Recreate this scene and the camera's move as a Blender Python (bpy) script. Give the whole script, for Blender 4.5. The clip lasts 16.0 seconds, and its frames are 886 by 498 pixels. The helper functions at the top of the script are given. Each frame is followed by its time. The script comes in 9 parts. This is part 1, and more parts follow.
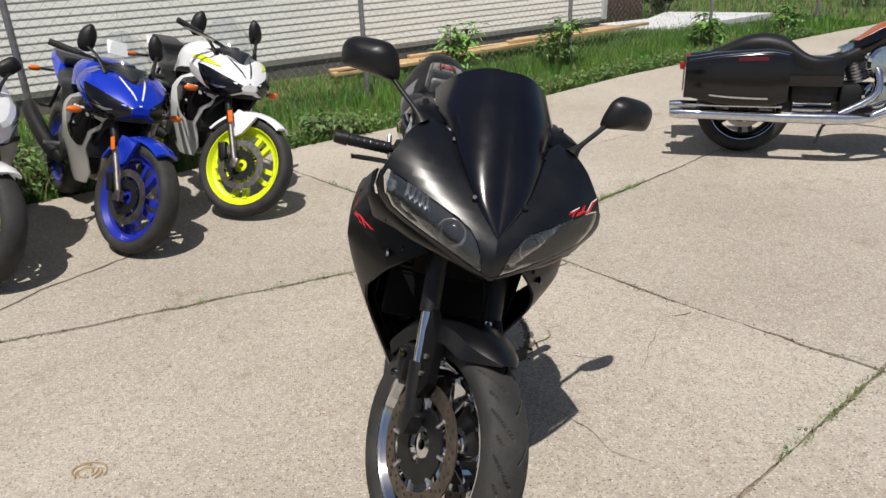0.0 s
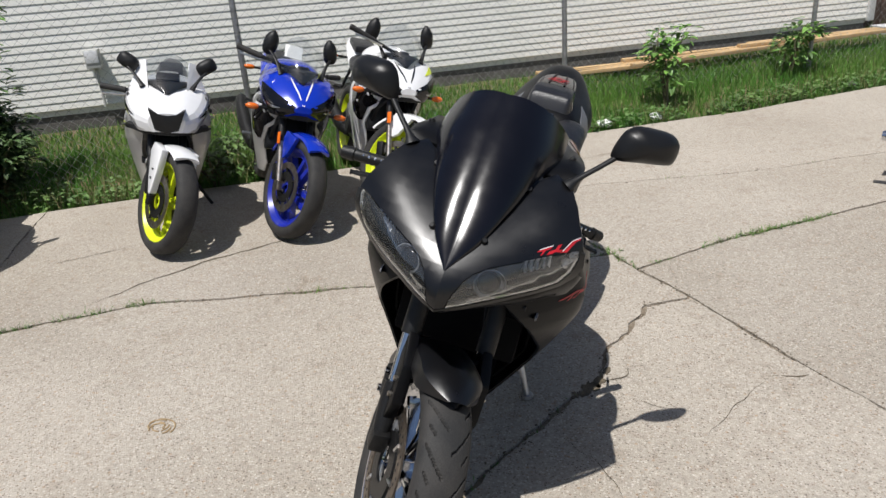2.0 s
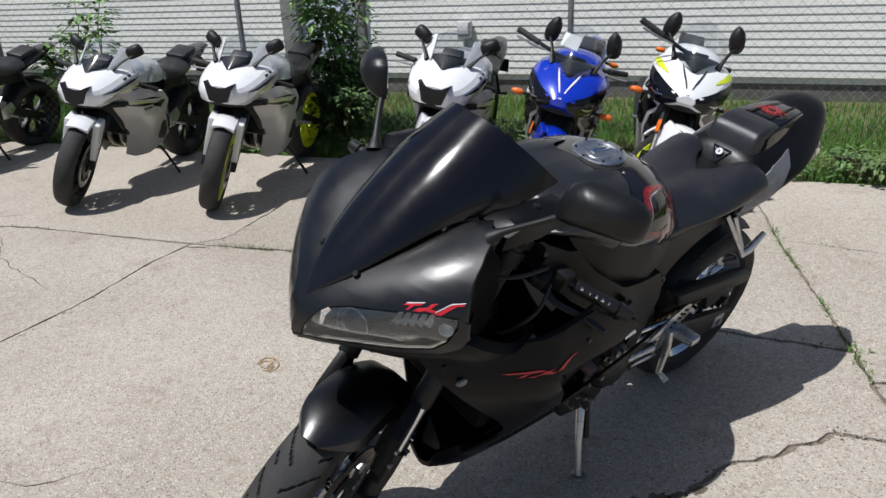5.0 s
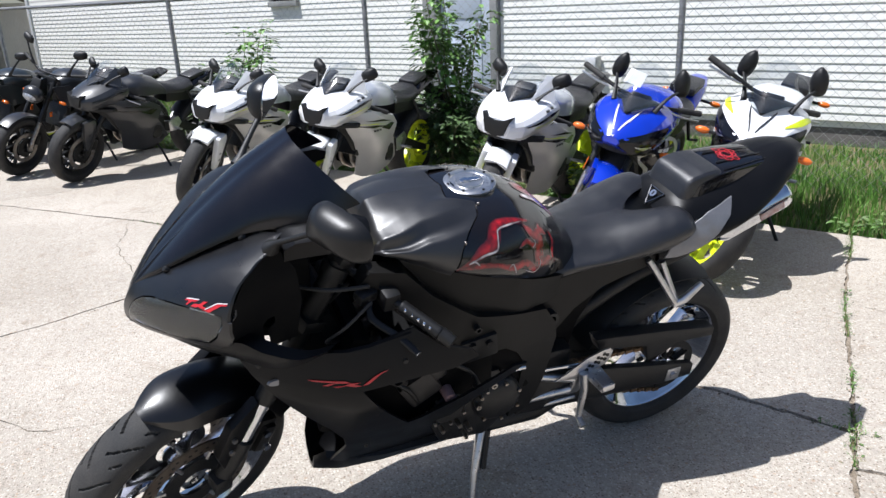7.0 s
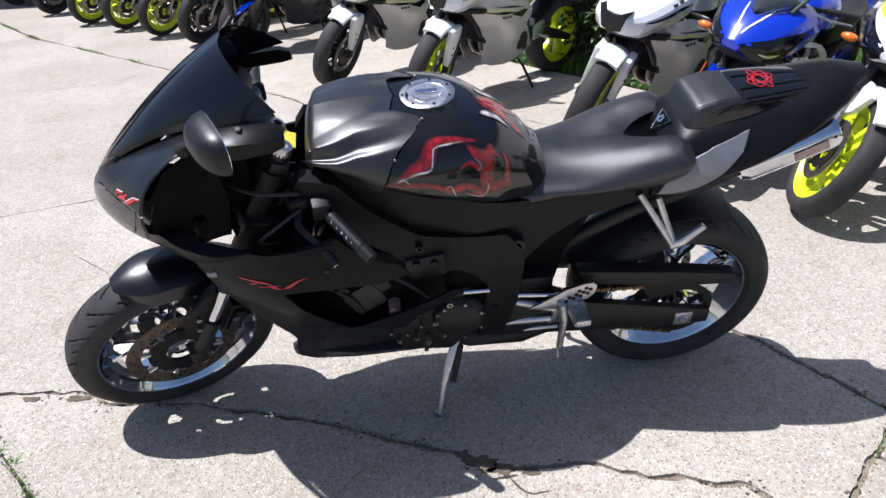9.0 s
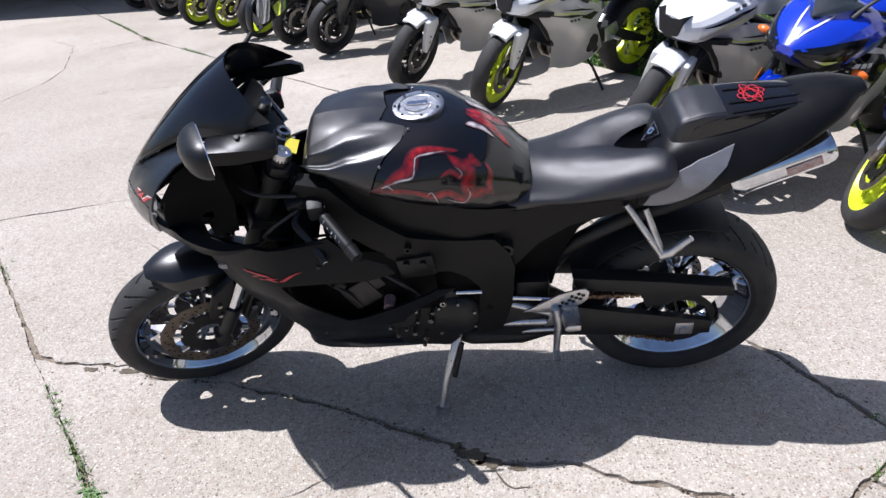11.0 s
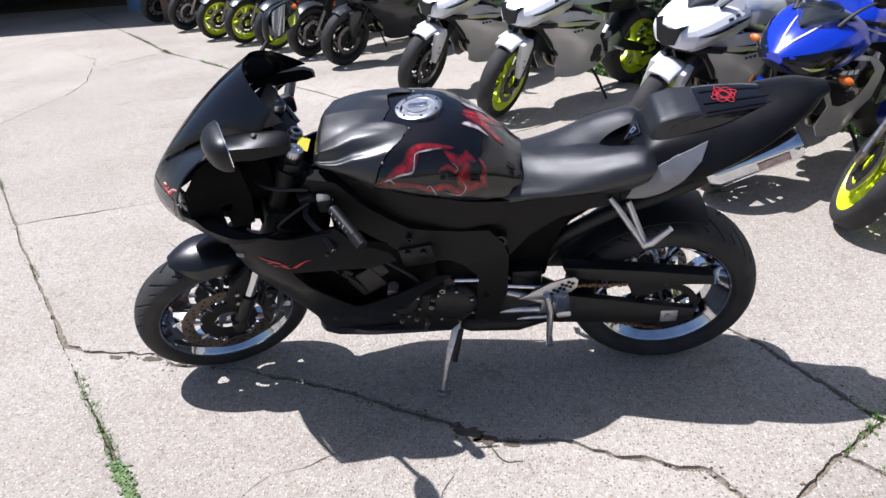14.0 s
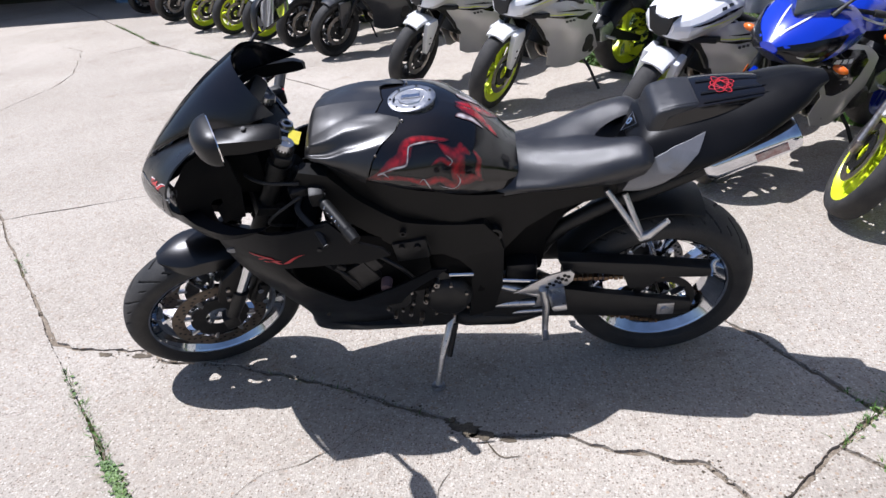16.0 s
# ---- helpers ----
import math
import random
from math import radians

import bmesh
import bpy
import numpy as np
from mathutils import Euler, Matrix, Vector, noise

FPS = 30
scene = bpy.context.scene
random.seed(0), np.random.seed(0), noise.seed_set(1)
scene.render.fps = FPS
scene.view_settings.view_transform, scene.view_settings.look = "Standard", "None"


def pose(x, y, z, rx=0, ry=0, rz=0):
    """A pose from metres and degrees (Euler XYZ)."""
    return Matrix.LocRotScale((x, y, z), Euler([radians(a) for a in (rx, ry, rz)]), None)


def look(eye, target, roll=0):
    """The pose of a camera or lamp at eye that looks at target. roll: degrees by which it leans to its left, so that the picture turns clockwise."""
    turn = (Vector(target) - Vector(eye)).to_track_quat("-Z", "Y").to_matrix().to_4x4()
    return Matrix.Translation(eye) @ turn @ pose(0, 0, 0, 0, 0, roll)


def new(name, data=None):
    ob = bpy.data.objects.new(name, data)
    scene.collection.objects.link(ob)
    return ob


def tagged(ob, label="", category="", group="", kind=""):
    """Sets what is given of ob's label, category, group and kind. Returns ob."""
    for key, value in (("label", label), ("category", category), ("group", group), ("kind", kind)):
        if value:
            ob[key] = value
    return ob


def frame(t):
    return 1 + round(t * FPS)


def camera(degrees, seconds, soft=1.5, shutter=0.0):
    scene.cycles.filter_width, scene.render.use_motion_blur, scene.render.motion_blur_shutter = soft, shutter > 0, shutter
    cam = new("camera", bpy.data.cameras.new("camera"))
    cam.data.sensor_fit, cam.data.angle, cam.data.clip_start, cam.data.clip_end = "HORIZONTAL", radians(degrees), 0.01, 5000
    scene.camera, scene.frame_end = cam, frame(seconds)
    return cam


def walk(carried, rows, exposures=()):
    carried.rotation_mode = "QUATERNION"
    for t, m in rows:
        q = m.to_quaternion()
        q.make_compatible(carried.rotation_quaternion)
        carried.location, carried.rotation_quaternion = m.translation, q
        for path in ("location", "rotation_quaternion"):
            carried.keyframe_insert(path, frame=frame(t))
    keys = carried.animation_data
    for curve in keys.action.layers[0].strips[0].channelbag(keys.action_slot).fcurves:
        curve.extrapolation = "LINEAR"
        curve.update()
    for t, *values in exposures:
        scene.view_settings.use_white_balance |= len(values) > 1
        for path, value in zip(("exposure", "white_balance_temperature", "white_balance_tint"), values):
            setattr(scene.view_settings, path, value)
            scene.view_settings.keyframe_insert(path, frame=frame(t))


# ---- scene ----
cam = camera(63.2, 16.0)
PATH = [
    (0, (-0.086, -0.325, 1.503), (-0.101, 1.507, 0.701), -2.3),
    (0.5, (0.091, -0.358, 1.508), (-0.214, 1.451, 0.712), -5.3),
    (1, (0.209, -0.272, 1.499), (-0.256, 1.519, 0.739), -5.9),
    (1.5, (0.359, -0.188, 1.487), (-0.102, 1.6, 0.717), -3.8),
    (2, (0.557, -0.152, 1.513), (-0.131, 1.561, 0.742), -4.5),
    (2.5, (0.691, -0.07, 1.518), (-0.233, 1.547, 0.788), -4.5),
    (3, (0.802, 0.108, 1.487), (-0.222, 1.665, 0.762), -3.8),
    (3.5, (0.954, 0.24, 1.501), (-0.129, 1.756, 0.773), -2.5),
    (4, (1.116, 0.338, 1.513), (-0.164, 1.693, 0.79), -1.6),
    (4.5, (1.178, 0.509, 1.481), (-0.267, 1.679, 0.746), -2.0),
    (7, (1.668, 1.369, 1.426), (-0.136, 1.946, 0.784), -2.4),
    (7.5, (1.772, 1.519, 1.46), (-0.079, 1.952, 0.838), -1.5),
    (8, (1.753, 1.649, 1.467), (-0.084, 2.038, 0.778), -0.4),
    (8.5, (1.716, 1.853, 1.441), (-0.134, 2.082, 0.717), -1.4),
    (9, (1.703, 1.987, 1.456), (-0.076, 1.998, 0.542), -3.0),
    (11.5, (1.842, 2.298, 1.511), (0.075, 2.01, 0.619), -5.1),
    (12, (1.925, 2.288, 1.519), (0.165, 2.037, 0.603), -5.5),
    (12.5, (2.002, 2.283, 1.519), (0.236, 2.103, 0.598), -4.3),
    (13, (1.985, 2.314, 1.538), (0.214, 2.08, 0.639), -5.1),
    (13.5, (1.969, 2.34, 1.528), (0.181, 2.062, 0.678), -4.9),
    (14, (1.953, 2.346, 1.517), (0.18, 2.04, 0.645), -5.4),
    (14.5, (1.938, 2.344, 1.516), (0.171, 2.052, 0.624), -5.3),
    (15, (1.936, 2.335, 1.516), (0.164, 2.045, 0.634), -5.2),
    (15.5, (1.927, 2.333, 1.513), (0.16, 2.025, 0.628), -5.6),
    (16, (1.923, 2.333, 1.511), (0.157, 2.05, 0.615), -5.5),
]
walk(cam, [(t, look(eye, target, roll)) for t, eye, target, roll in PATH],
     [(0, 0.06, 6480, 10), (1.5, 0.06, 6270, 10), (3.0, 0.02, 6180, 10), (4.5, -0.06, 6040, 10), (6.9, 0.66, 5840, 11), (8.5, 0.66, 5790, 12), (9.0, 0.64, 5720, 13), (11.4, 0.56, 5720, 15), (16, 0.55, 5720, 15)])

# ---- world and sun ----
LIGHT = Vector((0.048, 0.40, -1.0)).normalized()      # the way the sunlight travels
world = bpy.data.worlds.new("sky")
scene.world = world
world.use_nodes = True
sky = world.node_tree.nodes.new("ShaderNodeTexSky")
sky.sky_type = 'NISHITA'
sky.sun_disc = False
sky.sun_elevation = math.asin(-LIGHT.z)
sky.sun_rotation = math.atan2(-LIGHT.x, -LIGHT.y)
sky.air_density, sky.dust_density, sky.ozone_density = 1.0, 1.5, 1.0
world.node_tree.links.new(sky.outputs[0], world.node_tree.nodes["Background"].inputs[0])
world.node_tree.nodes["Background"].inputs[1].default_value = 0.068
sun = bpy.data.lights.new("sun", 'SUN')
sun.energy, sun.angle, sun.color = 4.9, radians(0.53), (1.0, 0.95, 0.88)
sun_ob = new("sun", sun)
sun_ob.matrix_world = look((0, 0, 20), Vector((0, 0, 20)) + LIGHT)


# ---- materials ----
def material(name, base, rough=0.5, metal=0.0, second=None, scale=8.0, mix=1.0, fine=0.0, fine_scale=400.0, bump=0.0,
             bump_scale=200.0, coat=0.0, spec=0.5, rough_var=0.0, per_object=0.0, per_island=0.0):
    """Principled surface: base and second colour mixed by broad noise, darkened and lightened by fine grain, with bump."""
    m = bpy.data.materials.new(name)
    m.use_nodes = True
    nt = m.node_tree
    b = nt.nodes["Principled BSDF"]
    b.inputs["Roughness"].default_value, b.inputs["Metallic"].default_value = rough, metal
    b.inputs["Coat Weight"].default_value, b.inputs["Coat Roughness"].default_value = coat, 0.04
    b.inputs["Specular IOR Level"].default_value = spec
    geo = nt.nodes.new("ShaderNodeTexCoord")
    col = nt.nodes.new("ShaderNodeRGB")
    col.outputs[0].default_value = (*base, 1)
    out = col.outputs[0]

    def noise_tex(s, detail=4.0):
        t = nt.nodes.new("ShaderNodeTexNoise")
        t.inputs["Scale"].default_value, t.inputs["Detail"].default_value = s, detail
        nt.links.new(geo.outputs["Object"], t.inputs["Vector"])
        return t

    def ramp(src, a, b2):
        r = nt.nodes.new("ShaderNodeMapRange")
        r.inputs["From Min"].default_value, r.inputs["From Max"].default_value = a, b2
        nt.links.new(src, r.inputs["Value"])
        return r.outputs[0]

    if second:
        n = noise_tex(scale)
        mx = nt.nodes.new("ShaderNodeMix")
        mx.data_type = 'RGBA'
        mul = nt.nodes.new("ShaderNodeMath")
        mul.operation = 'MULTIPLY'
        mul.inputs[1].default_value = mix
        nt.links.new(ramp(n.outputs[0], 0.35, 0.68), mul.inputs[0])
        nt.links.new(mul.outputs[0], mx.inputs["Factor"])
        nt.links.new(out, mx.inputs["A"])
        mx.inputs["B"].default_value = (*second, 1)
        out = mx.outputs["Result"]
    if fine:
        n = noise_tex(fine_scale, 2.0)
        hsv = nt.nodes.new("ShaderNodeHueSaturation")
        r = nt.nodes.new("ShaderNodeMapRange")
        r.inputs["From Min"].default_value, r.inputs["From Max"].default_value = 0.3, 0.7
        r.inputs["To Min"].default_value, r.inputs["To Max"].default_value = 1 - fine, 1 + fine
        nt.links.new(n.outputs[0], r.inputs["Value"])
        nt.links.new(r.outputs[0], hsv.inputs["Value"])
        nt.links.new(out, hsv.inputs["Color"])
        out = hsv.outputs[0]
    for amount, node, socket in ((per_object, "ShaderNodeObjectInfo", "Random"), (per_island, "ShaderNodeNewGeometry", "Random Per Island")):
        if amount:
            info = nt.nodes.new(node)
            hsv = nt.nodes.new("ShaderNodeHueSaturation")
            r = nt.nodes.new("ShaderNodeMapRange")
            r.inputs["To Min"].default_value, r.inputs["To Max"].default_value = 1 - amount, 1 + amount
            nt.links.new(info.outputs[socket], r.inputs["Value"])
            nt.links.new(r.outputs[0], hsv.inputs["Value"])
            nt.links.new(out, hsv.inputs["Color"])
            out = hsv.outputs[0]
    nt.links.new(out, b.inputs["Base Color"])
    if rough_var:
        n = noise_tex(scale * 3)
        r = nt.nodes.new("ShaderNodeMapRange")
        r.inputs["From Min"].default_value, r.inputs["From Max"].default_value = 0.3, 0.7
        r.inputs["To Min"].default_value, r.inputs["To Max"].default_value = max(0.02, rough - rough_var), rough + rough_var
        nt.links.new(n.outputs[0], r.inputs["Value"])
        nt.links.new(r.outputs[0], b.inputs["Roughness"])
    if bump:
        n = noise_tex(bump_scale, 6.0)
        bp = nt.nodes.new("ShaderNodeBump")
        bp.inputs["Strength"].default_value, bp.inputs["Distance"].default_value = bump, 0.01
        nt.links.new(n.outputs[0], bp.inputs["Height"])
        nt.links.new(bp.outputs[0], b.inputs["Normal"])
    return m


def concrete_material(name, base, second, stain, speck):
    """Old exposed-aggregate concrete: broad tone, brown stains, pale and dark grains of stone."""
    m = material(name, base, 0.9, second=second, scale=0.9, mix=0.8, fine=0.07, fine_scale=60, bump=0.7, bump_scale=170, per_object=0.06, spec=0.3)
    nt = m.node_tree
    b = nt.nodes["Principled BSDF"]
    out = b.inputs["Base Color"].links[0].from_socket
    geo = nt.nodes.new("ShaderNodeTexCoord")

    def layer(tex_socket, lo, hi, colour, amount, out):
        r = nt.nodes.new("ShaderNodeMapRange")
        r.inputs["From Min"].default_value, r.inputs["From Max"].default_value = lo, hi
        r.inputs["To Max"].default_value = amount
        nt.links.new(tex_socket, r.inputs["Value"])
        mx = nt.nodes.new("ShaderNodeMix")
        mx.data_type = 'RGBA'
        nt.links.new(r.outputs[0], mx.inputs["Factor"])
        nt.links.new(out, mx.inputs["A"])
        mx.inputs["B"].default_value = (*colour, 1)
        return mx.outputs["Result"]

    def noise_at(scale, detail, rough=0.5):
        n = nt.nodes.new("ShaderNodeTexNoise")
        n.inputs["Scale"].default_value, n.inputs["Detail"].default_value, n.inputs["Roughness"].default_value = scale, detail, rough
        nt.links.new(geo.outputs["Object"], n.inputs["Vector"])
        return n.outputs[0]

    def cells(scale, lo, hi, out):
        """Every grain of stone its own tone."""
        v, sep, r, h = nt.nodes.new("ShaderNodeTexVoronoi"), nt.nodes.new("ShaderNodeSeparateColor"), nt.nodes.new("ShaderNodeMapRange"), nt.nodes.new("ShaderNodeHueSaturation")
        v.inputs["Scale"].default_value = scale
        nt.links.new(geo.outputs["Object"], v.inputs["Vector"])
        nt.links.new(v.outputs["Color"], sep.inputs[0])
        nt.links.new(sep.outputs[0], r.inputs["Value"])
        r.inputs["To Min"].default_value, r.inputs["To Max"].default_value = lo, hi
        nt.links.new(r.outputs[0], h.inputs["Value"])
        nt.links.new(out, h.inputs["Color"])
        return h.outputs[0]

    out = layer(noise_at(0.55, 5), 0.52, 0.70, (base[0] * 1.16, base[1] * 1.16, base[2] * 1.17), 0.8, out)
    out = layer(noise_at(3.2, 9, 0.7), 0.57, 0.74, stain, 0.60, out)
    out = layer(noise_at(17, 6), 0.56, 0.76, stain, 0.40, out)
    def stones(scale, radius, share, colour, amount, out):
        """Separate stones or pits: a share of the cells holds one, with a crisp outline."""
        v, sep = nt.nodes.new("ShaderNodeTexVoronoi"), nt.nodes.new("ShaderNodeSeparateColor")
        v.inputs["Scale"].default_value = scale
        nt.links.new(geo.outputs["Object"], v.inputs["Vector"])
        nt.links.new(v.outputs["Color"], sep.inputs[0])
        size, near, mul = nt.nodes.new("ShaderNodeMapRange"), nt.nodes.new("ShaderNodeMapRange"), nt.nodes.new("ShaderNodeMath")
        size.inputs["From Min"].default_value, size.inputs["From Max"].default_value = share, share * 0.55
        size.inputs["To Max"].default_value = amount
        nt.links.new(sep.outputs[1], size.inputs["Value"])
        near.inputs["From Min"].default_value, near.inputs["From Max"].default_value = radius, radius * 0.7
        nt.links.new(v.outputs["Distance"], near.inputs["Value"])
        mul.operation = 'MULTIPLY'
        nt.links.new(size.outputs[0], mul.inputs[0])
        nt.links.new(near.outputs[0], mul.inputs[1])
        mx = nt.nodes.new("ShaderNodeMix")
        mx.data_type = 'RGBA'
        nt.links.new(mul.outputs[0], mx.inputs["Factor"])
        nt.links.new(out, mx.inputs["A"])
        mx.inputs["B"].default_value = (*colour, 1)
        return mx.outputs["Result"]

    out = cells(210, 0.86, 1.13, out)
    out = cells(85, 0.92, 1.07, out)
    for scale, radius, share, colour, amount in ((95, 0.42, 0.42, (0.60, 0.555, 0.48), 0.70), (88, 0.36, 0.34, speck, 0.70), (120, 0.40, 0.30, (0.18, 0.115, 0.075), 0.70), (60, 0.36, 0.16, (0.34, 0.22, 0.13), 0.55),
                                                 (46, 0.22, 0.18, (0.64, 0.60, 0.54), 0.65), (31, 0.13, 0.20, (0.075, 0.055, 0.04), 0.75)):
        out = stones(scale, radius, share, colour, amount, out)
    nt.links.new(out, b.inputs["Base Color"])
    return m


def clear_material(name, tint, gloss=0.12, ior=1.49, haze=0.0):
    """Clear plastic; haze: how much of it is dulled by age and scatters light."""
    m = bpy.data.materials.new(name)
    m.use_nodes = True
    nt = m.node_tree
    nt.nodes.clear()
    o = nt.nodes.new("ShaderNodeOutputMaterial")
    mx = nt.nodes.new("ShaderNodeMixShader")
    tr, gl = nt.nodes.new("ShaderNodeBsdfTransparent"), nt.nodes.new("ShaderNodeBsdfGlossy")
    fr = nt.nodes.new("ShaderNodeFresnel")
    fr.inputs["IOR"].default_value = ior
    ad = nt.nodes.new("ShaderNodeMath")
    ad.inputs[1].default_value = gloss * 0.3
    tr.inputs[0].default_value = (*tint, 1)
    gl.inputs["Roughness"].default_value = 0.05
    nt.links.new(fr.outputs[0], ad.inputs[0])
    nt.links.new(ad.outputs[0], mx.inputs[0])
    nt.links.new(tr.outputs[0], mx.inputs[1])
    nt.links.new(gl.outputs[0], mx.inputs[2])
    out = mx.outputs[0]
    if haze:
        dull, old = nt.nodes.new("ShaderNodeMixShader"), nt.nodes.new("ShaderNodeBsdfDiffuse")
        old.inputs[0].default_value = (0.62, 0.62, 0.60, 1)
        dull.inputs[0].default_value = haze
        nt.links.new(out, dull.inputs[1])
        nt.links.new(old.outputs[0], dull.inputs[2])
        out = dull.outputs[0]
    nt.links.new(out, o.inputs[0])
    return m


MATTE = material("matte_black_paint", (0.0038, 0.0038, 0.0044), 0.36, second=(0.0055, 0.0055, 0.0062), scale=5, fine=0.15, fine_scale=900, bump=0.03, bump_scale=700, rough_var=0.04, spec=0.17)
SATIN_NOSE = material("satin_black_nose", (0.0032, 0.0032, 0.0040), 0.32, second=(0.0045, 0.0045, 0.0054), scale=5, fine=0.15, fine_scale=900, bump=0.03, bump_scale=700, rough_var=0.05, spec=0.5)
SATIN_GREY = material("satin_grey_paint", (0.16, 0.16, 0.17), 0.36, metal=0.4, second=(0.2, 0.2, 0.21), scale=9, fine=0.08, rough_var=0.05)
GLOSS = material("gloss_black_paint", (0.004, 0.004, 0.005), 0.12, second=(0.007, 0.0055, 0.0055), scale=9, coat=0.5, spec=0.30)
SMOKE = material("smoked_acrylic", (0.003, 0.003, 0.005), 0.17, second=(0.005, 0.005, 0.008), scale=6, rough_var=0.05, spec=0.42)
PLASTIC = material("black_plastic", (0.006, 0.006, 0.0065), 0.5, second=(0.009, 0.009, 0.009), scale=25, bump=0.08, bump_scale=500, spec=0.35)
SIDE_GREY = material("oily_cast_grey", (0.016, 0.015, 0.015), 0.42, metal=0.3, second=(0.030, 0.028, 0.027), scale=35, bump=0.15, bump_scale=300, spec=0.4)
BLACK_METAL = material("black_cast_metal", (0.005, 0.005, 0.0055), 0.45, second=(0.010, 0.0098, 0.0095), scale=30, bump=0.15, bump_scale=350, spec=0.35)
RUBBER = material("tyre_rubber", (0.021, 0.021, 0.021), 0.72, second=(0.048, 0.044, 0.04), scale=14, mix=0.6, fine=0.2, fine_scale=300, bump=0.12, bump_scale=260, spec=0.35)
VINYL = material("black_vinyl", (0.0065, 0.0065, 0.0085), 0.39, second=(0.009, 0.009, 0.011), scale=10, bump=0.16, bump_scale=1100, rough_var=0.05, spec=0.75)
SATIN_BLACK = material("satin_black_paint", (0.008, 0.008, 0.0095), 0.36, second=(0.011, 0.011, 0.0125), scale=5, fine=0.12, fine_scale=900, bump=0.03, bump_scale=700, rough_var=0.04, spec=0.7)
CHROME = material("chrome", (0.70, 0.71, 0.74), 0.09, metal=1.0, second=(0.58, 0.59, 0.62), scale=30, rough_var=0.03)
BARREL = material("barrel_chrome", (0.56, 0.57, 0.59), 0.06, metal=1.0, second=(0.42, 0.43, 0.45), scale=22, rough_var=0.03)
DULL_CHROME = material("dull_chrome", (0.20, 0.20, 0.21), 0.22, metal=1.0, second=(0.12, 0.12, 0.125), scale=30, rough_var=0.06)
ALU = material("brushed_aluminium", (0.56, 0.56, 0.57), 0.34, metal=1.0, second=(0.45, 0.45, 0.46), scale=40, rough_var=0.08)
STEEL = material("disc_steel", (0.42, 0.40, 0.38), 0.38, metal=1.0, second=(0.30, 0.25, 0.2), scale=40, rough_var=0.1)
BRONZE = material("grimy_chain_steel", (0.24, 0.15, 0.08), 0.45, metal=0.8, second=(0.1, 0.07, 0.05), scale=60)
RED = material("red_decal", (0.50, 0.012, 0.02), 0.35, second=(0.40, 0.01, 0.015), scale=20, coat=0.3)
WHITE_LINE = material("white_decal", (0.75, 0.75, 0.75), 0.35, second=(0.62, 0.62, 0.63), scale=30)
YELLOW_TAG = material("yellow_tag", (0.70, 0.62, 0.06), 0.5, second=(0.62, 0.52, 0.05), scale=30)
LENS = clear_material("hazed_lens", (0.88, 0.89, 0.90), 0.06, 1.48, 0.024)
LAMP_BLACK = material("grey_lamp_inside", (0.026, 0.027, 0.031), 0.26, metal=0.3, second=(0.013, 0.013, 0.016), scale=14)
# near-black: deep shade inside fairing and frame put into the colour
INNER = material("inner_shade_black", (0.0025, 0.0025, 0.003), 0.7, second=(0.004, 0.004, 0.004), scale=20, bump=0.1, bump_scale=300, spec=0.10)
MIRROR = material("mirror_glass", (0.9, 0.9, 0.9), 0.01, metal=1.0)
SCREEN = clear_material("clear_screen", (0.86, 0.88, 0.89), 0.25)
WHITE = material("white_paint", (0.78, 0.78, 0.78), 0.25, second=(0.72, 0.72, 0.73), scale=6, coat=0.6)
SILVER = material("silver_paint", (0.50, 0.49, 0.47), 0.32, metal=0.25, second=(0.45, 0.44, 0.43), scale=7, coat=0.4)
SILVER_TANK = material("pale_silver_paint", (0.55, 0.57, 0.60), 0.25, metal=0.5, second=(0.48, 0.5, 0.53), scale=6, coat=0.5)
BLUE = material("blue_paint", (0.006, 0.034, 0.46), 0.22, metal=0.1, second=(0.006, 0.028, 0.38), scale=6, coat=0.8)
BLUE_RIM = material("blue_rim", (0.012, 0.022, 0.32), 0.3, second=(0.01, 0.02, 0.24), scale=12, coat=0.4)
GREY_PAINT = material("dark_grey_paint", (0.020, 0.021, 0.024), 0.32, metal=0.1, second=(0.028, 0.029, 0.032), scale=6, coat=0.3)
TEAL_GREY = material("grey_green_paint", (0.016, 0.022, 0.024), 0.3, metal=0.1, second=(0.012, 0.016, 0.018), scale=7, coat=0.4)
YELLOW = material("fluorescent_yellow", (0.66, 0.76, 0.012), 0.38, second=(0.56, 0.66, 0.01), scale=15)
ORANGE = material("orange_lens", (0.75, 0.16, 0.01), 0.22, second=(0.6, 0.12, 0.01), scale=30, coat=0.4)
RED_LENS = material("red_lens", (0.35, 0.01, 0.012), 0.2, second=(0.25, 0.008, 0.01), scale=30, coat=0.5)
PAPER = material("white_paper", (0.8, 0.8, 0.78), 0.7, second=(0.74, 0.74, 0.72), scale=20)
CONCRETE = concrete_material("worn_concrete", (0.415, 0.373, 0.316), (0.342, 0.302, 0.250), (0.215, 0.160, 0.108), (0.12, 0.095, 0.07))
DIRT = material("dark_crack_dirt", (0.075, 0.06, 0.042), 0.95, second=(0.13, 0.105, 0.07), scale=20, fine=0.3, fine_scale=200, bump=0.6, bump_scale=90)
JOINT_DIRT = material("brown_joint_dirt", (0.17, 0.135, 0.098), 0.95, second=(0.24, 0.20, 0.15), scale=25, fine=0.35, fine_scale=160, bump=0.8, bump_scale=90)
SOIL = material("soil_under_grass", (0.10, 0.10, 0.035), 0.95, second=(0.15, 0.115, 0.06), scale=4, fine=0.3, bump=0.8, bump_scale=40)
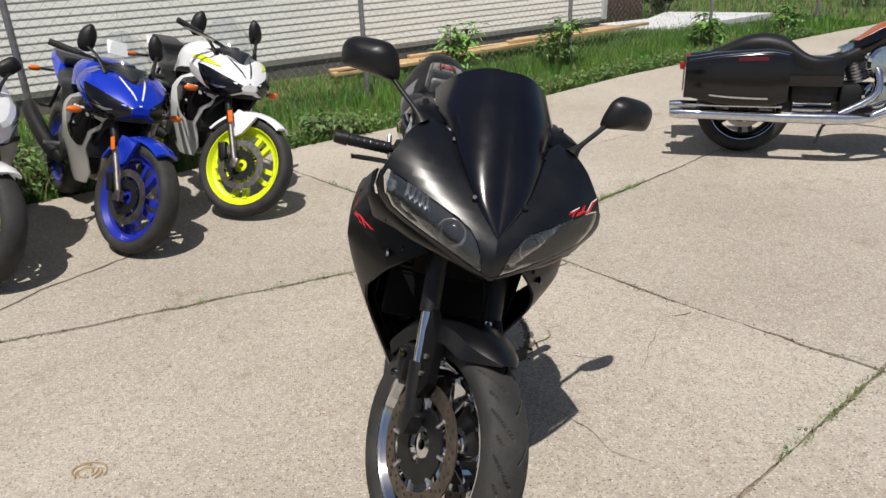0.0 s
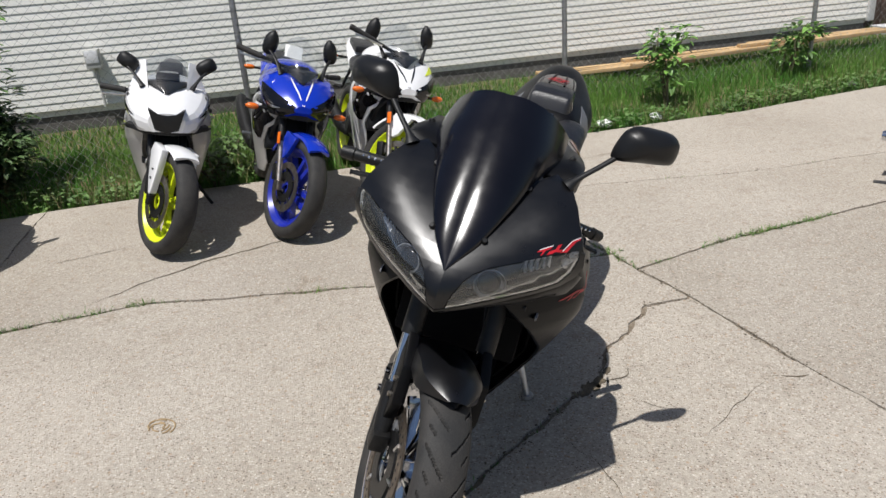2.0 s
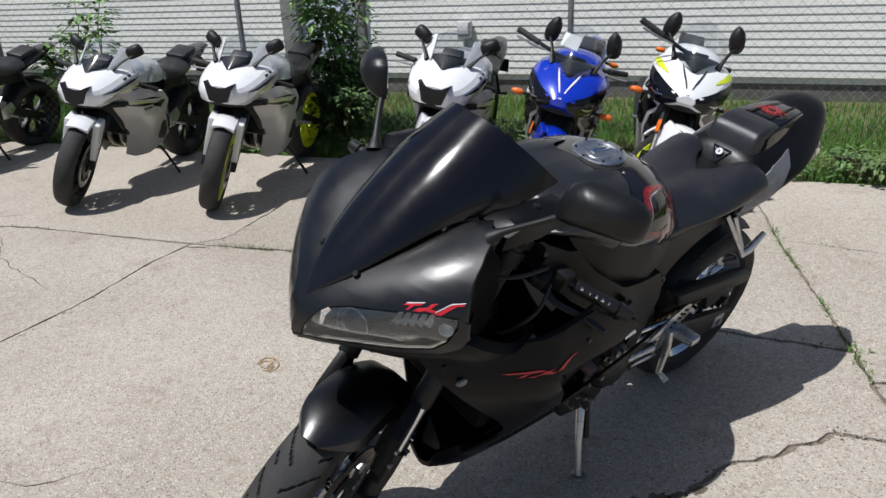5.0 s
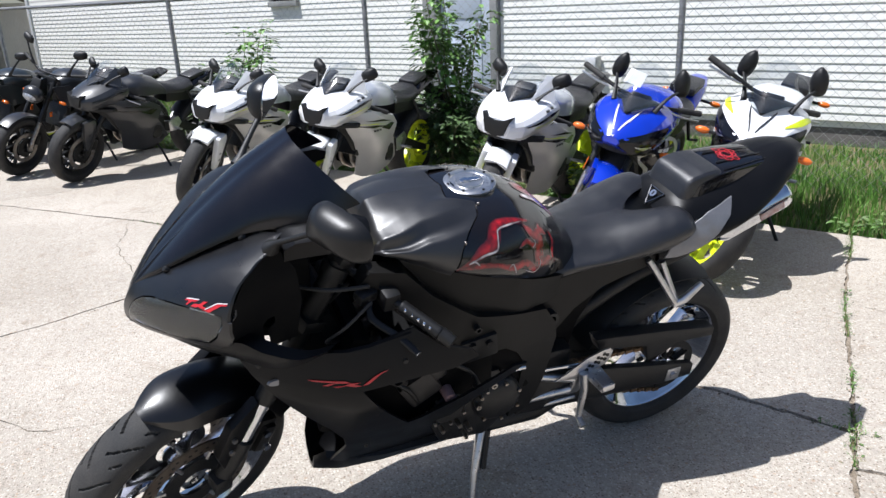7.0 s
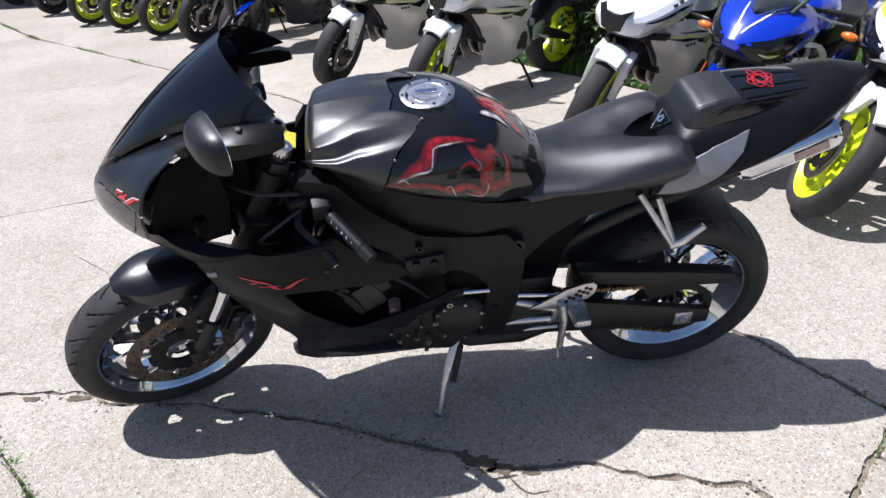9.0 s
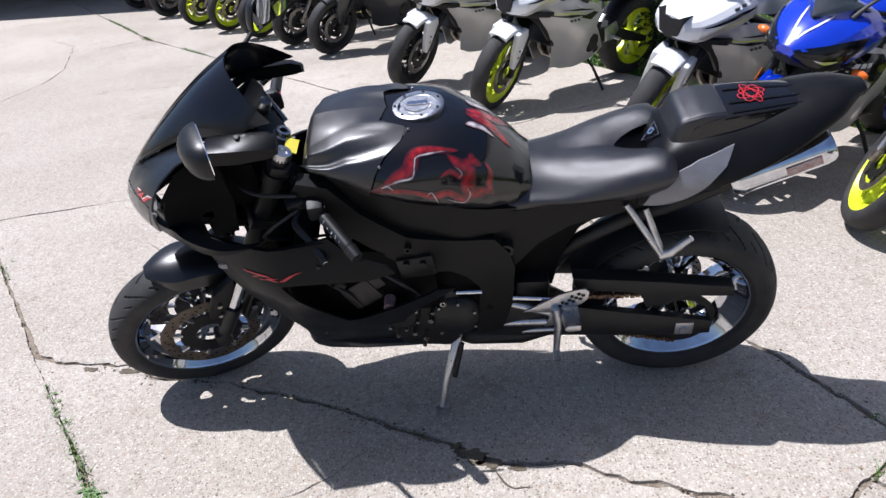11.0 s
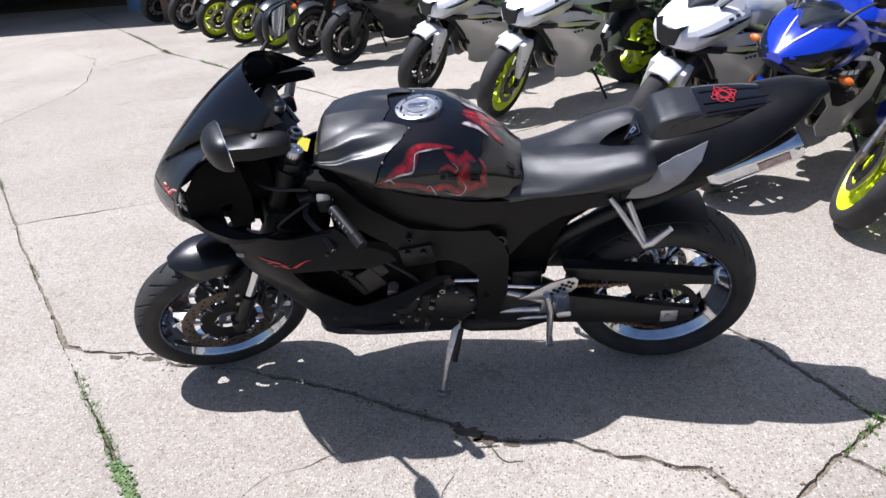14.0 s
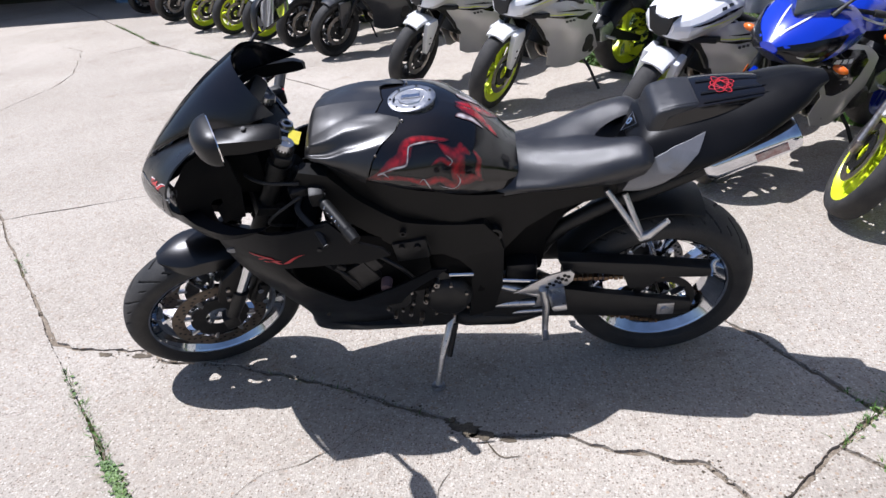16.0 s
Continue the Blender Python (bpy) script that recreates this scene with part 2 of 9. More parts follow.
SIDING = material("cream_vinyl_siding", (0.86, 0.845, 0.795), 0.5, second=(0.80, 0.785, 0.73), scale=1.6, fine=0.05, fine_scale=60, bump=0.1, bump_scale=80, per_object=0.03)
FOUNDATION = material("block_foundation", (0.15, 0.14, 0.13), 0.9, second=(0.10, 0.095, 0.088), scale=3, fine=0.2, fine_scale=120, bump=0.5, bump_scale=60)
GALV = material("galvanised_steel", (0.34, 0.34, 0.34), 0.5, metal=0.7, second=(0.24, 0.24, 0.24), scale=25, fine=0.1)
WIRE = material("fence_wire", (0.42, 0.42, 0.41), 0.5, metal=0.6, second=(0.30, 0.30, 0.29), scale=6)
DOOR_PAINT = material("pale_blue_door", (0.55, 0.60, 0.68), 0.45, second=(0.48, 0.54, 0.62), scale=3, fine=0.05)
TRIM_GREY = material("weathered_trim", (0.30, 0.30, 0.29), 0.6, second=(0.22, 0.22, 0.215), scale=8, bump=0.2, bump_scale=60)
LUMBER = material("new_lumber", (0.52, 0.36, 0.19), 0.7, second=(0.44, 0.29, 0.14), scale=12, fine=0.12, fine_scale=80, per_object=0.12)
GRASS = material("grass_blades", (0.062, 0.185, 0.020), 0.55, second=(0.13, 0.24, 0.04), scale=1.4, per_island=0.45)
WEED = material("weed_leaves", (0.06, 0.13, 0.028), 0.55, second=(0.11, 0.17, 0.045), scale=3, per_island=0.4)
DRY = material("dry_weeds", (0.25, 0.21, 0.10), 0.7, second=(0.16, 0.19, 0.06), scale=8, per_island=0.4)
LEAF = material("sapling_leaves", (0.085, 0.19, 0.03), 0.5, second=(0.14, 0.26, 0.05), scale=5, per_island=0.4)
DARK_LEAF = material("shrub_leaves", (0.03, 0.06, 0.015), 0.55, second=(0.06, 0.11, 0.03), scale=5, per_island=0.4)
BARK = material("green_stem", (0.13, 0.12, 0.06), 0.8, second=(0.09, 0.08, 0.05), scale=20)
GARAGE = material("taupe_wall", (0.46, 0.445, 0.41), 0.75, second=(0.40, 0.385, 0.35), scale=1.5, fine=0.06, fine_scale=40)
ROOF = material("dark_shingle", (0.09, 0.085, 0.10), 0.85, second=(0.06, 0.057, 0.065), scale=6, fine=0.25, fine_scale=60, bump=0.4, bump_scale=50)
BROWN = material("brown_boards", (0.10, 0.06, 0.045), 0.75, second=(0.06, 0.04, 0.03), scale=4, fine=0.15, fine_scale=50)
WHITE_SLAB = material("pale_patio", (0.60, 0.60, 0.61), 0.8, second=(0.50, 0.50, 0.51), scale=3, fine=0.1, fine_scale=60, bump=0.2, bump_scale=60)
DRUM_BLUE = material("faded_blue_metal", (0.16, 0.27, 0.40), 0.55, second=(0.11, 0.19, 0.29), scale=6, fine=0.1)
BOX_GREY = material("meter_box_plastic", (0.50, 0.50, 0.47), 0.55, second=(0.42, 0.42, 0.40), scale=12)
ORANGE_PAINT = material("orange_paint", (0.62, 0.13, 0.015), 0.28, metal=0.2, second=(0.5, 0.1, 0.012), scale=6, coat=0.6)
# near-black: shade under the shelter and in drilled holes put into the colour
DARK = material("shade_dark", (0.02, 0.02, 0.02), 0.9, second=(0.03, 0.03, 0.03), scale=3)
BROWN_SPOT = material("dried_mud", (0.34, 0.25, 0.14), 0.95, second=(0.28, 0.2, 0.11), scale=20, bump=0.4, bump_scale=80)


# ---- mesh helpers ----
from mathutils.geometry import tessellate_polygon


def part(name, bm, mat, parent=None, label="", smooth=True, sharp=38.0, normals=True):
    """Links a bmesh as one mesh object under parent."""
    if normals:
        bmesh.ops.recalc_face_normals(bm, faces=bm.faces)
    for f in bm.faces:
        f.smooth = smooth
    if smooth:
        lim = radians(sharp)
        for e in bm.edges:
            if len(e.link_faces) == 2 and e.calc_face_angle(0.0) > lim:
                e.smooth = False
    me = bpy.data.meshes.new(name)
    bm.to_mesh(me)
    bm.free()
    me.materials.append(mat)
    ob = new(name, me)
    if parent:
        ob.parent = parent
    if label:
        tagged(ob, label)
    return ob


def thing(name, label, category, m=None, group="", kind=""):
    ob = new(name)
    ob.empty_display_size = 0.1
    if m is not None:
        ob.matrix_basis = m
    return tagged(ob, label, category, group, kind)


def crom(rows, t):
    """Catmull-Rom through rows (an array), at the parameter t from 0 to len - 1."""
    rows = np.asarray(rows, float)
    n = len(rows)
    i = min(max(int(t), 0), n - 2)
    f = t - i
    a, b, c, d = rows[max(i - 1, 0)], rows[i], rows[i + 1], rows[min(i + 2, n - 1)]
    return 0.5 * (2 * b + (c - a) * f + (2 * a - 5 * b + 4 * c - d) * f * f + (3 * b - a - 3 * c + d) * f ** 3)


def smooth_line(pts, n):
    return [crom(pts, k * (len(pts) - 1) / n) for k in range(n + 1)]


def grid_faces(bm, rings, closed=False, caps=False):
    """Quads between rings of points, all rings of one length."""
    vs = [[bm.verts.new(p) for p in ring] for ring in rings]
    k = len(vs[0])
    for a, b in zip(vs, vs[1:]):
        for j in range(k if closed else k - 1):
            q = (a[j], a[(j + 1) % k], b[(j + 1) % k], b[j])
            bm.faces.new(q)
    if caps:
        bm.faces.new(list(reversed(vs[0])))
        bm.faces.new(vs[-1])
    return vs


def box(bm, centre, size, bevel=0.0, m=None):
    r = bmesh.ops.create_cube(bm, size=1.0)
    vs = r["verts"]
    bmesh.ops.scale(bm, vec=size, verts=vs)
    if bevel:
        es = list({e for v in vs for e in v.link_edges})
        out = bmesh.ops.bevel(bm, geom=es, offset=bevel, segments=2, profile=0.6, affect='EDGES')
        vs = list({v for f in out["faces"] for v in f.verts} | {v for v in vs if v.is_valid})
    if m is not None:
        bmesh.ops.transform(bm, matrix=m, verts=vs)
    bmesh.ops.translate(bm, vec=centre, verts=vs)
    return vs


def tube(bm, pts, radius, seg=10, caps=True, flat=1.0):
    """A round bar along pts; radius is a number or one for each point; flat squeezes it across."""
    pts = [Vector(p) for p in pts]
    rad = [radius] * len(pts) if isinstance(radius, (int, float)) else list(radius)
    rings, side = [], None
    for i, p in enumerate(pts):
        d = (pts[min(i + 1, len(pts) - 1)] - pts[max(i - 1, 0)]).normalized()
        ref = side if side is not None else (Vector((0, 0, 1)) if abs(d.z) < 0.9 else Vector((1, 0, 0)))
        u = (ref - d * ref.dot(d)).normalized()
        side = u
        v = d.cross(u)
        rings.append([p + (u * math.cos(a) * flat + v * math.sin(a)) * rad[i] for a in (2 * math.pi * k / seg for k in range(seg))])
    grid_faces(bm, rings, closed=True, caps=caps)


def lathe(bm, profile, seg=48, centre=(0, 0, 0), a0=0.0, a1=360.0, closed=False):
    """Turns profile, rows of (radius, y), round the y axis through centre; angle 0 points to +x, 90 up."""
    full = abs(a1 - a0) >= 359.9
    rings = []
    for k in range(seg + (0 if full else 1)):
        a = radians(a0 + (a1 - a0) * k / seg)
        rings.append([(centre[0] + r * math.cos(a), centre[1] + y, centre[2] + r * math.sin(a)) for r, y in profile])
    if full:
        rings.append(rings[0])
    grid_faces(bm, rings, closed=closed, caps=closed and not full)
    if full:
        bmesh.ops.remove_doubles(bm, verts=bm.verts, dist=1e-5)


def slab(bm, poly, a, b, axis="y", bevel=0.0):
    """A flat plate: poly in the plane across axis, from a to b along it. y: poly is (x, z); z: (x, y); x: (y, z)."""
    def put(u, v, w):
        return {"y": (u, w, v), "z": (u, v, w), "x": (w, u, v)}[axis]
    lo, hi = [bm.verts.new(put(u, v, a)) for u, v in poly], [bm.verts.new(put(u, v, b)) for u, v in poly]
    n = len(poly)
    fs = [bm.faces.new(lo), bm.faces.new(list(reversed(hi)))]
    fs += [bm.faces.new((lo[i], hi[i], hi[(i + 1) % n], lo[(i + 1) % n])) for i in range(n)]
    if bevel:
        bmesh.ops.recalc_face_normals(bm, faces=fs)
        bmesh.ops.bevel(bm, geom=list({e for f in fs for e in f.edges}), offset=bevel, segments=2, profile=0.6, affect='EDGES')


def panel(bm, poly, fn, thick, axis="y", step=0.03):
    """A curved sheet cut to the outline poly. axis y: poly is (x, z) and fn gives y; axis x: poly is (y, z) and fn gives x."""
    tmp = bmesh.new()
    tv = [tmp.verts.new((u, v, 0)) for u, v in poly]
    for tri in tessellate_polygon([[(u, v, 0.0) for u, v in poly]]):
        tmp.faces.new([tv[i] for i in tri])
    us, vs = [p[0] for p in poly], [p[1] for p in poly]
    for lo, hi, no in ((min(us), max(us), (1, 0, 0)), (min(vs), max(vs), (0, 1, 0))):
        k = math.floor(lo / step) + 1
        while k * step < hi:
            g = list(tmp.verts) + list(tmp.edges) + list(tmp.faces)
            bmesh.ops.bisect_plane(tmp, geom=g, plane_co=(no[0] * k * step, no[1] * k * step, 0), plane_no=no)
            k += 1
    tmp.verts.index_update()
    outer, inner = {}, {}
    for v in tmp.verts:
        u, w = v.co.x, v.co.y
        d = fn(u, w)
        sgn = -1 if d < 0 and axis == "y" else 1
        outer[v] = bm.verts.new((u, d, w) if axis == "y" else (d, u, w))
        inner[v] = bm.verts.new((u, d - sgn * thick, w) if axis == "y" else (d - thick, u, w))
    for f in tmp.faces:
        bm.faces.new([outer[v] for v in f.verts])
        bm.faces.new([inner[v] for v in reversed(f.verts)])
    for e in tmp.edges:
        if len(e.link_faces) == 1:
            a, b = e.verts
            bm.faces.new((outer[a], outer[b], inner[b], inner[a]))
    tmp.free()


class Hull:
    """A body across the x axis: rows of (x, half profile), each profile from the top centre down the left side, as (y, z)."""

    def __init__(self, rows):
        rows = sorted(rows)
        self.xs = [r[0] for r in rows]
        self.rows = np.array([r[1] for r in rows], float)

    def at(self, x, v, side=1, lift=0.0):
        """The place at x, with v from 0 (top centre) to 1 (lower edge)."""
        k = self.rows.shape[1] - 1
        prof = crom(self.rows, float(np.interp(x, self.xs, range(len(self.xs)))))
        y, z = crom(prof, v * k)
        if lift:
            y2, z2 = crom(prof, min(1, v + 0.02) * k)
            y1, z1 = crom(prof, max(0, v - 0.02) * k)
            ty, tz = y2 - y1, z2 - z1
            q = math.hypot(ty, tz) or 1.0
            y, z = y - tz / q * lift, z + ty / q * lift
        return Vector((x, side * max(y, 0.0), z))

    def mesh(self, bm, nu=24, nv=14, x_of=None, x0=None, x1=None, v1=1.0):
        """Both sides, closed below and at the ends. x_of(s, v) bends the ends."""
        x0 = self.xs[0] if x0 is None else x0
        x1 = self.xs[-1] if x1 is None else x1
        x_of = x_of or (lambda s, v: x0 + (x1 - x0) * s)
        rings = []
        for i in range(nu + 1):
            s = i / nu
            left = [self.at(x_of(s, v1 * j / nv), v1 * j / nv) for j in range(nv, 0, -1)]
            top = [self.at(x_of(s, 0), 0)]
            top[0].y = 0.0
            rings.append(left + top + [Vector((p.x, -p.y, p.z)) for p in reversed(left)])
        grid_faces(bm, rings, closed=True, caps=True)


def ribbon(bm, hull, path, width, side=1, lift=0.0015, n=24):
    """A strip lying on a hull, along path of (x, v), its width in metres given for each point of the path."""
    rings = []
    for k in range(n + 1):
        t = k * (len(path) - 1) / n
        x, v = crom(path, t)
        w = float(np.interp(t, range(len(width)), width))
        x2, v2 = crom(path, min(t + 0.05, len(path) - 1))
        x1, v1 = crom(path, max(t - 0.05, 0))
        dx, dv = (x2 - x1), (v2 - v1) * 0.35
        q = math.hypot(dx, dv) or 1.0
        ox, ov = -dv / q * w / 2, dx / q * w / 2 / 0.35
        rings.append([hull.at(x + ox, v + ov, side, lift), hull.at(x, v, side, lift + 0.0006), hull.at(x - ox, v - ov, side, lift)])
    grid_faces(bm, rings)


def moved(bm, m):
    bmesh.ops.transform(bm, matrix=m, verts=bm.verts)
    return bm


def both_sides(bm):
    """Adds the mirror image across y = 0."""
    geom = bmesh.ops.duplicate(bm, geom=list(bm.verts) + list(bm.edges) + list(bm.faces))["geom"]
    vs = [g for g in geom if isinstance(g, bmesh.types.BMVert)]
    bmesh.ops.scale(bm, vec=(1, -1, 1), verts=vs)
    return bm

# ---- ground: one sheet, concrete slabs on it ----
def edge_noise(a, b, c=0.0):
    return noise.noise(Vector((a, b, c)))


bm = bmesh.new()
N = 40
cells = [[bm.verts.new((-400 + 800 * i / N, -400 + 800 * j / N, -0.05)) for j in range(N + 1)] for i in range(N + 1)]
for i in range(N):
    for j in range(N):
        bm.faces.new((cells[i][j], cells[i + 1][j], cells[i + 1][j + 1], cells[i][j + 1]))
ground = tagged(part("ground", bm, SOIL, smooth=False), "dark soil under the lawn and beyond the lot", "ground", kind="structure")

# Joints and cracks: straight base lines from p to q, each with its own wander.
JOINTS = {
    "cross": ([(-2.10, 5.62), (-0.82, 4.22), (0.10, 3.30), (0.50, 2.89), (0.93, 2.40), (1.46, 1.87), (3.20, 0.10)], 0.021, 0.010),
    "row": ([(-10.0, -5.05), (-7.1, -2.58), (-5.0, -0.35), (-3.81, 0.90), (-2.70, 1.75), (-2.0, 2.29), (-1.6, 2.44), (-0.57, 2.86), (-0.30, 3.07), (0.09, 3.31)], 0.027, 0.016),
    "row2": ([(0.25, 3.15), (0.66, 3.61), (0.99, 3.89), (1.41, 4.26), (1.71, 4.55), (5.0, 7.6)], 0.020, 0.010),
    "front": ([(-10.5, -8.9), (-2.35, -1.50), (-1.24, -0.52), (-0.73, -0.05), (-0.11, 0.52), (0.50, 1.09), (1.46, 1.87), (4.0, 4.15)], 0.017, 0.006),
    "crack": ([(-0.22, 0.45), (-0.22, 0.74), (-0.17, 0.90), (-0.14, 1.16), (-0.09, 1.40), (0.06, 1.81), (0.12, 1.99), (0.18, 2.05), (0.23, 2.14), (0.22, 2.37), (0.28, 2.53), (0.34, 2.77), (0.50, 2.89)], 0.024, 0.024),
    "bay": ([(-3.90, 3.45), (-3.21, 2.40), (-2.74, 1.79), (-2.58, 1.54), (-2.38, 1.02), (-2.19, 0.75), (-1.55, -0.80)], 0.014, 0.012),
    "back": ([(-0.85, 4.13), (-0.10, 4.46), (0.63, 4.76), (0.91, 4.89), (1.35, 5.20), (1.66, 5.38), (5.0, 7.2)], 0.008, 0.008),
    "far": ([(-8.88, -6.42), (-9.11, -5.22), (-9.27, -4.66), (-9.9, -2.0)], 0.010, 0.01),
    "bay2": ([(-6.3, 1.7), (-5.35, 0.35), (-5.05, -0.4)], 0.006, 0.012),
    "far2": ([(-5.0, -2.7), (-5.6, -2.85), (-6.35, -3.25), (-7.28, -2.7)], 0.012, 0.02),
}
LINES = {}
for k, (key, (pts, gap, wander)) in enumerate(JOINTS.items()):
    p, q = Vector(pts[0]), Vector(pts[-1])
    d = (q - p).normalized()
    nrm = Vector((-d.y, d.x))
    LINES[key] = dict(p=p, d=d, n=nrm, s=[(Vector(a) - p).dot(d) for a in pts], o=[(Vector(a) - p).dot(nrm) for a in pts], gap=gap, wander=wander, k=k)


def wander_at(line, s):
    return float(np.interp(s, line["s"], line["o"])) + line["wander"] * (edge_noise(s * 3.1, line["k"]) + 0.6 * edge_noise(s * 11, line["k"] + 9.5) + 0.35 * edge_noise(s * 37, line["k"] + 19.5))


def gap_at(line, s):
    return line["gap"] * max(0.25, 0.75 + 0.9 * edge_noise(s * 2.3, line["k"] + 40.0) + 0.6 * edge_noise(s * 13, line["k"] + 70.0) + 0.6 * edge_noise(s * 41, line["k"] + 90.0))


def split(cell, key):
    """A cell, a list of (point, line of the edge that starts there), cut by a base line: the part on its left and on its right."""
    line = LINES[key]
    out = ([], [])
    for (a, tag), (b, _) in zip(cell, cell[1:] + cell[:1]):
        da, db = (a - line["p"]).dot(line["n"]), (b - line["p"]).dot(line["n"])
        out[0 if da >= 0 else 1].append((a, tag))
        if (da >= 0) != (db >= 0):
            x = a.lerp(b, da / (da - db))
            here, there = (0, 1) if da >= 0 else (1, 0)
            out[here].append((x, key))
            out[there].append((x, tag))
    return out


EDGE = [(-13.5, -3.9), (-3.7, 3.42), (-1.35, 5.12), (0.73, 6.62), (1.9, 7.65), (4.7, 9.75), (16, 17.6)]
root = [(Vector(p), None) for p in EDGE + [(26, 6), (8, -16), (-14, -16)]]
root.reverse()
right, left = split(root, "cross")
if sum(p.x for p, _ in right) / len(right) < sum(p.x for p, _ in left) / len(left):
    left, right = right, left


def up_down(cell, key):
    """The two halves, the one further towards the house first."""
    a, b = split(cell, key)
    side = LINES[key]["n"].dot(Vector((-0.57, 0.82)))
    return (a, b) if side > 0 else (b, a)


park, lower = up_down(left, "row")
mid, south = up_down(lower, "front")
slabs = []
mid_a, mid_b = split(mid, "bay")
if sum(p.x for p, _ in mid_a) / len(mid_a) < sum(p.x for p, _ in mid_b) / len(mid_b):
    mid_a, mid_b = mid_b, mid_a
slabs += [*split(mid_a, "crack"), *split(mid_b, "far2")]
park_a, park_b = split(park, "bay")
if sum(p.x for p, _ in park_a) / len(park_a) < sum(p.x for p, _ in park_b) / len(park_b):
    park_a, park_b = park_b, park_a
slabs += [park_a, *split(park_b, "bay2")]
slabs += [*split(south, "far")]
r_up, r_low = up_down(right, "row2")
slabs += [*up_down(r_up, "back"), *up_down(r_low, "front")]


def slab_outline(cell):
    centre = sum((p for p, _ in cell), Vector((0, 0))) / len(cell)
    n = len(cell)

    def shift(p, key):
        if not key:
            return Vector((edge_noise(p.x * 2, p.y * 2, 3.3), edge_noise(p.x * 2, p.y * 2, 8.3))) * 0.04
        line = LINES[key]
        s = (p - line["p"]).dot(line["d"])
        inward = 1 if (centre - line["p"]).dot(line["n"]) > 0 else -1
        return line["n"] * (wander_at(line, s) + inward * gap_at(line, s) / 2)

    out = []
    for i, (a, tag) in enumerate(cell):
        b, after = cell[(i + 1) % n]
        before = cell[i - 1][1]
        at_a = shift(a, before) if before != tag else Vector((0, 0))
        at_b = shift(b, after) if after != tag else Vector((0, 0))
        steps = max(1, int((b - a).length / (0.018 if tag and -4 < a.x < 3 else 0.05 if tag else 0.4)))
        for j in range(steps):
            f = j / steps
            p = a.lerp(b, f)
            reach = (b - a).length
            out.append(p + shift(p, tag) + at_a * max(0, 1 - f * reach / 0.8) + at_b * max(0, 1 - (1 - f) * reach / 0.8))
    return out


bm = bmesh.new()
slab(bm, [tuple(p) for p, _ in root], -0.045, -0.011, "z")
pavement = tagged(part("pavement", bm, JOINT_DIRT, smooth=False), "worn beige concrete lot with weedy joints and cracks", "pavement", kind="structure")
for cell in slabs:
    if len(cell) < 3:
        continue
    pts = slab_outline(cell)
    bm = bmesh.new()
    top = [bm.verts.new((p.x, p.y, 0.0)) for p in pts]
    low = [bm.verts.new((p.x, p.y, -0.016)) for p in pts]
    for tri in tessellate_polygon([[(p.x, p.y, 0.0) for p in pts]]):
        bm.faces.new([top[i] for i in tri])
    for i in range(len(pts)):
        k = (i + 1) % len(pts)
        bm.faces.new((top[i], low[i], low[k], top[k]))
    part("concrete_slab", bm, CONCRETE, pavement, smooth=False)


# Cracks that end inside a slab: thin, ragged lines of dirt in the surface.
def crack_strip(bm, pts, width):
    pts = [Vector(p) for p in pts]
    total = sum((b - a).length for a, b in zip(pts, pts[1:]))
    n = max(6, int(total / 0.03))
    lens = np.cumsum([0] + [(b - a).length for a, b in zip(pts, pts[1:])])
    prev = None
    for i in range(n + 1):
        s = total * i / n
        p = Vector((np.interp(s, lens, [q.x for q in pts]), np.interp(s, lens, [q.y for q in pts])))
        d = (pts[-1] - pts[0]).normalized()
        nn = Vector((-d.y, d.x))
        p += nn * 0.03 * (edge_noise(p.x * 5, p.y * 5, 1.7) + 0.5 * edge_noise(p.x * 17, p.y * 17, 5.7))
        w = width * max(0.08, 0.6 + 0.9 * edge_noise(p.x * 9, p.y * 9, 12.0)) * min(1, 4 * i / n, 4 * (n - i) / n + 0.05) / 2
        row = (bm.verts.new((*(p + nn * w), 0.0025)), bm.verts.new((*(p - nn * w), 0.0025)))
        if prev:
            bm.faces.new((prev[0], prev[1], row[1], row[0]))
        prev = row


bm = bmesh.new()
for pts, w in (([(0.13, 1.82), (0.25, 1.70), (0.33, 1.61), (0.43, 1.48), (0.52, 1.40)], 0.004), ([(-2.37, 2.16), (-2.26, 2.36), (-2.15, 2.57), (-2.0, 2.88), (-1.81, 3.13), (-1.6, 3.5)], 0.018), ([(-3.0, 2.55), (-2.81, 2.75), (-2.64, 2.93)], 0.010), ([(-2.79, 1.57), (-2.70, 1.70)], 0.05),
               ([(-0.49, 4.87), (-0.19, 5.16), (0.34, 5.63)], 0.008), ([(0.79, 2.30), (0.93, 2.36)], 0.012), ([(0.23, 2.14), (0.30, 2.20), (0.29, 2.26)], 0.010),
               ([(-7.54, -2.24), (-7.9, -1.7), (-8.3, -1.2)], 0.012), ([(-6.35, -3.25), (-7.0, -3.6), (-7.58, -4.28)], 0.012), ([(-5.1, -0.4), (-4.6, -0.9), (-4.5, -1.6)], 0.008),
               ([(-4.3, 0.4), (-4.15, 0.9), (-4.4, 1.5)], 0.007), ([(-4.0, 0.75), (-3.3, 0.7), (-2.5, 0.9)], 0.005),
               ([(-1.4, 0.2), (-1.0, 0.6), (-0.95, 0.95)], 0.004), ([(0.6, 1.9), (0.8, 2.3)], 0.004), ([(0.35, 2.05), (0.6, 2.0)], 0.003), ([(-2.4, 2.75), (-2.0, 3.0)], 0.004)):
    crack_strip(bm, pts, w)
tagged(part("cracks", bm, DIRT, smooth=False), "fine dirt-filled cracks in the concrete slabs", "cracks", kind="stuff")

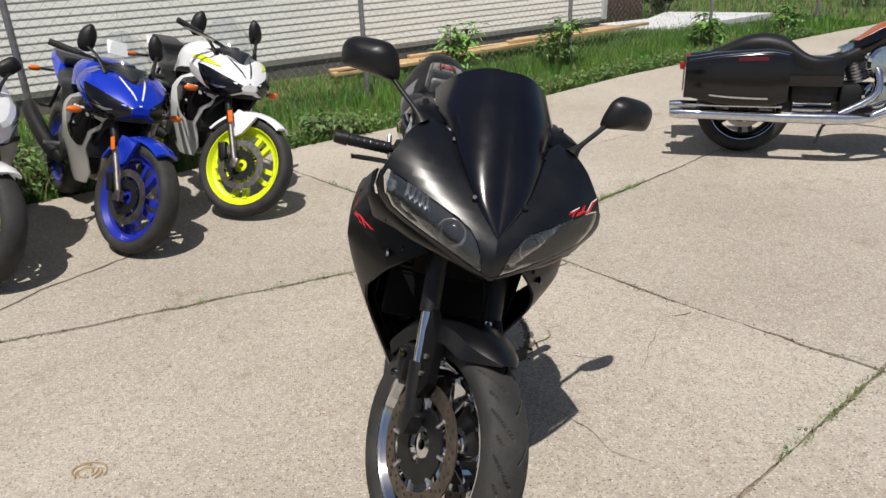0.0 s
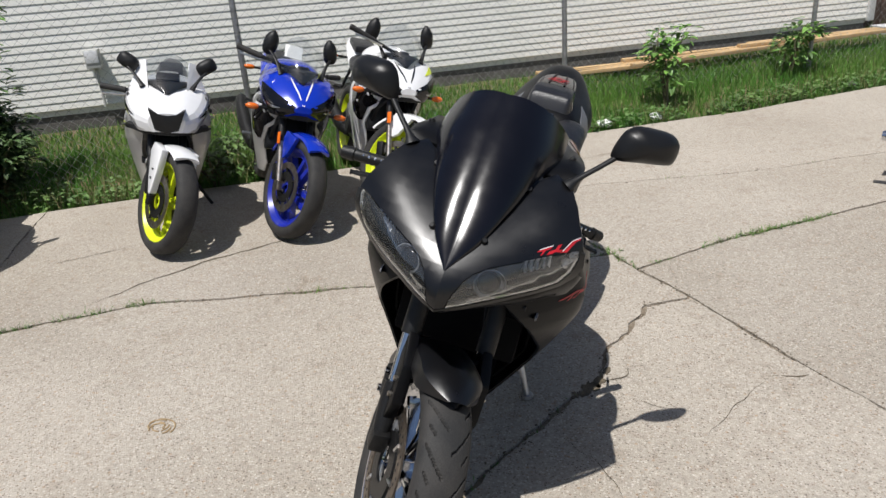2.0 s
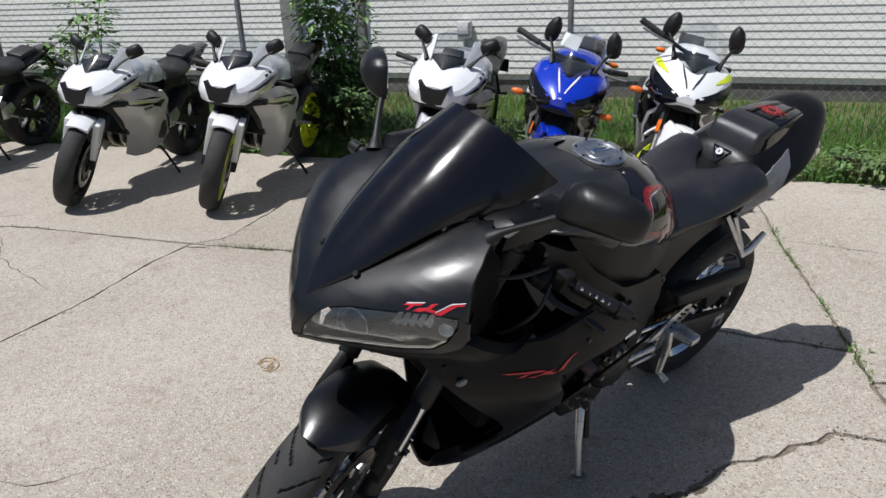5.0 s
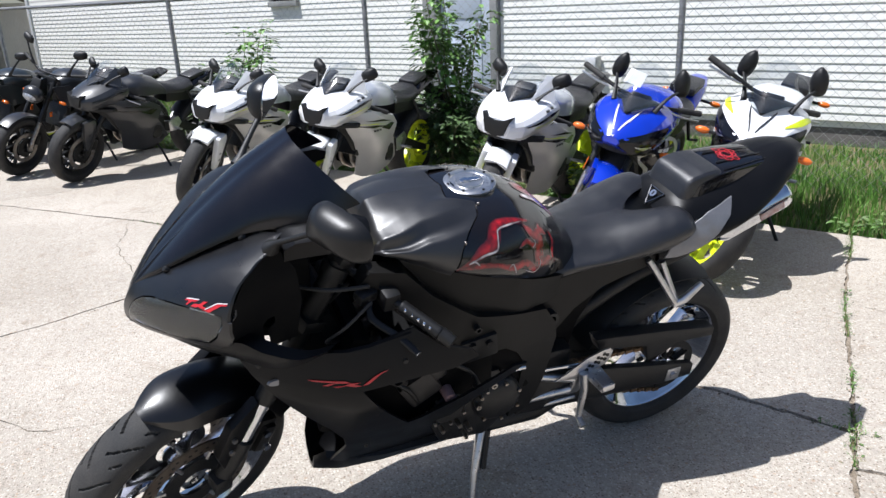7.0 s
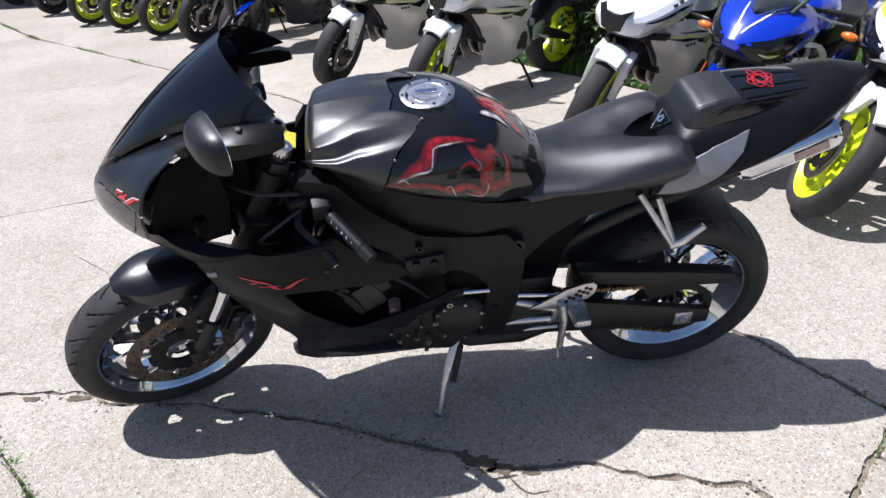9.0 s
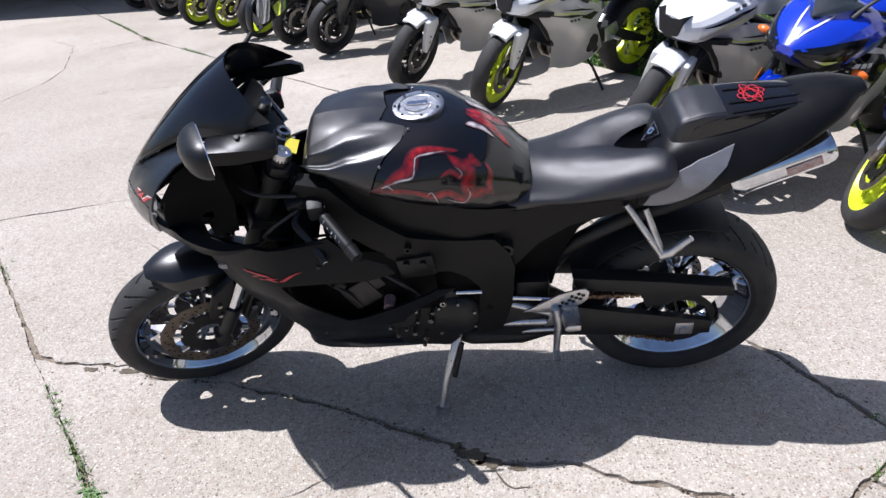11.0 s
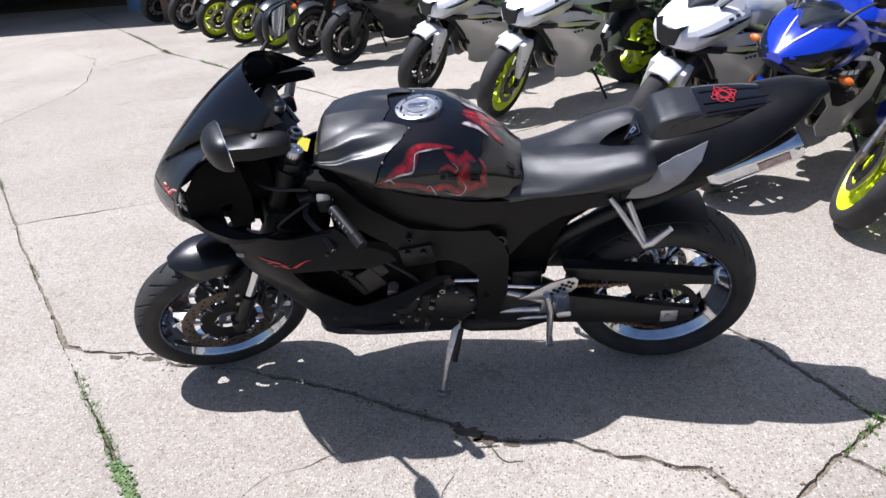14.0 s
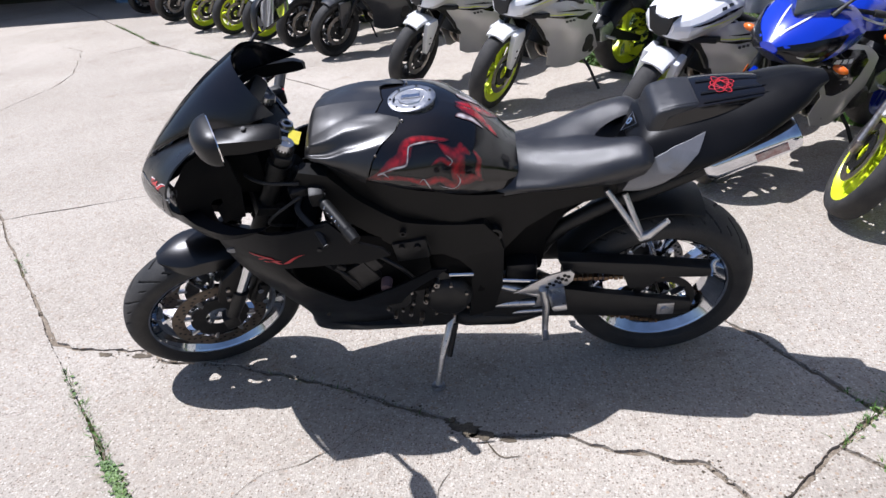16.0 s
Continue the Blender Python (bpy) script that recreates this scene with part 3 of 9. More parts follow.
# crumbs of broken concrete and dirt along the joints and the worst of the cracks
verts, faces = [], []
pale_v, pale_f = [], []
rnd = random.Random(31)
for key, s0, s1, count in (("crack", 0.2, 2.5, 420), ("cross", 2.2, 6.2, 420), ("row", 8.0, 13.2, 300), ("front", 9.5, 16.5, 420), ("row2", 0.0, 2.4, 220), ("bay", 0.8, 3.8, 160), ("back", 0.0, 2.6, 120)):
    line = LINES[key]
    for k in range(count):
        s = rnd.uniform(s0, s1)
        if edge_noise(s * 2.7, line["k"], 30.0) < rnd.uniform(-0.5, 0.35):
            continue
        c = line["p"] + line["d"] * s + line["n"] * (wander_at(line, s) + rnd.gauss(0, 0.016))
        r = rnd.uniform(0.0018, 0.0065)
        vv, ff = (verts, faces) if rnd.random() < 0.62 else (pale_v, pale_f)
        b0 = len(vv)
        for dx, dy, dz in ((1, 0, 0), (0, 1, 0), (-1, 0, 0), (0, -1, 0), (0, 0, 0.7)):
            vv.append((c.x + r * dx * rnd.uniform(0.6, 1.4), c.y + r * dy * rnd.uniform(0.6, 1.4), max(-0.002, 0.0 + r * dz * rnd.uniform(0.7, 1.3))))
        ff += [(b0, b0 + 1, b0 + 4), (b0 + 1, b0 + 2, b0 + 4), (b0 + 2, b0 + 3, b0 + 4), (b0 + 3, b0, b0 + 4)]
for vv, ff, mat, name, label in ((verts, faces, DIRT, "dirt_crumbs", "dark crumbs of dirt beside the joints"), (pale_v, pale_f, CONCRETE, "concrete_crumbs", "pale crumbs of broken concrete beside the joints")):
    me = bpy.data.meshes.new(name)
    me.from_pydata(vv, [], ff)
    me.materials.append(mat)
    tagged(new(name, me), label, "debris", kind="stuff")

# spalled, dirt-filled hollows where the worst cracks meet
bm = bmesh.new()
rnd = random.Random(12)
for cx, cy, r in ((0.19, 2.075, 0.034), (0.215, 2.13, 0.024), (0.235, 2.20, 0.016), (0.15, 2.02, 0.014), (-0.21, 0.62, 0.016), (-0.205, 0.78, 0.020), (-0.17, 0.93, 0.013)):
    seed = rnd.uniform(0, 50)
    pts = []
    for k in range(22):
        a = 2 * math.pi * k / 22
        q = r * (1 + 0.9 * edge_noise(math.cos(a) * 1.3, math.sin(a) * 1.3, seed) + 0.35 * edge_noise(math.cos(a) * 4, math.sin(a) * 4, seed + 3))
        pts.append((cx + 0.8 * q * math.cos(a), cy + 1.5 * q * math.sin(a)))
    slab(bm, pts, 0.0, 0.0022, "z")
tagged(part("spalled_hollows", bm, DIRT, smooth=False), "dark crumbled hollows where cracks meet", "cracks", kind="stuff")

# A dried splash of mud: thin rings and strokes.
bm = bmesh.new()
rnd = random.Random(8)
for k in range(9):
    a0, span, r = rnd.uniform(0, 6.3), rnd.uniform(0.8, 2.6), rnd.uniform(0.024, 0.052)
    cx, cy = -1.246 + rnd.uniform(-0.012, 0.012), 1.468 + rnd.uniform(-0.010, 0.010)
    pts = [(cx + 1.25 * r * math.cos(a0 + span * t / 8), cy + r * math.sin(a0 + span * t / 8), 0.002) for t in range(9)]
    tube(bm, pts, [0.001 + rnd.uniform(0.001, 0.0035) for t in range(9)], 5)
tagged(part("mud_patch", bm, BROWN_SPOT), "small dried ring of brown mud on the concrete", "mud", kind="stuff")

# ---- the house: lap siding on a block foundation ----
WALL_U, WALL_N = Vector((math.cos(radians(35)), math.sin(radians(35)), 0)), Vector((-math.sin(radians(35)), math.cos(radians(35)), 0))
HOUSE = Matrix.Translation((2.16, 10.15, 0)) @ Matrix.Rotation(radians(35), 4, 'Z')   # x runs along the wall, y into the house
house = thing("house", "long house with cream lap siding on a grey block foundation", "house", HOUSE, kind="structure")
W0 = -20.3
DOOR = (-10.72, -9.86)
bm = bmesh.new()
for a, b, z0, z1 in ((W0, DOOR[0], 0.3, 4.2), (DOOR[1], 0.0, 0.3, 4.2), (DOOR[0], DOOR[1], 2.2, 4.2)):
    box(bm, ((a + b) / 2, 0.11, (z0 + z1) / 2), (b - a, 0.18, z1 - z0))
box(bm, (W0 + 0.1, 4.0, 2.25), (0.2, 7.6, 3.9))
box(bm, (-0.1, 4.0, 2.25), (0.2, 7.6, 3.9))
box(bm, (W0 / 2, 7.9, 2.25), (-W0, 0.2, 3.9))
part("wall", bm, SIDING, house, smooth=False)
bm = bmesh.new()
for a, b in ((W0, DOOR[0]), (DOOR[1], 0.0)):
    box(bm, ((a + b) / 2, 0.13, 0.13), (b - a, 0.2, 0.40))
box(bm, ((DOOR[0] + DOOR[1]) / 2, 0.15, 0.13), (DOOR[1] - DOOR[0], 0.18, 0.38))
part("foundation", bm, FOUNDATION, house, "grey block foundation in shade", smooth=False)
bm = bmesh.new()
for a, b, e in ((-0.15, 4.0, 1), (4.0, 8.15, -1)):
    z0, z1 = (4.2, 5.8) if e > 0 else (5.8, 4.2)
    for t in (0,):
        v = [bm.verts.new(p) for p in ((W0 - 0.3, a, z0), (0.3, a, z0), (0.3, b, z1), (W0 - 0.3, b, z1))]
        w = [bm.verts.new((p.co.x, p.co.y, p.co.z + 0.12)) for p in v]
        bm.faces.new(v), bm.faces.new(w)
        for i in range(4):
            bm.faces.new((v[i], v[(i + 1) % 4], w[(i + 1) % 4], w[i]))
part("roof", bm, ROOF, house, "dark shingle roof", smooth=False)
PITCH = 0.0678
board_meshes = {}
for i in range(56):
    z0 = 0.36 + i * PITCH
    for a, b in ((W0, DOOR[0] - 0.07), (DOOR[1] + 0.07, 0.0)) if z0 < 2.2 else ((W0, 0.0),):
        cuts = [a]
        x = a + 3.66 * (0.35 + 0.3 * ((i * 7) % 3))
        while x < b - 0.5:
            cuts.append(x)
            x += 3.66
        cuts.append(b)
        for c0, c1 in zip(cuts, cuts[1:]):
            key = round(c1 - c0, 3)
            if key not in board_meshes:
                bm = bmesh.new()
                n = 1
                h = key / 2 - 0.0015
                prof = [(0.016, 0.0), (-0.0050, 0.0), (-0.0046, 0.004), (-0.001, PITCH * 0.55), (0.003, PITCH + 0.006), (0.016, PITCH + 0.006)]
                grid_faces(bm, [[(x, y, z) for y, z in prof] for x in (-h, h)], closed=True, caps=True)
                ob = part("siding_board", bm, SIDING, house, smooth=False)
                board_meshes[key] = ob.data
            else:
                ob = new("siding_board", board_meshes[key])
                ob.parent = house
            ob.location = ((c0 + c1) / 2, 0.0, z0)
bm = bmesh.new()
box(bm, (0.035, -0.005, 2.25), (0.09, 0.06, 3.85), 0.006)
part("corner_trim", bm, WHITE, house)
bm = bmesh.new()
box(bm, (W0 - 0.03, -0.005, 2.25), (0.09, 0.06, 3.85), 0.006)
part("corner_trim", bm, WHITE, house)
# the door in the long wall
door = thing("door_1", "pale blue side door in a weathered grey frame", "door", HOUSE, kind="structure")
bm = bmesh.new()
box(bm, ((DOOR[0] + DOOR[1]) / 2 + 0.03, 0.03, 1.25), (DOOR[1] - DOOR[0] - 0.2, 0.045, 1.9), 0.004)
panel_ob = part("door_panel", bm, DOOR_PAINT, door)
for cz, hh in ((0.75, 0.6), (1.65, 0.75)):
    bm = bmesh.new()
    box(bm, ((DOOR[0] + DOOR[1]) / 2 + 0.03, 0.003, cz), (0.44, 0.014, hh), 0.005)
    part("raised_panel", bm, DOOR_PAINT, panel_ob)
for x, wd, mt in ((DOOR[0] + 0.02, 0.20, TRIM_GREY), (DOOR[1] + 0.015, 0.09, TRIM_GREY)):
    bm = bmesh.new()
    box(bm, (x, -0.015, 1.25), (wd, 0.10, 1.95), 0.008)
    part("door_jamb", bm, mt, door)
bm = bmesh.new()
box(bm, ((DOOR[0] + DOOR[1]) / 2, -0.015, 2.26), (DOOR[1] - DOOR[0] + 0.2, 0.10, 0.1), 0.008)
part("door_head", bm, TRIM_GREY, door)
bm = bmesh.new()
box(bm, ((DOOR[0] + DOOR[1]) / 2, -0.03, 0.30), (DOOR[1] - DOOR[0] - 0.1, 0.2, 0.05), 0.006)
part("door_sill", bm, TRIM_GREY, door)
bm = bmesh.new()
tube(bm, [(DOOR[1] - 0.2, 0.006, 1.2), (DOOR[1] - 0.2, -0.05, 1.2)], [0.02, 0.026], 10)
part("door_knob", bm, ALU, door)
# small window high in the wall
win = thing("window_1", "small dark window in a grey frame high in the siding", "window", HOUSE @ Matrix.Translation((-13.18, 0, 1.52)), kind="structure")
bm = bmesh.new()
box(bm, (0, -0.02, 0.0), (0.56, 0.07, 0.07), 0.008)
part("window_sill", bm, TRIM_GREY, win)
for x in (-0.25, 0.25):
    bm = bmesh.new()
    box(bm, (x, -0.015, 0.36), (0.06, 0.05, 0.64), 0.006)
    part("window_frame", bm, TRIM_GREY, win)
bm = bmesh.new()
box(bm, (0, -0.015, 0.71), (0.56, 0.05, 0.06), 0.006)
part("window_head", bm, TRIM_GREY, win)
bm = bmesh.new()
box(bm, (0, -0.012, 0.36), (0.44, 0.012, 0.64))
part("pane", bm, SMOKE, win)
# meter box on the siding
mb = thing("outlet_box", "grey weatherproof outlet box on the house siding", "outlet box", HOUSE @ Matrix.Translation((-8.66, -0.075, 0.80)))
bm = bmesh.new()
box(bm, (0, 0.0, 0), (0.13, 0.12, 0.17), 0.012)
body = part("body", bm, BOX_GREY, mb)
bm = bmesh.new()
box(bm, (0, -0.062, 0.02), (0.11, 0.012, 0.11), 0.004)
part("cover", bm, WHITE, mb)
bm = bmesh.new()
tube(bm, [(0.0, 0.035, -0.08), (0.0, 0.035, -0.45)], 0.014, 8)
part("conduit", bm, BOX_GREY, mb)
# lumber along the foundation
rnd = random.Random(4)
for k in range(9):
    s = thing("lumber_board", "pale new pine board lying on the grass beside the foundation", "lumber",
              HOUSE @ Matrix.Translation((-3.4 + 2.3 * (k % 3) * 0.55 + rnd.uniform(-0.2, 0.2), -0.28 - 0.10 * (k // 3) - 0.05 * (k % 3), 0.205 + 0.036 * (k % 3))) @ Matrix.Rotation(radians(rnd.uniform(-5, 5) + (9 if k == 4 else 0)), 4, 'Z'), group="lumber by the wall")
    bm = bmesh.new()
    box(bm, (0, 0, 0), (2.4 if k % 2 else 1.7, 0.085, 0.036), 0.004)
    part("board", bm, LUMBER, s)

# ---- chain-link fence ----
POSTS = [(-13.2, -4.8), (-11.1, -2.85), (-9.0, -0.9), (-6.80, 1.17), (-5.01, 2.86), (-3.0, 4.76), (-0.81, 6.65), (1.40, 8.25), (3.62, 9.95), (5.9, 11.6), (8.2, 13.2)]
FENCE_H = 1.59
fence = thing("fence", "galvanised chain-link fence between lot and house", "fence", kind="structure")
bm = bmesh.new()
tube(bm, [(0, 0, -0.05), (0, 0, FENCE_H - 0.01)], 0.024, 12)
post0 = part("post", bm, GALV, fence)
post0.location = (*POSTS[0], 0)
for x, y in POSTS[1:]:
    o = new("post", post0.data)
    o.parent = fence
    o.location = (x, y, 0)
for (ax, ay), (bx, by) in zip(POSTS, POSTS[1:]):
    bm = bmesh.new()
    tube(bm, [(ax, ay, FENCE_H), (bx, by, FENCE_H)], 0.018, 8)
    part("rail", bm, GALV, fence)
verts, faces = [], []
for (ax, ay), (bx, by) in zip(POSTS, POSTS[1:]):
    L = math.hypot(bx - ax, by - ay)
    ux, uy = (bx - ax) / L, (by - ay) / L
    step, z0, z1, r = 0.081, 0.03, FENCE_H - 0.01, 0.0012
    h = z1 - z0
    for slope in (1, -1):
        k = -int(h / step) - 1
        while k * step < L + h:
            s0 = k * step
            # along the wire: s = s0 + slope * (z - z0)
            za, zb = 0.0, h
            lo, hi = ((0 - s0) * slope, (L - s0) * slope)
            za, zb = max(za, min(lo, hi)), min(zb, max(lo, hi))
            if zb - za > 0.02:
                base = len(verts)
                for zz in (za, zb):
                    s = s0 + slope * zz
                    px, py, pz = ax + ux * s, ay + uy * s, z0 + zz
                    for c in range(3):
                        a = 2.094 * c
                        verts.append((px + r * math.cos(a) * -uy * 1.0 + r * math.sin(a) * ux * 0.7, py + r * math.cos(a) * ux + r * math.sin(a) * uy * 0.7, pz - slope * r * math.sin(a) * 0.7))
                for c in range(3):
                    d = (c + 1) % 3
                    faces.append((base + c, base + d, base + 3 + d, base + 3 + c))
            k += 1
me = bpy.data.meshes.new("chain_link")
me.from_pydata(verts, [], faces)
me.materials.append(WIRE)
o = tagged(new("chain_link", me), "woven diamond wire mesh", kind="stuff")
o.parent = fence

# ---- wheels ----
def tyre_bm(R, width, grooves=0, depth=0.006, seg=None):
    """A tyre round the y axis, centre at the origin. grooves: how many sweeping cuts round the tread on each side."""
    bm = bmesh.new()
    bead = R - width * 0.62 if width < 0.15 else R - 0.092
    half = width / 2
    prof = [(bead, -half * 0.72), (bead + 0.016, -half * 0.93), (bead + 0.45 * (R - bead), -half)]
    m = 44 if grooves else 10
    for k in range(m + 1):
        a = math.pi * (0.06 + 0.88 * k / m)
        y = -half * math.cos(a)
        prof.append((bead + 0.42 * (R - bead) + (0.58 * (R - bead)) * math.sin(a) ** 0.75, y))
    prof += [(r, -y) for r, y in reversed(prof[:3])]
    prof += [(bead - 0.004, half * 0.5), (bead - 0.004, -half * 0.5)]
    seg = seg or (620 if grooves else 64)
    rings = []
    for i in range(seg):
        a = 2 * math.pi * i / seg
        ring = []
        for r, y in prof:
            cut = 0.0
            if grooves and r > bead + 0.45 * (R - bead):
                t = abs(y) / half
                side = 0.5 if y > 0 else 0.0
                for phase, lo, hi, bend in ((0.0, 0.12, 0.86, 0.85), (0.5, 0.55, 0.80, 0.85)):
                    if lo < t < hi:
                        u = (a / (2 * math.pi) * grooves + side + phase - bend * (t ** 1.4)) % 1.0
                        d = min(u, 1 - u) * 2 * math.pi * R / grooves
                        if d < 0.0036:
                            cut = depth
            rr = r - cut
            ring.append((rr * math.cos(a), y, rr * math.sin(a)))
        rings.append(ring)
    rings.append(rings[0])
    grid_faces(bm, rings, closed=True)
    bmesh.ops.remove_doubles(bm, verts=bm.verts, dist=1e-6)
    return bm


def wheel(parent, at, R, width, rim_mat, spoke_mat, disc=0.0, disc_at=(), spokes=5, grooves=0, turn=Matrix.Identity(4), label="", fork_y=0.0, disc_mat=None, disc_holes=False):
    """A cast wheel with tyre, spokes, hub and discs; its parts hang under the rim."""
    m = turn @ Matrix.Translation(at)
    bead = R - width * 0.62 if width < 0.15 else R - 0.092
    half = width * 0.36
    bm = bmesh.new()
    b = bead
    lathe(bm, [(b + 0.006, -half - 0.005), (b + 0.010, -half), (b - 0.006, -half + 0.006), (b - 0.016, -half + 0.02), (b - 0.030, -half * 0.35), (b - 0.032, half * 0.35), (b - 0.016, half - 0.02),
               (b - 0.006, half - 0.006), (b + 0.010, half), (b + 0.006, half + 0.005), (b + 0.001, half + 0.004), (b - 0.022, half - 0.026), (b - 0.042, half * 0.3), (b - 0.042, -half * 0.3), (b - 0.022, -half + 0.026), (b + 0.001, -half - 0.004)],
          64, closed=True)
    rim = part("wheel", moved(bm, m), rim_mat, parent, label, sharp=30)
    if disc_holes:
        bm = bmesh.new()
        lathe(bm, [(b - 0.0045, -half + 0.000), (b - 0.0245, -half + 0.027), (b - 0.0445, -half * 0.3), (b - 0.0445, half * 0.3), (b - 0.0245, half - 0.027), (b - 0.0045, half - 0.000)], 64)
        part("rim_barrel", moved(bm, m), BARREL, rim, "chrome inner face of the rim")
    part("tyre", moved(tyre_bm(R, width, grooves), m), RUBBER, rim, sharp=50 if not grooves else 28)
    bm = bmesh.new()
    lathe(bm, [(0.014, -half - 0.012), (0.034, -half - 0.010), (0.040, -half * 0.6), (0.036, 0), (0.040, half * 0.6), (0.034, half + 0.010), (0.014, half + 0.012)], 24)
    part("hub", moved(bm, m), spoke_mat, rim)
    for k in range(spokes):
        a = 2 * math.pi * (k + 0.25) / spokes
        bm = bmesh.new()
        if spokes <= 6:
            for da in (-0.17, 0.17):
                rows = []
                for t in (0, 0.25, 0.5, 0.75, 1.0):
                    r = 0.030 + (b - 0.066) * t
                    aa = a + da * (0.25 + 1.15 * t)
                    c, s = math.cos(aa), math.sin(aa)
                    w, h = 0.019 - 0.006 * t, half * (0.62 - 0.30 * math.sin(t * math.pi) ** 2)
                    p = Vector((c * r, 0, s * r))
                    u = Vector((-s, 0, c))
                    rows.append([p + u * w * 0.5 + Vector((0, h * 0.8, 0)), p + Vector((0, h, 0)), p - u * w * 0.5 + Vector((0, h * 0.8, 0)), p - u * w * 0.6 + Vector((0, -h * 0.8, 0)), p - Vector((0, h, 0)), p + u * w * 0.6 + Vector((0, -h * 0.8, 0))])
                grid_faces(bm, rows, closed=True, caps=True)
        else:
            rows = []
            for t in (0, 0.5, 1.0):
                r = 0.030 + (b - 0.066) * t
                aa = a + 0.12 * t * (1 if k % 2 else -1)
                c, s = math.cos(aa), math.sin(aa)
                p, u = Vector((c * r, 0, s * r)), Vector((-s, 0, c))
                w, h = 0.016 - 0.003 * t, half * 0.5
                rows.append([p + u * w + Vector((0, h, 0)), p - u * w + Vector((0, h, 0)), p - u * w + Vector((0, -h, 0)), p + u * w + Vector((0, -h, 0))])
            grid_faces(bm, rows, closed=True, caps=True)
        part("spoke", moved(bm, m), spoke_mat, rim, sharp=50)
    for y in disc_at:
        bm = bmesh.new()
        lathe(bm, [(disc, y - 0.0025), (disc, y + 0.0025), (disc * 0.74, y + 0.0025), (disc * 0.74, y - 0.0025)], 60, closed=True)
        d = part("brake_disc", moved(bm, m), disc_mat or STEEL, rim, "drilled steel brake disc")
        if disc_holes:
            bm = bmesh.new()
            for k in range(54):
                a, rr = 2 * math.pi * k / 54, disc * (0.80, 0.86, 0.92)[k % 3]
                for e in (1, -1):
                    q = [bm.verts.new((rr * math.cos(a) + 0.0052 * math.cos(b2), y + e * 0.0032, rr * math.sin(a) + 0.0052 * math.sin(b2))) for b2 in (math.pi * c / 3 for c in range(6))]
                    bm.faces.new(q)
            tagged(part("drill_holes", moved(bm, m), DARK, rim), kind="stuff")
        bm = bmesh.new()
        lathe(bm, [(disc * 0.30, y - 0.004), (disc * 0.62, y - 0.004), (disc * 0.62, y + 0.004), (disc * 0.30, y + 0.004)], 40, closed=True)
        carrier = part("disc_carrier", moved(bm, m), BLACK_METAL, rim)
        for k in range(8 if disc_holes else 5):
            a = 2 * math.pi * (k + 0.5) / (8 if disc_holes else 5)
            bm = bmesh.new()
            tube(bm, [(math.cos(a) * disc * 0.58, y, math.sin(a) * disc * 0.58), (math.cos(a) * disc * 0.76, y, math.sin(a) * disc * 0.76)], 0.009, 8, flat=0.7)
            part("disc_bobbin", moved(bm, m), ALU if disc_holes else BLACK_METAL, rim)
    return rim

# ---- the black sport bike ----
# Its own axes: x forward, y to its left, z up; the rear tyre stands on the origin.
HERO = Matrix.Translation((-0.323, 2.708, 0.0104)) @ Matrix.Rotation(radians(-85.9), 4, 'Z') @ Matrix.Rotation(radians(-15.5), 4, 'X')
hero = thing("sport_motorcycle", "matte black sport motorcycle with chrome wheels leaning on its side stand", "motorcycle", HERO)
RAX, FAX = Vector((0.027, 0, 0.305)), Vector((1.530, -0.014, 0.286))
HEAD, RAKE, STEER = Vector((1.12, 0, 0.965)), radians(27.5), radians(25)
AXIS = Vector((math.sin(RAKE), 0, -math.cos(RAKE)))
TURN = Matrix.Translation(HEAD) @ Matrix.Rotation(-STEER, 4, AXIS) @ Matrix.Translation(-HEAD)

# wheels
wheel(hero, RAX, 0.308, 0.19, CHROME, CHROME, 0.110, (-0.075,), 5, 18, label="chrome cast wheel", disc_holes=True)
wheel(hero, FAX, 0.301, 0.124, CHROME, CHROME, 0.158, (-0.062, 0.062), 5, 17, TURN, label="chrome cast wheel", disc_mat=material("bronzed_disc", (0.20, 0.165, 0.13), 0.42, metal=0.9, second=(0.13, 0.105, 0.085), scale=30, rough_var=0.08), disc_holes=True)
# drive sprocket and chain
bm = bmesh.new()
lathe(bm, [(0.102, 0.112), (0.104, 0.118), (0.078, 0.118), (0.078, 0.112)], 46, RAX, closed=True)
for k in range(5):
    a = 2 * math.pi * k / 5
    tube(bm, [RAX + Vector((math.cos(a) * 0.035, 0.115, math.sin(a) * 0.035)), RAX + Vector((math.cos(a) * 0.085, 0.115, math.sin(a) * 0.085))], 0.012, 6, flat=0.3)
part("rear_sprocket", bm, BLACK_METAL, hero)
sp = Vector((0.66, 0.115, 0.40))
for sgn in (1, -1):
    bm = bmesh.new()
    a, b = Vector((RAX.x, 0.115, RAX.z + sgn * 0.103)), Vector((sp.x, 0.115, sp.z + sgn * 0.036))
    n = 40
    for k in range(n):
        p = a.lerp(b, (k + 0.5) / n)
        d = (b - a).normalized()
        box(bm, p, (0.0125, 0.018 if k % 2 else 0.013, 0.013), 0.0, Matrix.Rotation(-math.atan2(d.z, d.x), 4, 'Y'))
    tagged(part("chain_run", bm, BRONZE, hero, "brassy drive chain"), kind="stuff")

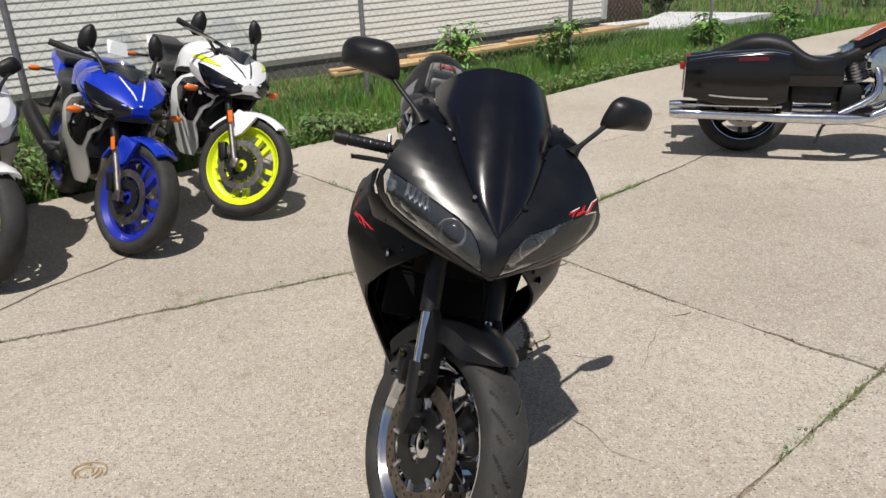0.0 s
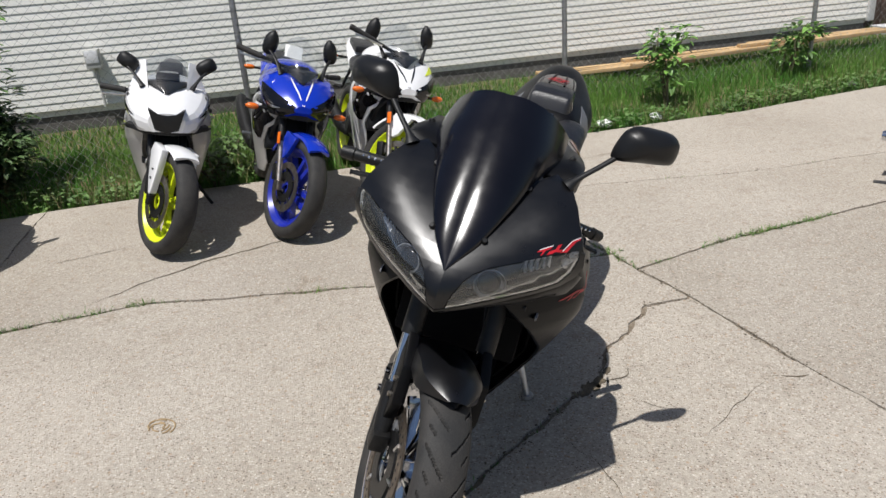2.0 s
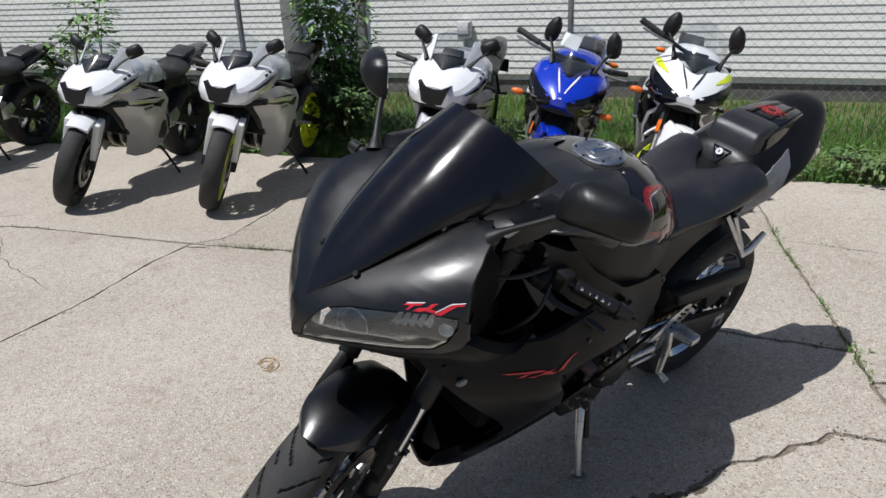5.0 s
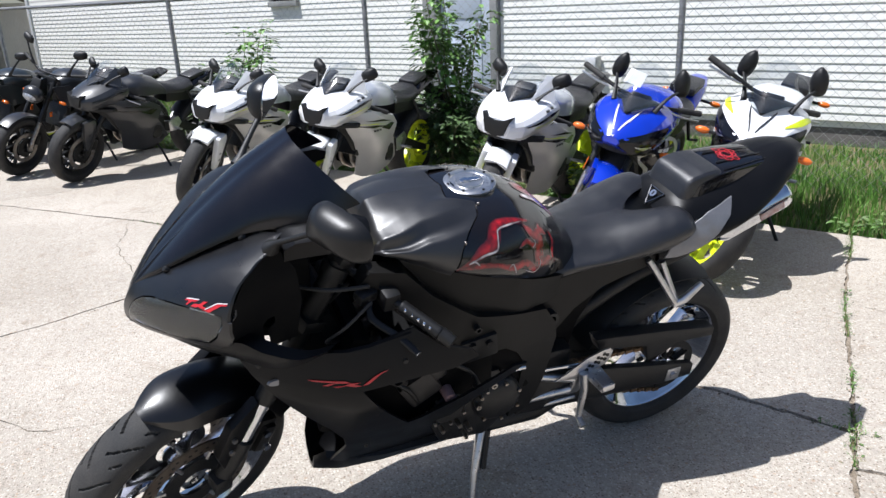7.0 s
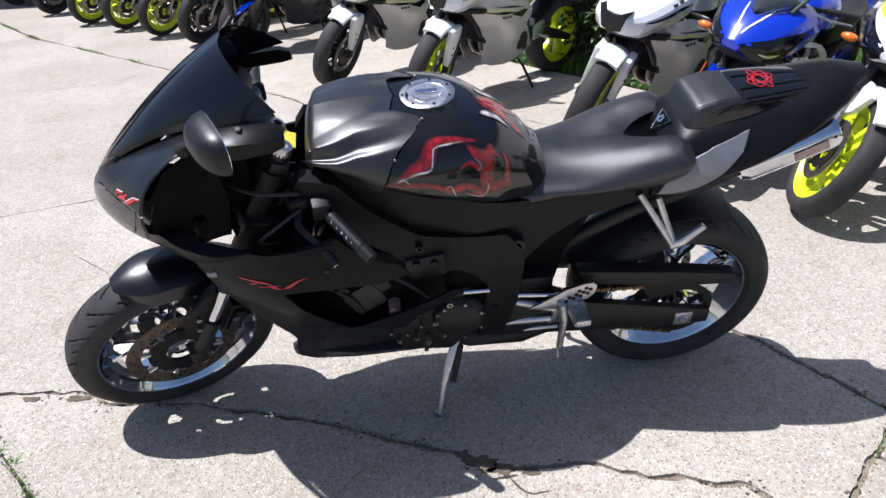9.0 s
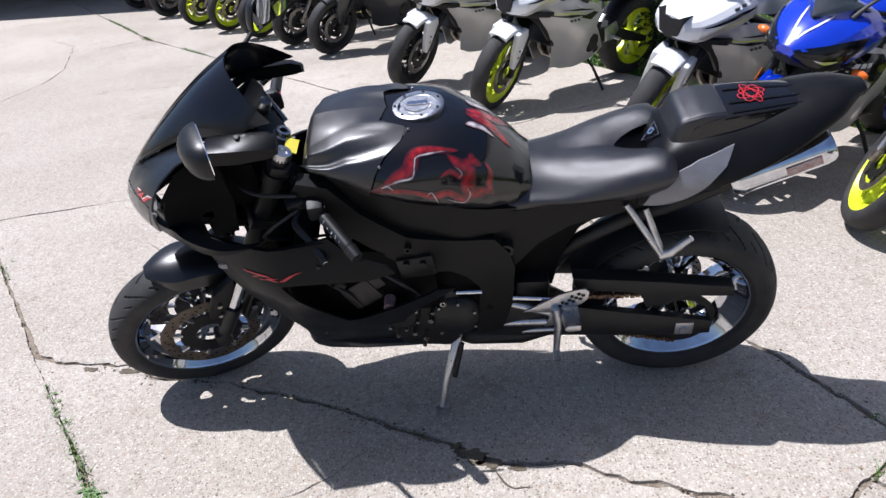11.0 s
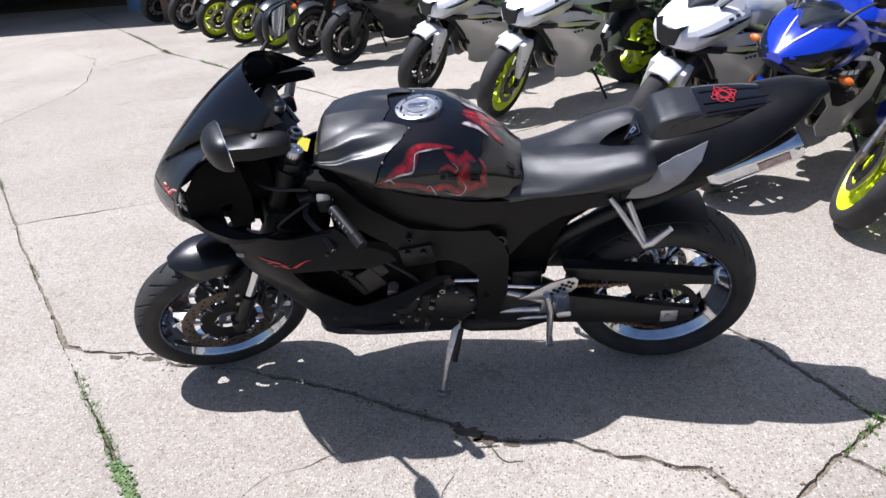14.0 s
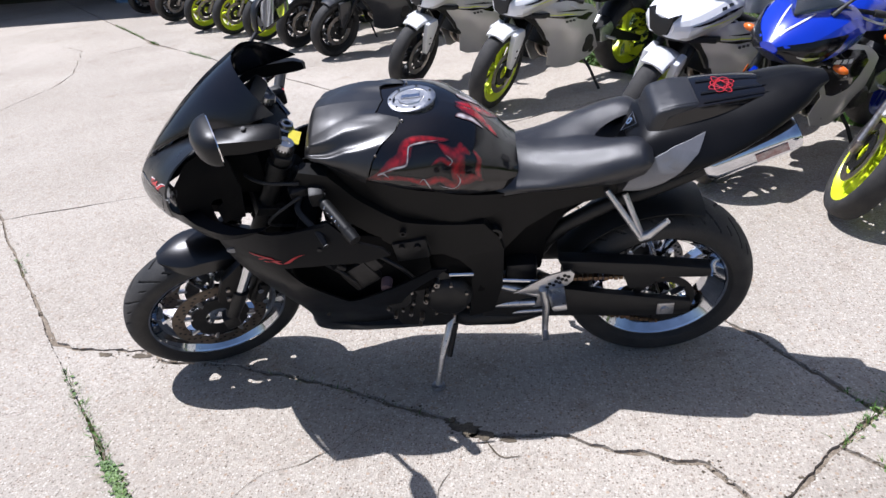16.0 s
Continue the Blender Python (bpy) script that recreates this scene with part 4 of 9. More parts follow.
# swingarm with its upper brace
bm = bmesh.new()
for s in (1, -1):
    y = 0.118 * s + 0.016 * s
    rows = [((0.60, 0.375), 0.078, 0.034), ((0.42, 0.352), 0.068, 0.034), ((0.22, 0.322), 0.052, 0.032), ((0.05, 0.298), 0.040, 0.030), ((-0.06, 0.288), 0.026, 0.026)]
    rings = []
    for (x, z), h, w in rows:
        rings.append([(x, y + dy * w / 2, z + dz * h) for dy, dz in ((-1, -0.8), (-0.7, -1), (0.7, -1), (1, -0.8), (1, 0.8), (0.7, 1), (-0.7, 1), (-1, 0.8))])
    grid_faces(bm, rings, closed=True, caps=True)
box(bm, (0.47, 0, 0.44), (0.10, 0.25, 0.11), 0.02)
part("swingarm", bm, BLACK_METAL, hero)
bm = bmesh.new()
for s in (1,):
    slab(bm, [(0.36, 0.522), (0.298, 0.515), (0.085, 0.488), (-0.104, 0.456), (-0.107, 0.420), (0.04, 0.428), (0.08, 0.395), (0.14, 0.385), (0.16, 0.445), (0.34, 0.478)], 0.10, 0.145, "y", 0.006)
part("chain_guard", bm, PLASTIC, hero)
bm = bmesh.new()
box(bm, (RAX.x - 0.008, 0.146, RAX.z - 0.012), (0.054, 0.012, 0.050), 0.004)
tube(bm, [(RAX.x - 0.006, 0.14, RAX.z - 0.012), (RAX.x - 0.006, 0.160, RAX.z - 0.012)], 0.014, 6)
part("axle_adjuster", bm, ALU, hero, "bare aluminium axle block")
# hugger over the rear tyre
bm = bmesh.new()
hug = [(0.328, -0.088), (0.342, -0.056), (0.346, 0.0), (0.342, 0.056), (0.328, 0.088), (0.322, 0.086), (0.338, 0.0), (0.322, -0.086)]
lathe(bm, hug, 20, RAX, 22, 108, closed=True)
part("hugger", bm, PLASTIC, hero)

# engine, radiator and under-parts behind the fairing; its shade is put into INNER's near-black
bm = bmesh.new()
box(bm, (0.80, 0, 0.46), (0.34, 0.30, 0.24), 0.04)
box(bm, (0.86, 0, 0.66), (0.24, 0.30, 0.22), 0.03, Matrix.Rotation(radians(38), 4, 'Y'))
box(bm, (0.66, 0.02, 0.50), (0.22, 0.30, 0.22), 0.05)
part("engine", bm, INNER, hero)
for x, z, r, mt, y in ((0.70, 0.44, 0.075, BLACK_METAL, 0.185), (0.855, 0.46, 0.062, BLACK_METAL, 0.18)):
    bm = bmesh.new()
    lathe(bm, [(0.0, 0.03), (r * 0.7, 0.028), (r * 0.92, 0.015), (r, 0.0), (r, -0.05)], 28, (x, y, z))
    part("engine_cover", bm, mt, hero)
for k in range(7):
    a = 2 * math.pi * k / 7
    for cx, cz, r in ((0.70, 0.44, 0.066), (0.855, 0.46, 0.054)):
        bm = bmesh.new()
        tube(bm, [(cx + r * math.cos(a), 0.195, cz + r * math.sin(a)), (cx + r * math.cos(a), 0.212, cz + r * math.sin(a))], 0.005, 6)
        part("cover_bolt", bm, STEEL, hero)
bm = bmesh.new()
tube(bm, [(0.872, 0.215, 0.550), (0.872, 0.252, 0.550)], [0.017, 0.015], 14)
part("engine_plug", bm, material("faded_pink_plug", (0.20, 0.125, 0.13), 0.5, second=(0.16, 0.10, 0.10), scale=40), hero, "faded pinkish frame plug")
# cylinder block, its hose stubs and the bolts of the side case
bm = bmesh.new()
box(bm, (0.945, 0.200, 0.580), (0.095, 0.06, 0.085), 0.012, Matrix.Rotation(radians(32), 4, 'Y'))
box(bm, (0.905, 0.195, 0.620), (0.05, 0.06, 0.05), 0.010, Matrix.Rotation(radians(32), 4, 'Y'))
part("cylinder_block", bm, SIDE_GREY, hero)
for a, b in (((0.989, 0.222, 0.614), (1.012, 0.235, 0.640)), ((0.935, 0.222, 0.640), (0.952, 0.235, 0.668))):
    bm = bmesh.new()
    tube(bm, [a, Vector(a).lerp(Vector(b), 0.75), b], [0.010, 0.010, 0.013], 12)
    part("hose_stub", bm, SIDE_GREY, hero)
bm = bmesh.new()
slab(bm, [(0.860, 0.520), (0.800, 0.545), (0.700, 0.545), (0.660, 0.48), (0.665, 0.36), (0.72, 0.30), (0.86, 0.315), (0.895, 0.39)], 0.150, 0.188, "y", 0.014)
part("side_case", bm, BLACK_METAL, hero)
for x, z, r in ((0.781, 0.526, 0.0065), (0.727, 0.517, 0.009), (0.767, 0.449, 0.0075), (0.819, 0.396, 0.0065), (0.787, 0.374, 0.0075), (0.868, 0.390, 0.006), (0.760, 0.480, 0.005), (0.795, 0.345, 0.006)):
    bm = bmesh.new()
    lathe(bm, [(r * 0.45, 0.003), (r * 0.55, 0.007), (r, 0.007), (r, -0.02)], 12, (x, 0.212, z))
    part("case_bolt", bm, STEEL, hero)
bm = bmesh.new()
tube(bm, [(0.690, 0.195, 0.540), (0.618, 0.180, 0.523)], 0.0075, 10)
part("link_rod", bm, CHROME, hero)
bm = bmesh.new()
box(bm, (1.13, 0, 0.60), (0.05, 0.36, 0.30), 0.012, Matrix.Rotation(radians(-18), 4, 'Y'))
rad = part("radiator", bm, INNER, hero)
bm = bmesh.new()
for k in range(16):
    box(bm, (1.158, 0, 0.47 + k * 0.017), (0.012, 0.33, 0.004), 0, None)
tagged(part("radiator_core", bm, INNER, rad), kind="stuff")
for y in (-0.12, -0.04, 0.04, 0.12):
    bm = bmesh.new()
    tube(bm, smooth_line([(0.98, y, 0.62), (1.07, y, 0.54), (1.06, y * 0.9, 0.42), (0.93, y * 0.6, 0.335), (0.74, y * 0.3, 0.32)], 12), 0.020, 10)
    part("exhaust_header", bm, STEEL, hero)
for y, z, x0 in ((0.215, 0.665, 0.80), (0.215, 0.655, 0.97)):
    bm = bmesh.new()
    tube(bm, smooth_line([(x0 + 0.1, y, z), (x0 + 0.02, y + 0.02, z - 0.05), (x0 - 0.02, y + 0.01, z - 0.12)], 8), 0.006, 8)
    part("hose", bm, BLACK_METAL, hero)
bm = bmesh.new()
box(bm, (0.785, 0.205, 0.665), (0.10, 0.03, 0.07), 0.008, Matrix.Rotation(radians(8), 4, 'Y'))
for dx in (-0.02, 0.025):
    tube(bm, [(0.785 + dx, 0.205, 0.685), (0.785 + dx, 0.232, 0.685)], 0.009, 8)
part("air_box_cover", bm, PLASTIC, hero)

# collector under the engine
bm = bmesh.new()
rows = []
for x, z, h, w in ((0.78, 0.250, 0.035, 0.09), (0.66, 0.240, 0.055, 0.125), (0.50, 0.236, 0.056, 0.125), (0.40, 0.245, 0.046, 0.10), (0.35, 0.262, 0.020, 0.05)):
    rows.append([(x, w * math.cos(a), z + h * math.sin(a)) for a in (2 * math.pi * k / 20 for k in range(20))])
grid_faces(bm, rows, closed=True, caps=True)
part("exhaust_collector", bm, BLACK_METAL, hero)
# frame spars
FRAME_BLACK = material("frame_grey_black", (0.0075, 0.0072, 0.0068), 0.42, second=(0.009, 0.0086, 0.0082), scale=14, fine=0.1, spec=0.16)
SPAR = [(1.065, 0.925), (0.985, 0.918), (0.916, 0.846), (0.799, 0.766), (0.655, 0.728), (0.575, 0.712), (0.535, 0.655), (0.521, 0.600), (0.531, 0.440), (0.565, 0.330), (0.640, 0.325), (0.626, 0.447), (0.620, 0.540), (0.655, 0.595), (0.697, 0.628), (0.747, 0.636), (0.842, 0.685), (0.962, 0.768), (1.05, 0.850), (1.09, 0.89)]
for s in (1, -1):
    bm = bmesh.new()
    panel(bm, SPAR, lambda x, z: 0.155 + 0.055 * math.exp(-((x - 0.80) / 0.22) ** 2) - 0.02 * max(0, (0.6 - z)) / 0.3, 0.05, "y", 0.04)
    bmesh.ops.scale(bm, vec=(1, s, 1), verts=bm.verts)
    part("frame_spar", bm, FRAME_BLACK, hero, "dark grey painted alloy frame spar")
for x, z, r, y in ((0.608, 0.437, 0.020, 0.150), (0.60, 0.54, 0.012, 0.155), (0.545, 0.66, 0.022, 0.155), (0.80, 0.735, 0.009, 0.215)):
    bm = bmesh.new()
    lathe(bm, [(r * 0.5, 0.004), (r * 0.6, 0.012), (r, 0.012), (r, -0.02)], 16, (x, y, z))
    part("frame_bolt", bm, STEEL if z < 0.45 else BLACK_METAL, hero)
# subframe rails under the seat
for s in (1, -1):
    bm = bmesh.new()
    panel(bm, [(0.66, 0.74), (0.60, 0.772), (0.50, 0.778), (0.42, 0.784), (0.30, 0.796), (0.17, 0.788), (0.16, 0.764), (0.24, 0.741), (0.371, 0.709), (0.455, 0.655), (0.515, 0.585), (0.56, 0.58)], lambda x, z: 0.125 + 0.06 * max(0, x - 0.3), 0.03, "y", 0.05)
    bmesh.ops.scale(bm, vec=(1, s, 1), verts=bm.verts)
    part("subframe_rail", bm, FRAME_BLACK, hero)
bm = bmesh.new()
coil = [(0.024 if k % 4 in (0, 3) else 0.038) for k in range(32)]
tube(bm, [Vector((0.50, 0.03, 0.66)).lerp(Vector((0.40, 0.02, 0.47)), k / 31) for k in range(32)], coil, 14)
part("shock_absorber", bm, BLACK_METAL, hero)
bm = bmesh.new()
box(bm, (0.40, 0, 0.725), (0.20, 0.12, 0.10), 0.03)
box(bm, (0.18, 0, 0.775), (0.34, 0.16, 0.06), 0.02, Matrix.Rotation(radians(14), 4, 'Y'))
part("battery_tray", bm, PLASTIC, hero)
bm = bmesh.new()
slab(bm, [(0.285, 0.745), (0.58, 0.735), (0.60, 0.46), (0.475, 0.40), (0.405, 0.43), (0.385, 0.55), (0.33, 0.66)], -0.075, 0.075, "y", 0.012)
part("inner_fender", bm, INNER, hero)

# tank: matte cover in front, gloss black with airbrushed flames behind
TANK = Hull([
    (0.470, [(0.0, 0.872), (0.040, 0.868), (0.085, 0.850), (0.105, 0.815), (0.105, 0.770)]),
    (0.520, [(0.0, 0.925), (0.050, 0.918), (0.105, 0.890), (0.132, 0.840), (0.128, 0.778)]),
    (0.590, [(0.0, 0.983), (0.065, 0.974), (0.138, 0.935), (0.172, 0.865), (0.160, 0.795)]),
    (0.680, [(0.0, 1.018), (0.085, 1.012), (0.162, 0.980), (0.205, 0.900), (0.190, 0.828)]),
    (0.780, [(0.0, 1.027), (0.095, 1.022), (0.172, 0.994), (0.218, 0.922), (0.205, 0.866)]),
    (0.880, [(0.0, 1.033), (0.092, 1.027), (0.166, 0.997), (0.208, 0.945), (0.200, 0.902)]),
    (0.970, [(0.0, 1.030), (0.076, 1.020), (0.140, 0.992), (0.178, 0.960), (0.172, 0.936)]),
    (1.030, [(0.0, 1.018), (0.062, 1.006), (0.116, 0.984), (0.150, 0.966), (0.146, 0.953)]),
    (1.046, [(0.0, 0.985), (0.058, 0.976), (0.104, 0.962), (0.128, 0.953), (0.126, 0.946)]),
])


def seam(v):
    """Where the satin cover ends: it curls round the filler cap, then sweeps forward down the side."""
    return float(np.interp(v, (0.0, 0.10, 0.19, 0.235, 0.36, 0.51, 0.64, 0.85, 1.0), (0.832, 0.840, 0.846, 0.779, 0.790, 0.830, 0.854, 0.872, 0.880)))


def cover_relief(x, v):
    """Two raised creases that fan out towards the steering head, and a rolled lip round the cap."""
    crease = float(np.interp(x, (0.78, 0.848, 0.926, 1.01, 1.046), (0.36, 0.438, 0.513, 0.69, 0.75)))
    grow = 0.0015 + 0.0105 * min(1.0, max(0.0, (x - 0.775) / 0.22))
    wave = float(np.interp(v - crease, (-0.30, -0.13, -0.02, 0.02, 0.08, 0.30), (0.0, 1.0, -0.55, -0.45, 0.75, 0.0)))
    lip = 0.006 * max(0.0, 1 - abs(v - 0.20) / 0.07) * max(0.0, 1 - abs(x - 0.82) / 0.09)
    return 0.0005 + grow * wave * min(1.0, (1.05 - x) / 0.03) + lip


bm = bmesh.new()
TANK.mesh(bm, 26, 48, lambda s, v: 0.47 + (seam(v) - 0.004 - 0.47) * s, v1=0.90)
part("fuel_tank", bm, GLOSS, hero, "gloss black tank with airbrushed red flames")
for side in (1, -1):
    bm = bmesh.new()
    panel(bm, [(1.000, 0.955), (0.90, 0.920), (0.80, 0.884), (0.68, 0.842), (0.59, 0.806), (0.535, 0.790), (0.49, 0.780), (0.50, 0.735), (0.557, 0.718), (0.655, 0.726), (0.80, 0.764), (0.916, 0.844), (0.985, 0.930)],
          lambda x, z: 0.186 - 0.35 * max(0.0, 0.66 - x) - 0.22 * max(0.0, x - 0.84), 0.02, "y", 0.04)
    bmesh.ops.scale(bm, vec=(1, side, 1), verts=bm.verts)
    part("tank_skirt", bm, FRAME_BLACK, hero)
bm = bmesh.new()
rings = []
for i in range(31):
    left = []
    for j in range(60, -1, -1):
        v = j / 60
        x = seam(v) + (1.046 - seam(v)) * i / 30
        left.append(TANK.at(x, v, 1, cover_relief(x, v)))
    left[-1].y = 0.0
    rings.append(left + [Vector((p.x, -p.y, p.z)) for p in reversed(left[:-1])])
grid_faces(bm, rings, closed=True, caps=True)
cover = part("tank_cover", bm, SATIN_BLACK, hero, "satin black sculpted tank cover", sharp=50)
def airbrush_material(name, red, dark):
    """Paint that fades from the middle of a stroke to the black round it, with broken edges."""
    m = material(name, red, 0.22, coat=0.6, spec=0.3)
    nt = m.node_tree
    b = nt.nodes["Principled BSDF"]
    at, tc, n = nt.nodes.new("ShaderNodeAttribute"), nt.nodes.new("ShaderNodeTexCoord"), nt.nodes.new("ShaderNodeTexNoise")
    at.attribute_name = "stroke"
    n.inputs["Scale"].default_value, n.inputs["Detail"].default_value = 55, 4
    nt.links.new(tc.outputs["Object"], n.inputs["Vector"])
    r = nt.nodes.new("ShaderNodeMapRange")
    r.inputs["From Min"].default_value, r.inputs["From Max"].default_value = 0.35, 0.65
    r.inputs["To Min"].default_value = 0.30
    nt.links.new(n.outputs[0], r.inputs["Value"])
    mu, mx = nt.nodes.new("ShaderNodeMath"), nt.nodes.new("ShaderNodeMix")
    mu.operation = 'MULTIPLY'
    mx.data_type = 'RGBA'
    nt.links.new(at.outputs["Fac"], mu.inputs[0])
    nt.links.new(r.outputs[0], mu.inputs[1])
    nt.links.new(mu.outputs[0], mx.inputs["Factor"])
    mx.inputs["A"].default_value, mx.inputs["B"].default_value = (*dark, 1), (*red, 1)
    nt.links.new(mx.outputs["Result"], b.inputs["Base Color"])
    return m


AIR_RED = airbrush_material("airbrushed_red_fade", (0.42, 0.010, 0.016), (0.006, 0.005, 0.006))
AIR_WHITE = airbrush_material("airbrushed_white_fade", (0.62, 0.58, 0.58), (0.05, 0.006, 0.008))


def stroke(hull, path, width, side, mat, lift=0.0012, n=30):
    """An airbrushed stroke on a hull, strongest along its middle."""
    bm = bmesh.new()
    layer = bm.verts.layers.float.new("stroke")
    rows = []
    for k in range(n + 1):
        t = k * (len(path) - 1) / n
        x, v = crom(path, t)
        w = float(np.interp(t, range(len(width)), width))
        x2, v2 = crom(path, min(t + 0.05, len(path) - 1))
        x1, v1 = crom(path, max(t - 0.05, 0))
        dx, dv = (x2 - x1), (v2 - v1) * 0.35
        q = math.hypot(dx, dv) or 1.0
        ox, ov = -dv / q * w / 2, dx / q * w / 2 / 0.35
        row = []
        for f, strong in ((-1, 0.0), (-0.4, 0.8), (0, 1.0), (0.4, 0.7), (1, 0.0)):
            p = bm.verts.new(hull.at(x + ox * f, min(0.99, v + ov * f), side, lift + 0.0006 * (1 - abs(f))))
            p[layer] = strong * min(1.0, 5 * k / n + 0.1, 5 * (n - k) / n + 0.1)
            row.append(p)
        rows.append(row)
    for a, b in zip(rows, rows[1:]):
        for c in range(4):
            bm.faces.new((a[c], a[c + 1], b[c + 1], b[c]))
    return part("painted_flame", bm, mat, hero)


for side in (1, -1):
    for path, w in (([(0.868, 0.838), (0.806, 0.655), (0.772, 0.590), (0.758, 0.490), (0.734, 0.450), (0.686, 0.455), (0.648, 0.440)], [0.006, 0.030, 0.040, 0.036, 0.024, 0.022, 0.004]),
                    ([(0.872, 0.850), (0.806, 0.763), (0.758, 0.755), (0.716, 0.780), (0.680, 0.742), (0.644, 0.800), (0.626, 0.690)], [0.010, 0.024, 0.018, 0.030, 0.022, 0.036, 0.020]),
                    ([(0.680, 0.480), (0.655, 0.530), (0.636, 0.550), (0.614, 0.505), (0.598, 0.530)], [0.004, 0.034, 0.044, 0.034, 0.004]),
                    ([(0.620, 0.440), (0.624, 0.560), (0.632, 0.660), (0.624, 0.740), (0.590, 0.720), (0.565, 0.760)], [0.012, 0.034, 0.040, 0.044, 0.030, 0.006]),
                    ([(0.700, 0.640), (0.672, 0.600), (0.650, 0.620), (0.636, 0.600)], [0.003, 0.016, 0.020, 0.004]),
                    ([(0.590, 0.480), (0.575, 0.560), (0.580, 0.660), (0.570, 0.760)], [0.006, 0.016, 0.020, 0.006]),
                    ([(0.632, 0.02), (0.604, 0.05), (0.572, 0.09), (0.545, 0.17), (0.520, 0.26)], [0.020, 0.056, 0.052, 0.034, 0.006])):
        stroke(TANK, path, w, side, AIR_RED)
    for path, w in (([(0.836, 0.738), (0.800, 0.675), (0.764, 0.640), (0.757, 0.562), (0.751, 0.508), (0.716, 0.482), (0.676, 0.460)], [0.003, 0.007, 0.006, 0.004, 0.006, 0.007, 0.002]),
                    ([(0.842, 0.760), (0.826, 0.725), (0.812, 0.760)], [0.002, 0.010, 0.002]),
                    ([(0.735, 0.790), (0.722, 0.745), (0.712, 0.800), (0.706, 0.850)], [0.001, 0.004, 0.006, 0.001]),
                    ([(0.690, 0.790), (0.668, 0.820), (0.644, 0.825), (0.628, 0.750), (0.636, 0.690)], [0.001, 0.004, 0.004, 0.004, 0.001]),
                    ([(0.660, 0.565), (0.645, 0.600), (0.655, 0.640)], [0.001, 0.003, 0.001]),
                    ([(0.632, 0.20), (0.616, 0.18), (0.590, 0.19), (0.560, 0.24)], [0.004, 0.026, 0.022, 0.003])):
        stroke(TANK, path, w, side, AIR_WHITE, 0.0022)
    for x, v in ((0.772, 0.26), (0.842, 0.585)):
        bm = bmesh.new()
        p = TANK.at(x, v, side, 0.002)
        bmesh.ops.create_uvsphere(bm, u_segments=8, v_segments=5, radius=0.004, matrix=Matrix.Translation(p))
        part("tank_screw", bm, STEEL, hero)
# filler cap with its ring of screws
cap_at = TANK.at(0.752, 0.0)
cap_m = Matrix.Translation((0.752, 0.0, cap_at.z - 0.001)) @ Matrix.Rotation(radians(3), 4, 'Y') @ Matrix.Rotation(radians(90), 4, 'X')
bm = bmesh.new()
lathe(bm, [(0.062, -0.010), (0.068, 0.000), (0.068, 0.006), (0.064, 0.009), (0.052, 0.009), (0.050, 0.006), (0.036, 0.006), (0.034, 0.010), (0.0, 0.010)], 40)
cap = part("filler_cap", moved(bm, cap_m), ALU, hero, "round brushed aluminium filler cap")
for k in range(7):
    bm = bmesh.new()
    a = 2 * math.pi * k / 7
    tube(bm, [(0.058 * math.cos(a), 0.008, 0.058 * math.sin(a)), (0.058 * math.cos(a), 0.0115, 0.058 * math.sin(a))], 0.0036, 7)
    part("cap_screw", moved(bm, cap_m), BLACK_METAL, cap)
bm = bmesh.new()
box(bm, (0, 0.0115, 0), (0.052, 0.005, 0.018), 0.002)
tube(bm, [(0.012, 0.011, 0.0), (0.012, 0.0155, 0.0)], 0.008, 10)
part("cap_latch", moved(bm, cap_m), CHROME, cap)

# rider seat
SEAT = Hull([
    (0.112, [(0.0, 0.850), (0.050, 0.886), (0.096, 0.902), (0.138, 0.888), (0.158, 0.864), (0.132, 0.828)]),
    (0.135, [(0.0, 0.852), (0.050, 0.893), (0.100, 0.911), (0.150, 0.899), (0.171, 0.866), (0.140, 0.818)]),
    (0.190, [(0.0, 0.860), (0.055, 0.892), (0.104, 0.906), (0.152, 0.890), (0.174, 0.852), (0.146, 0.806)]),
    (0.280, [(0.0, 0.872), (0.055, 0.884), (0.106, 0.884), (0.150, 0.862), (0.170, 0.830), (0.148, 0.800)]),
    (0.370, [(0.0, 0.868), (0.052, 0.870), (0.098, 0.859), (0.138, 0.832), (0.157, 0.812), (0.146, 0.793)]),
    (0.460, [(0.0, 0.872), (0.045, 0.867), (0.082, 0.848), (0.117, 0.818), (0.138, 0.801), (0.137, 0.785)]),
    (0.535, [(0.0, 0.880), (0.035, 0.875), (0.065, 0.852), (0.098, 0.815), (0.125, 0.792), (0.135, 0.775)]),
])
bm = bmesh.new()
SEAT.mesh(bm, 36, 30, lambda s, v: 0.535 - (0.535 - 0.112 - 0.135 * max(0, 1 - (v * 3.9) ** 2) - 0.03 * max(0, v - 0.7) / 0.3) * s)
part("rider_seat", bm, VINYL, hero, "black vinyl rider seat")

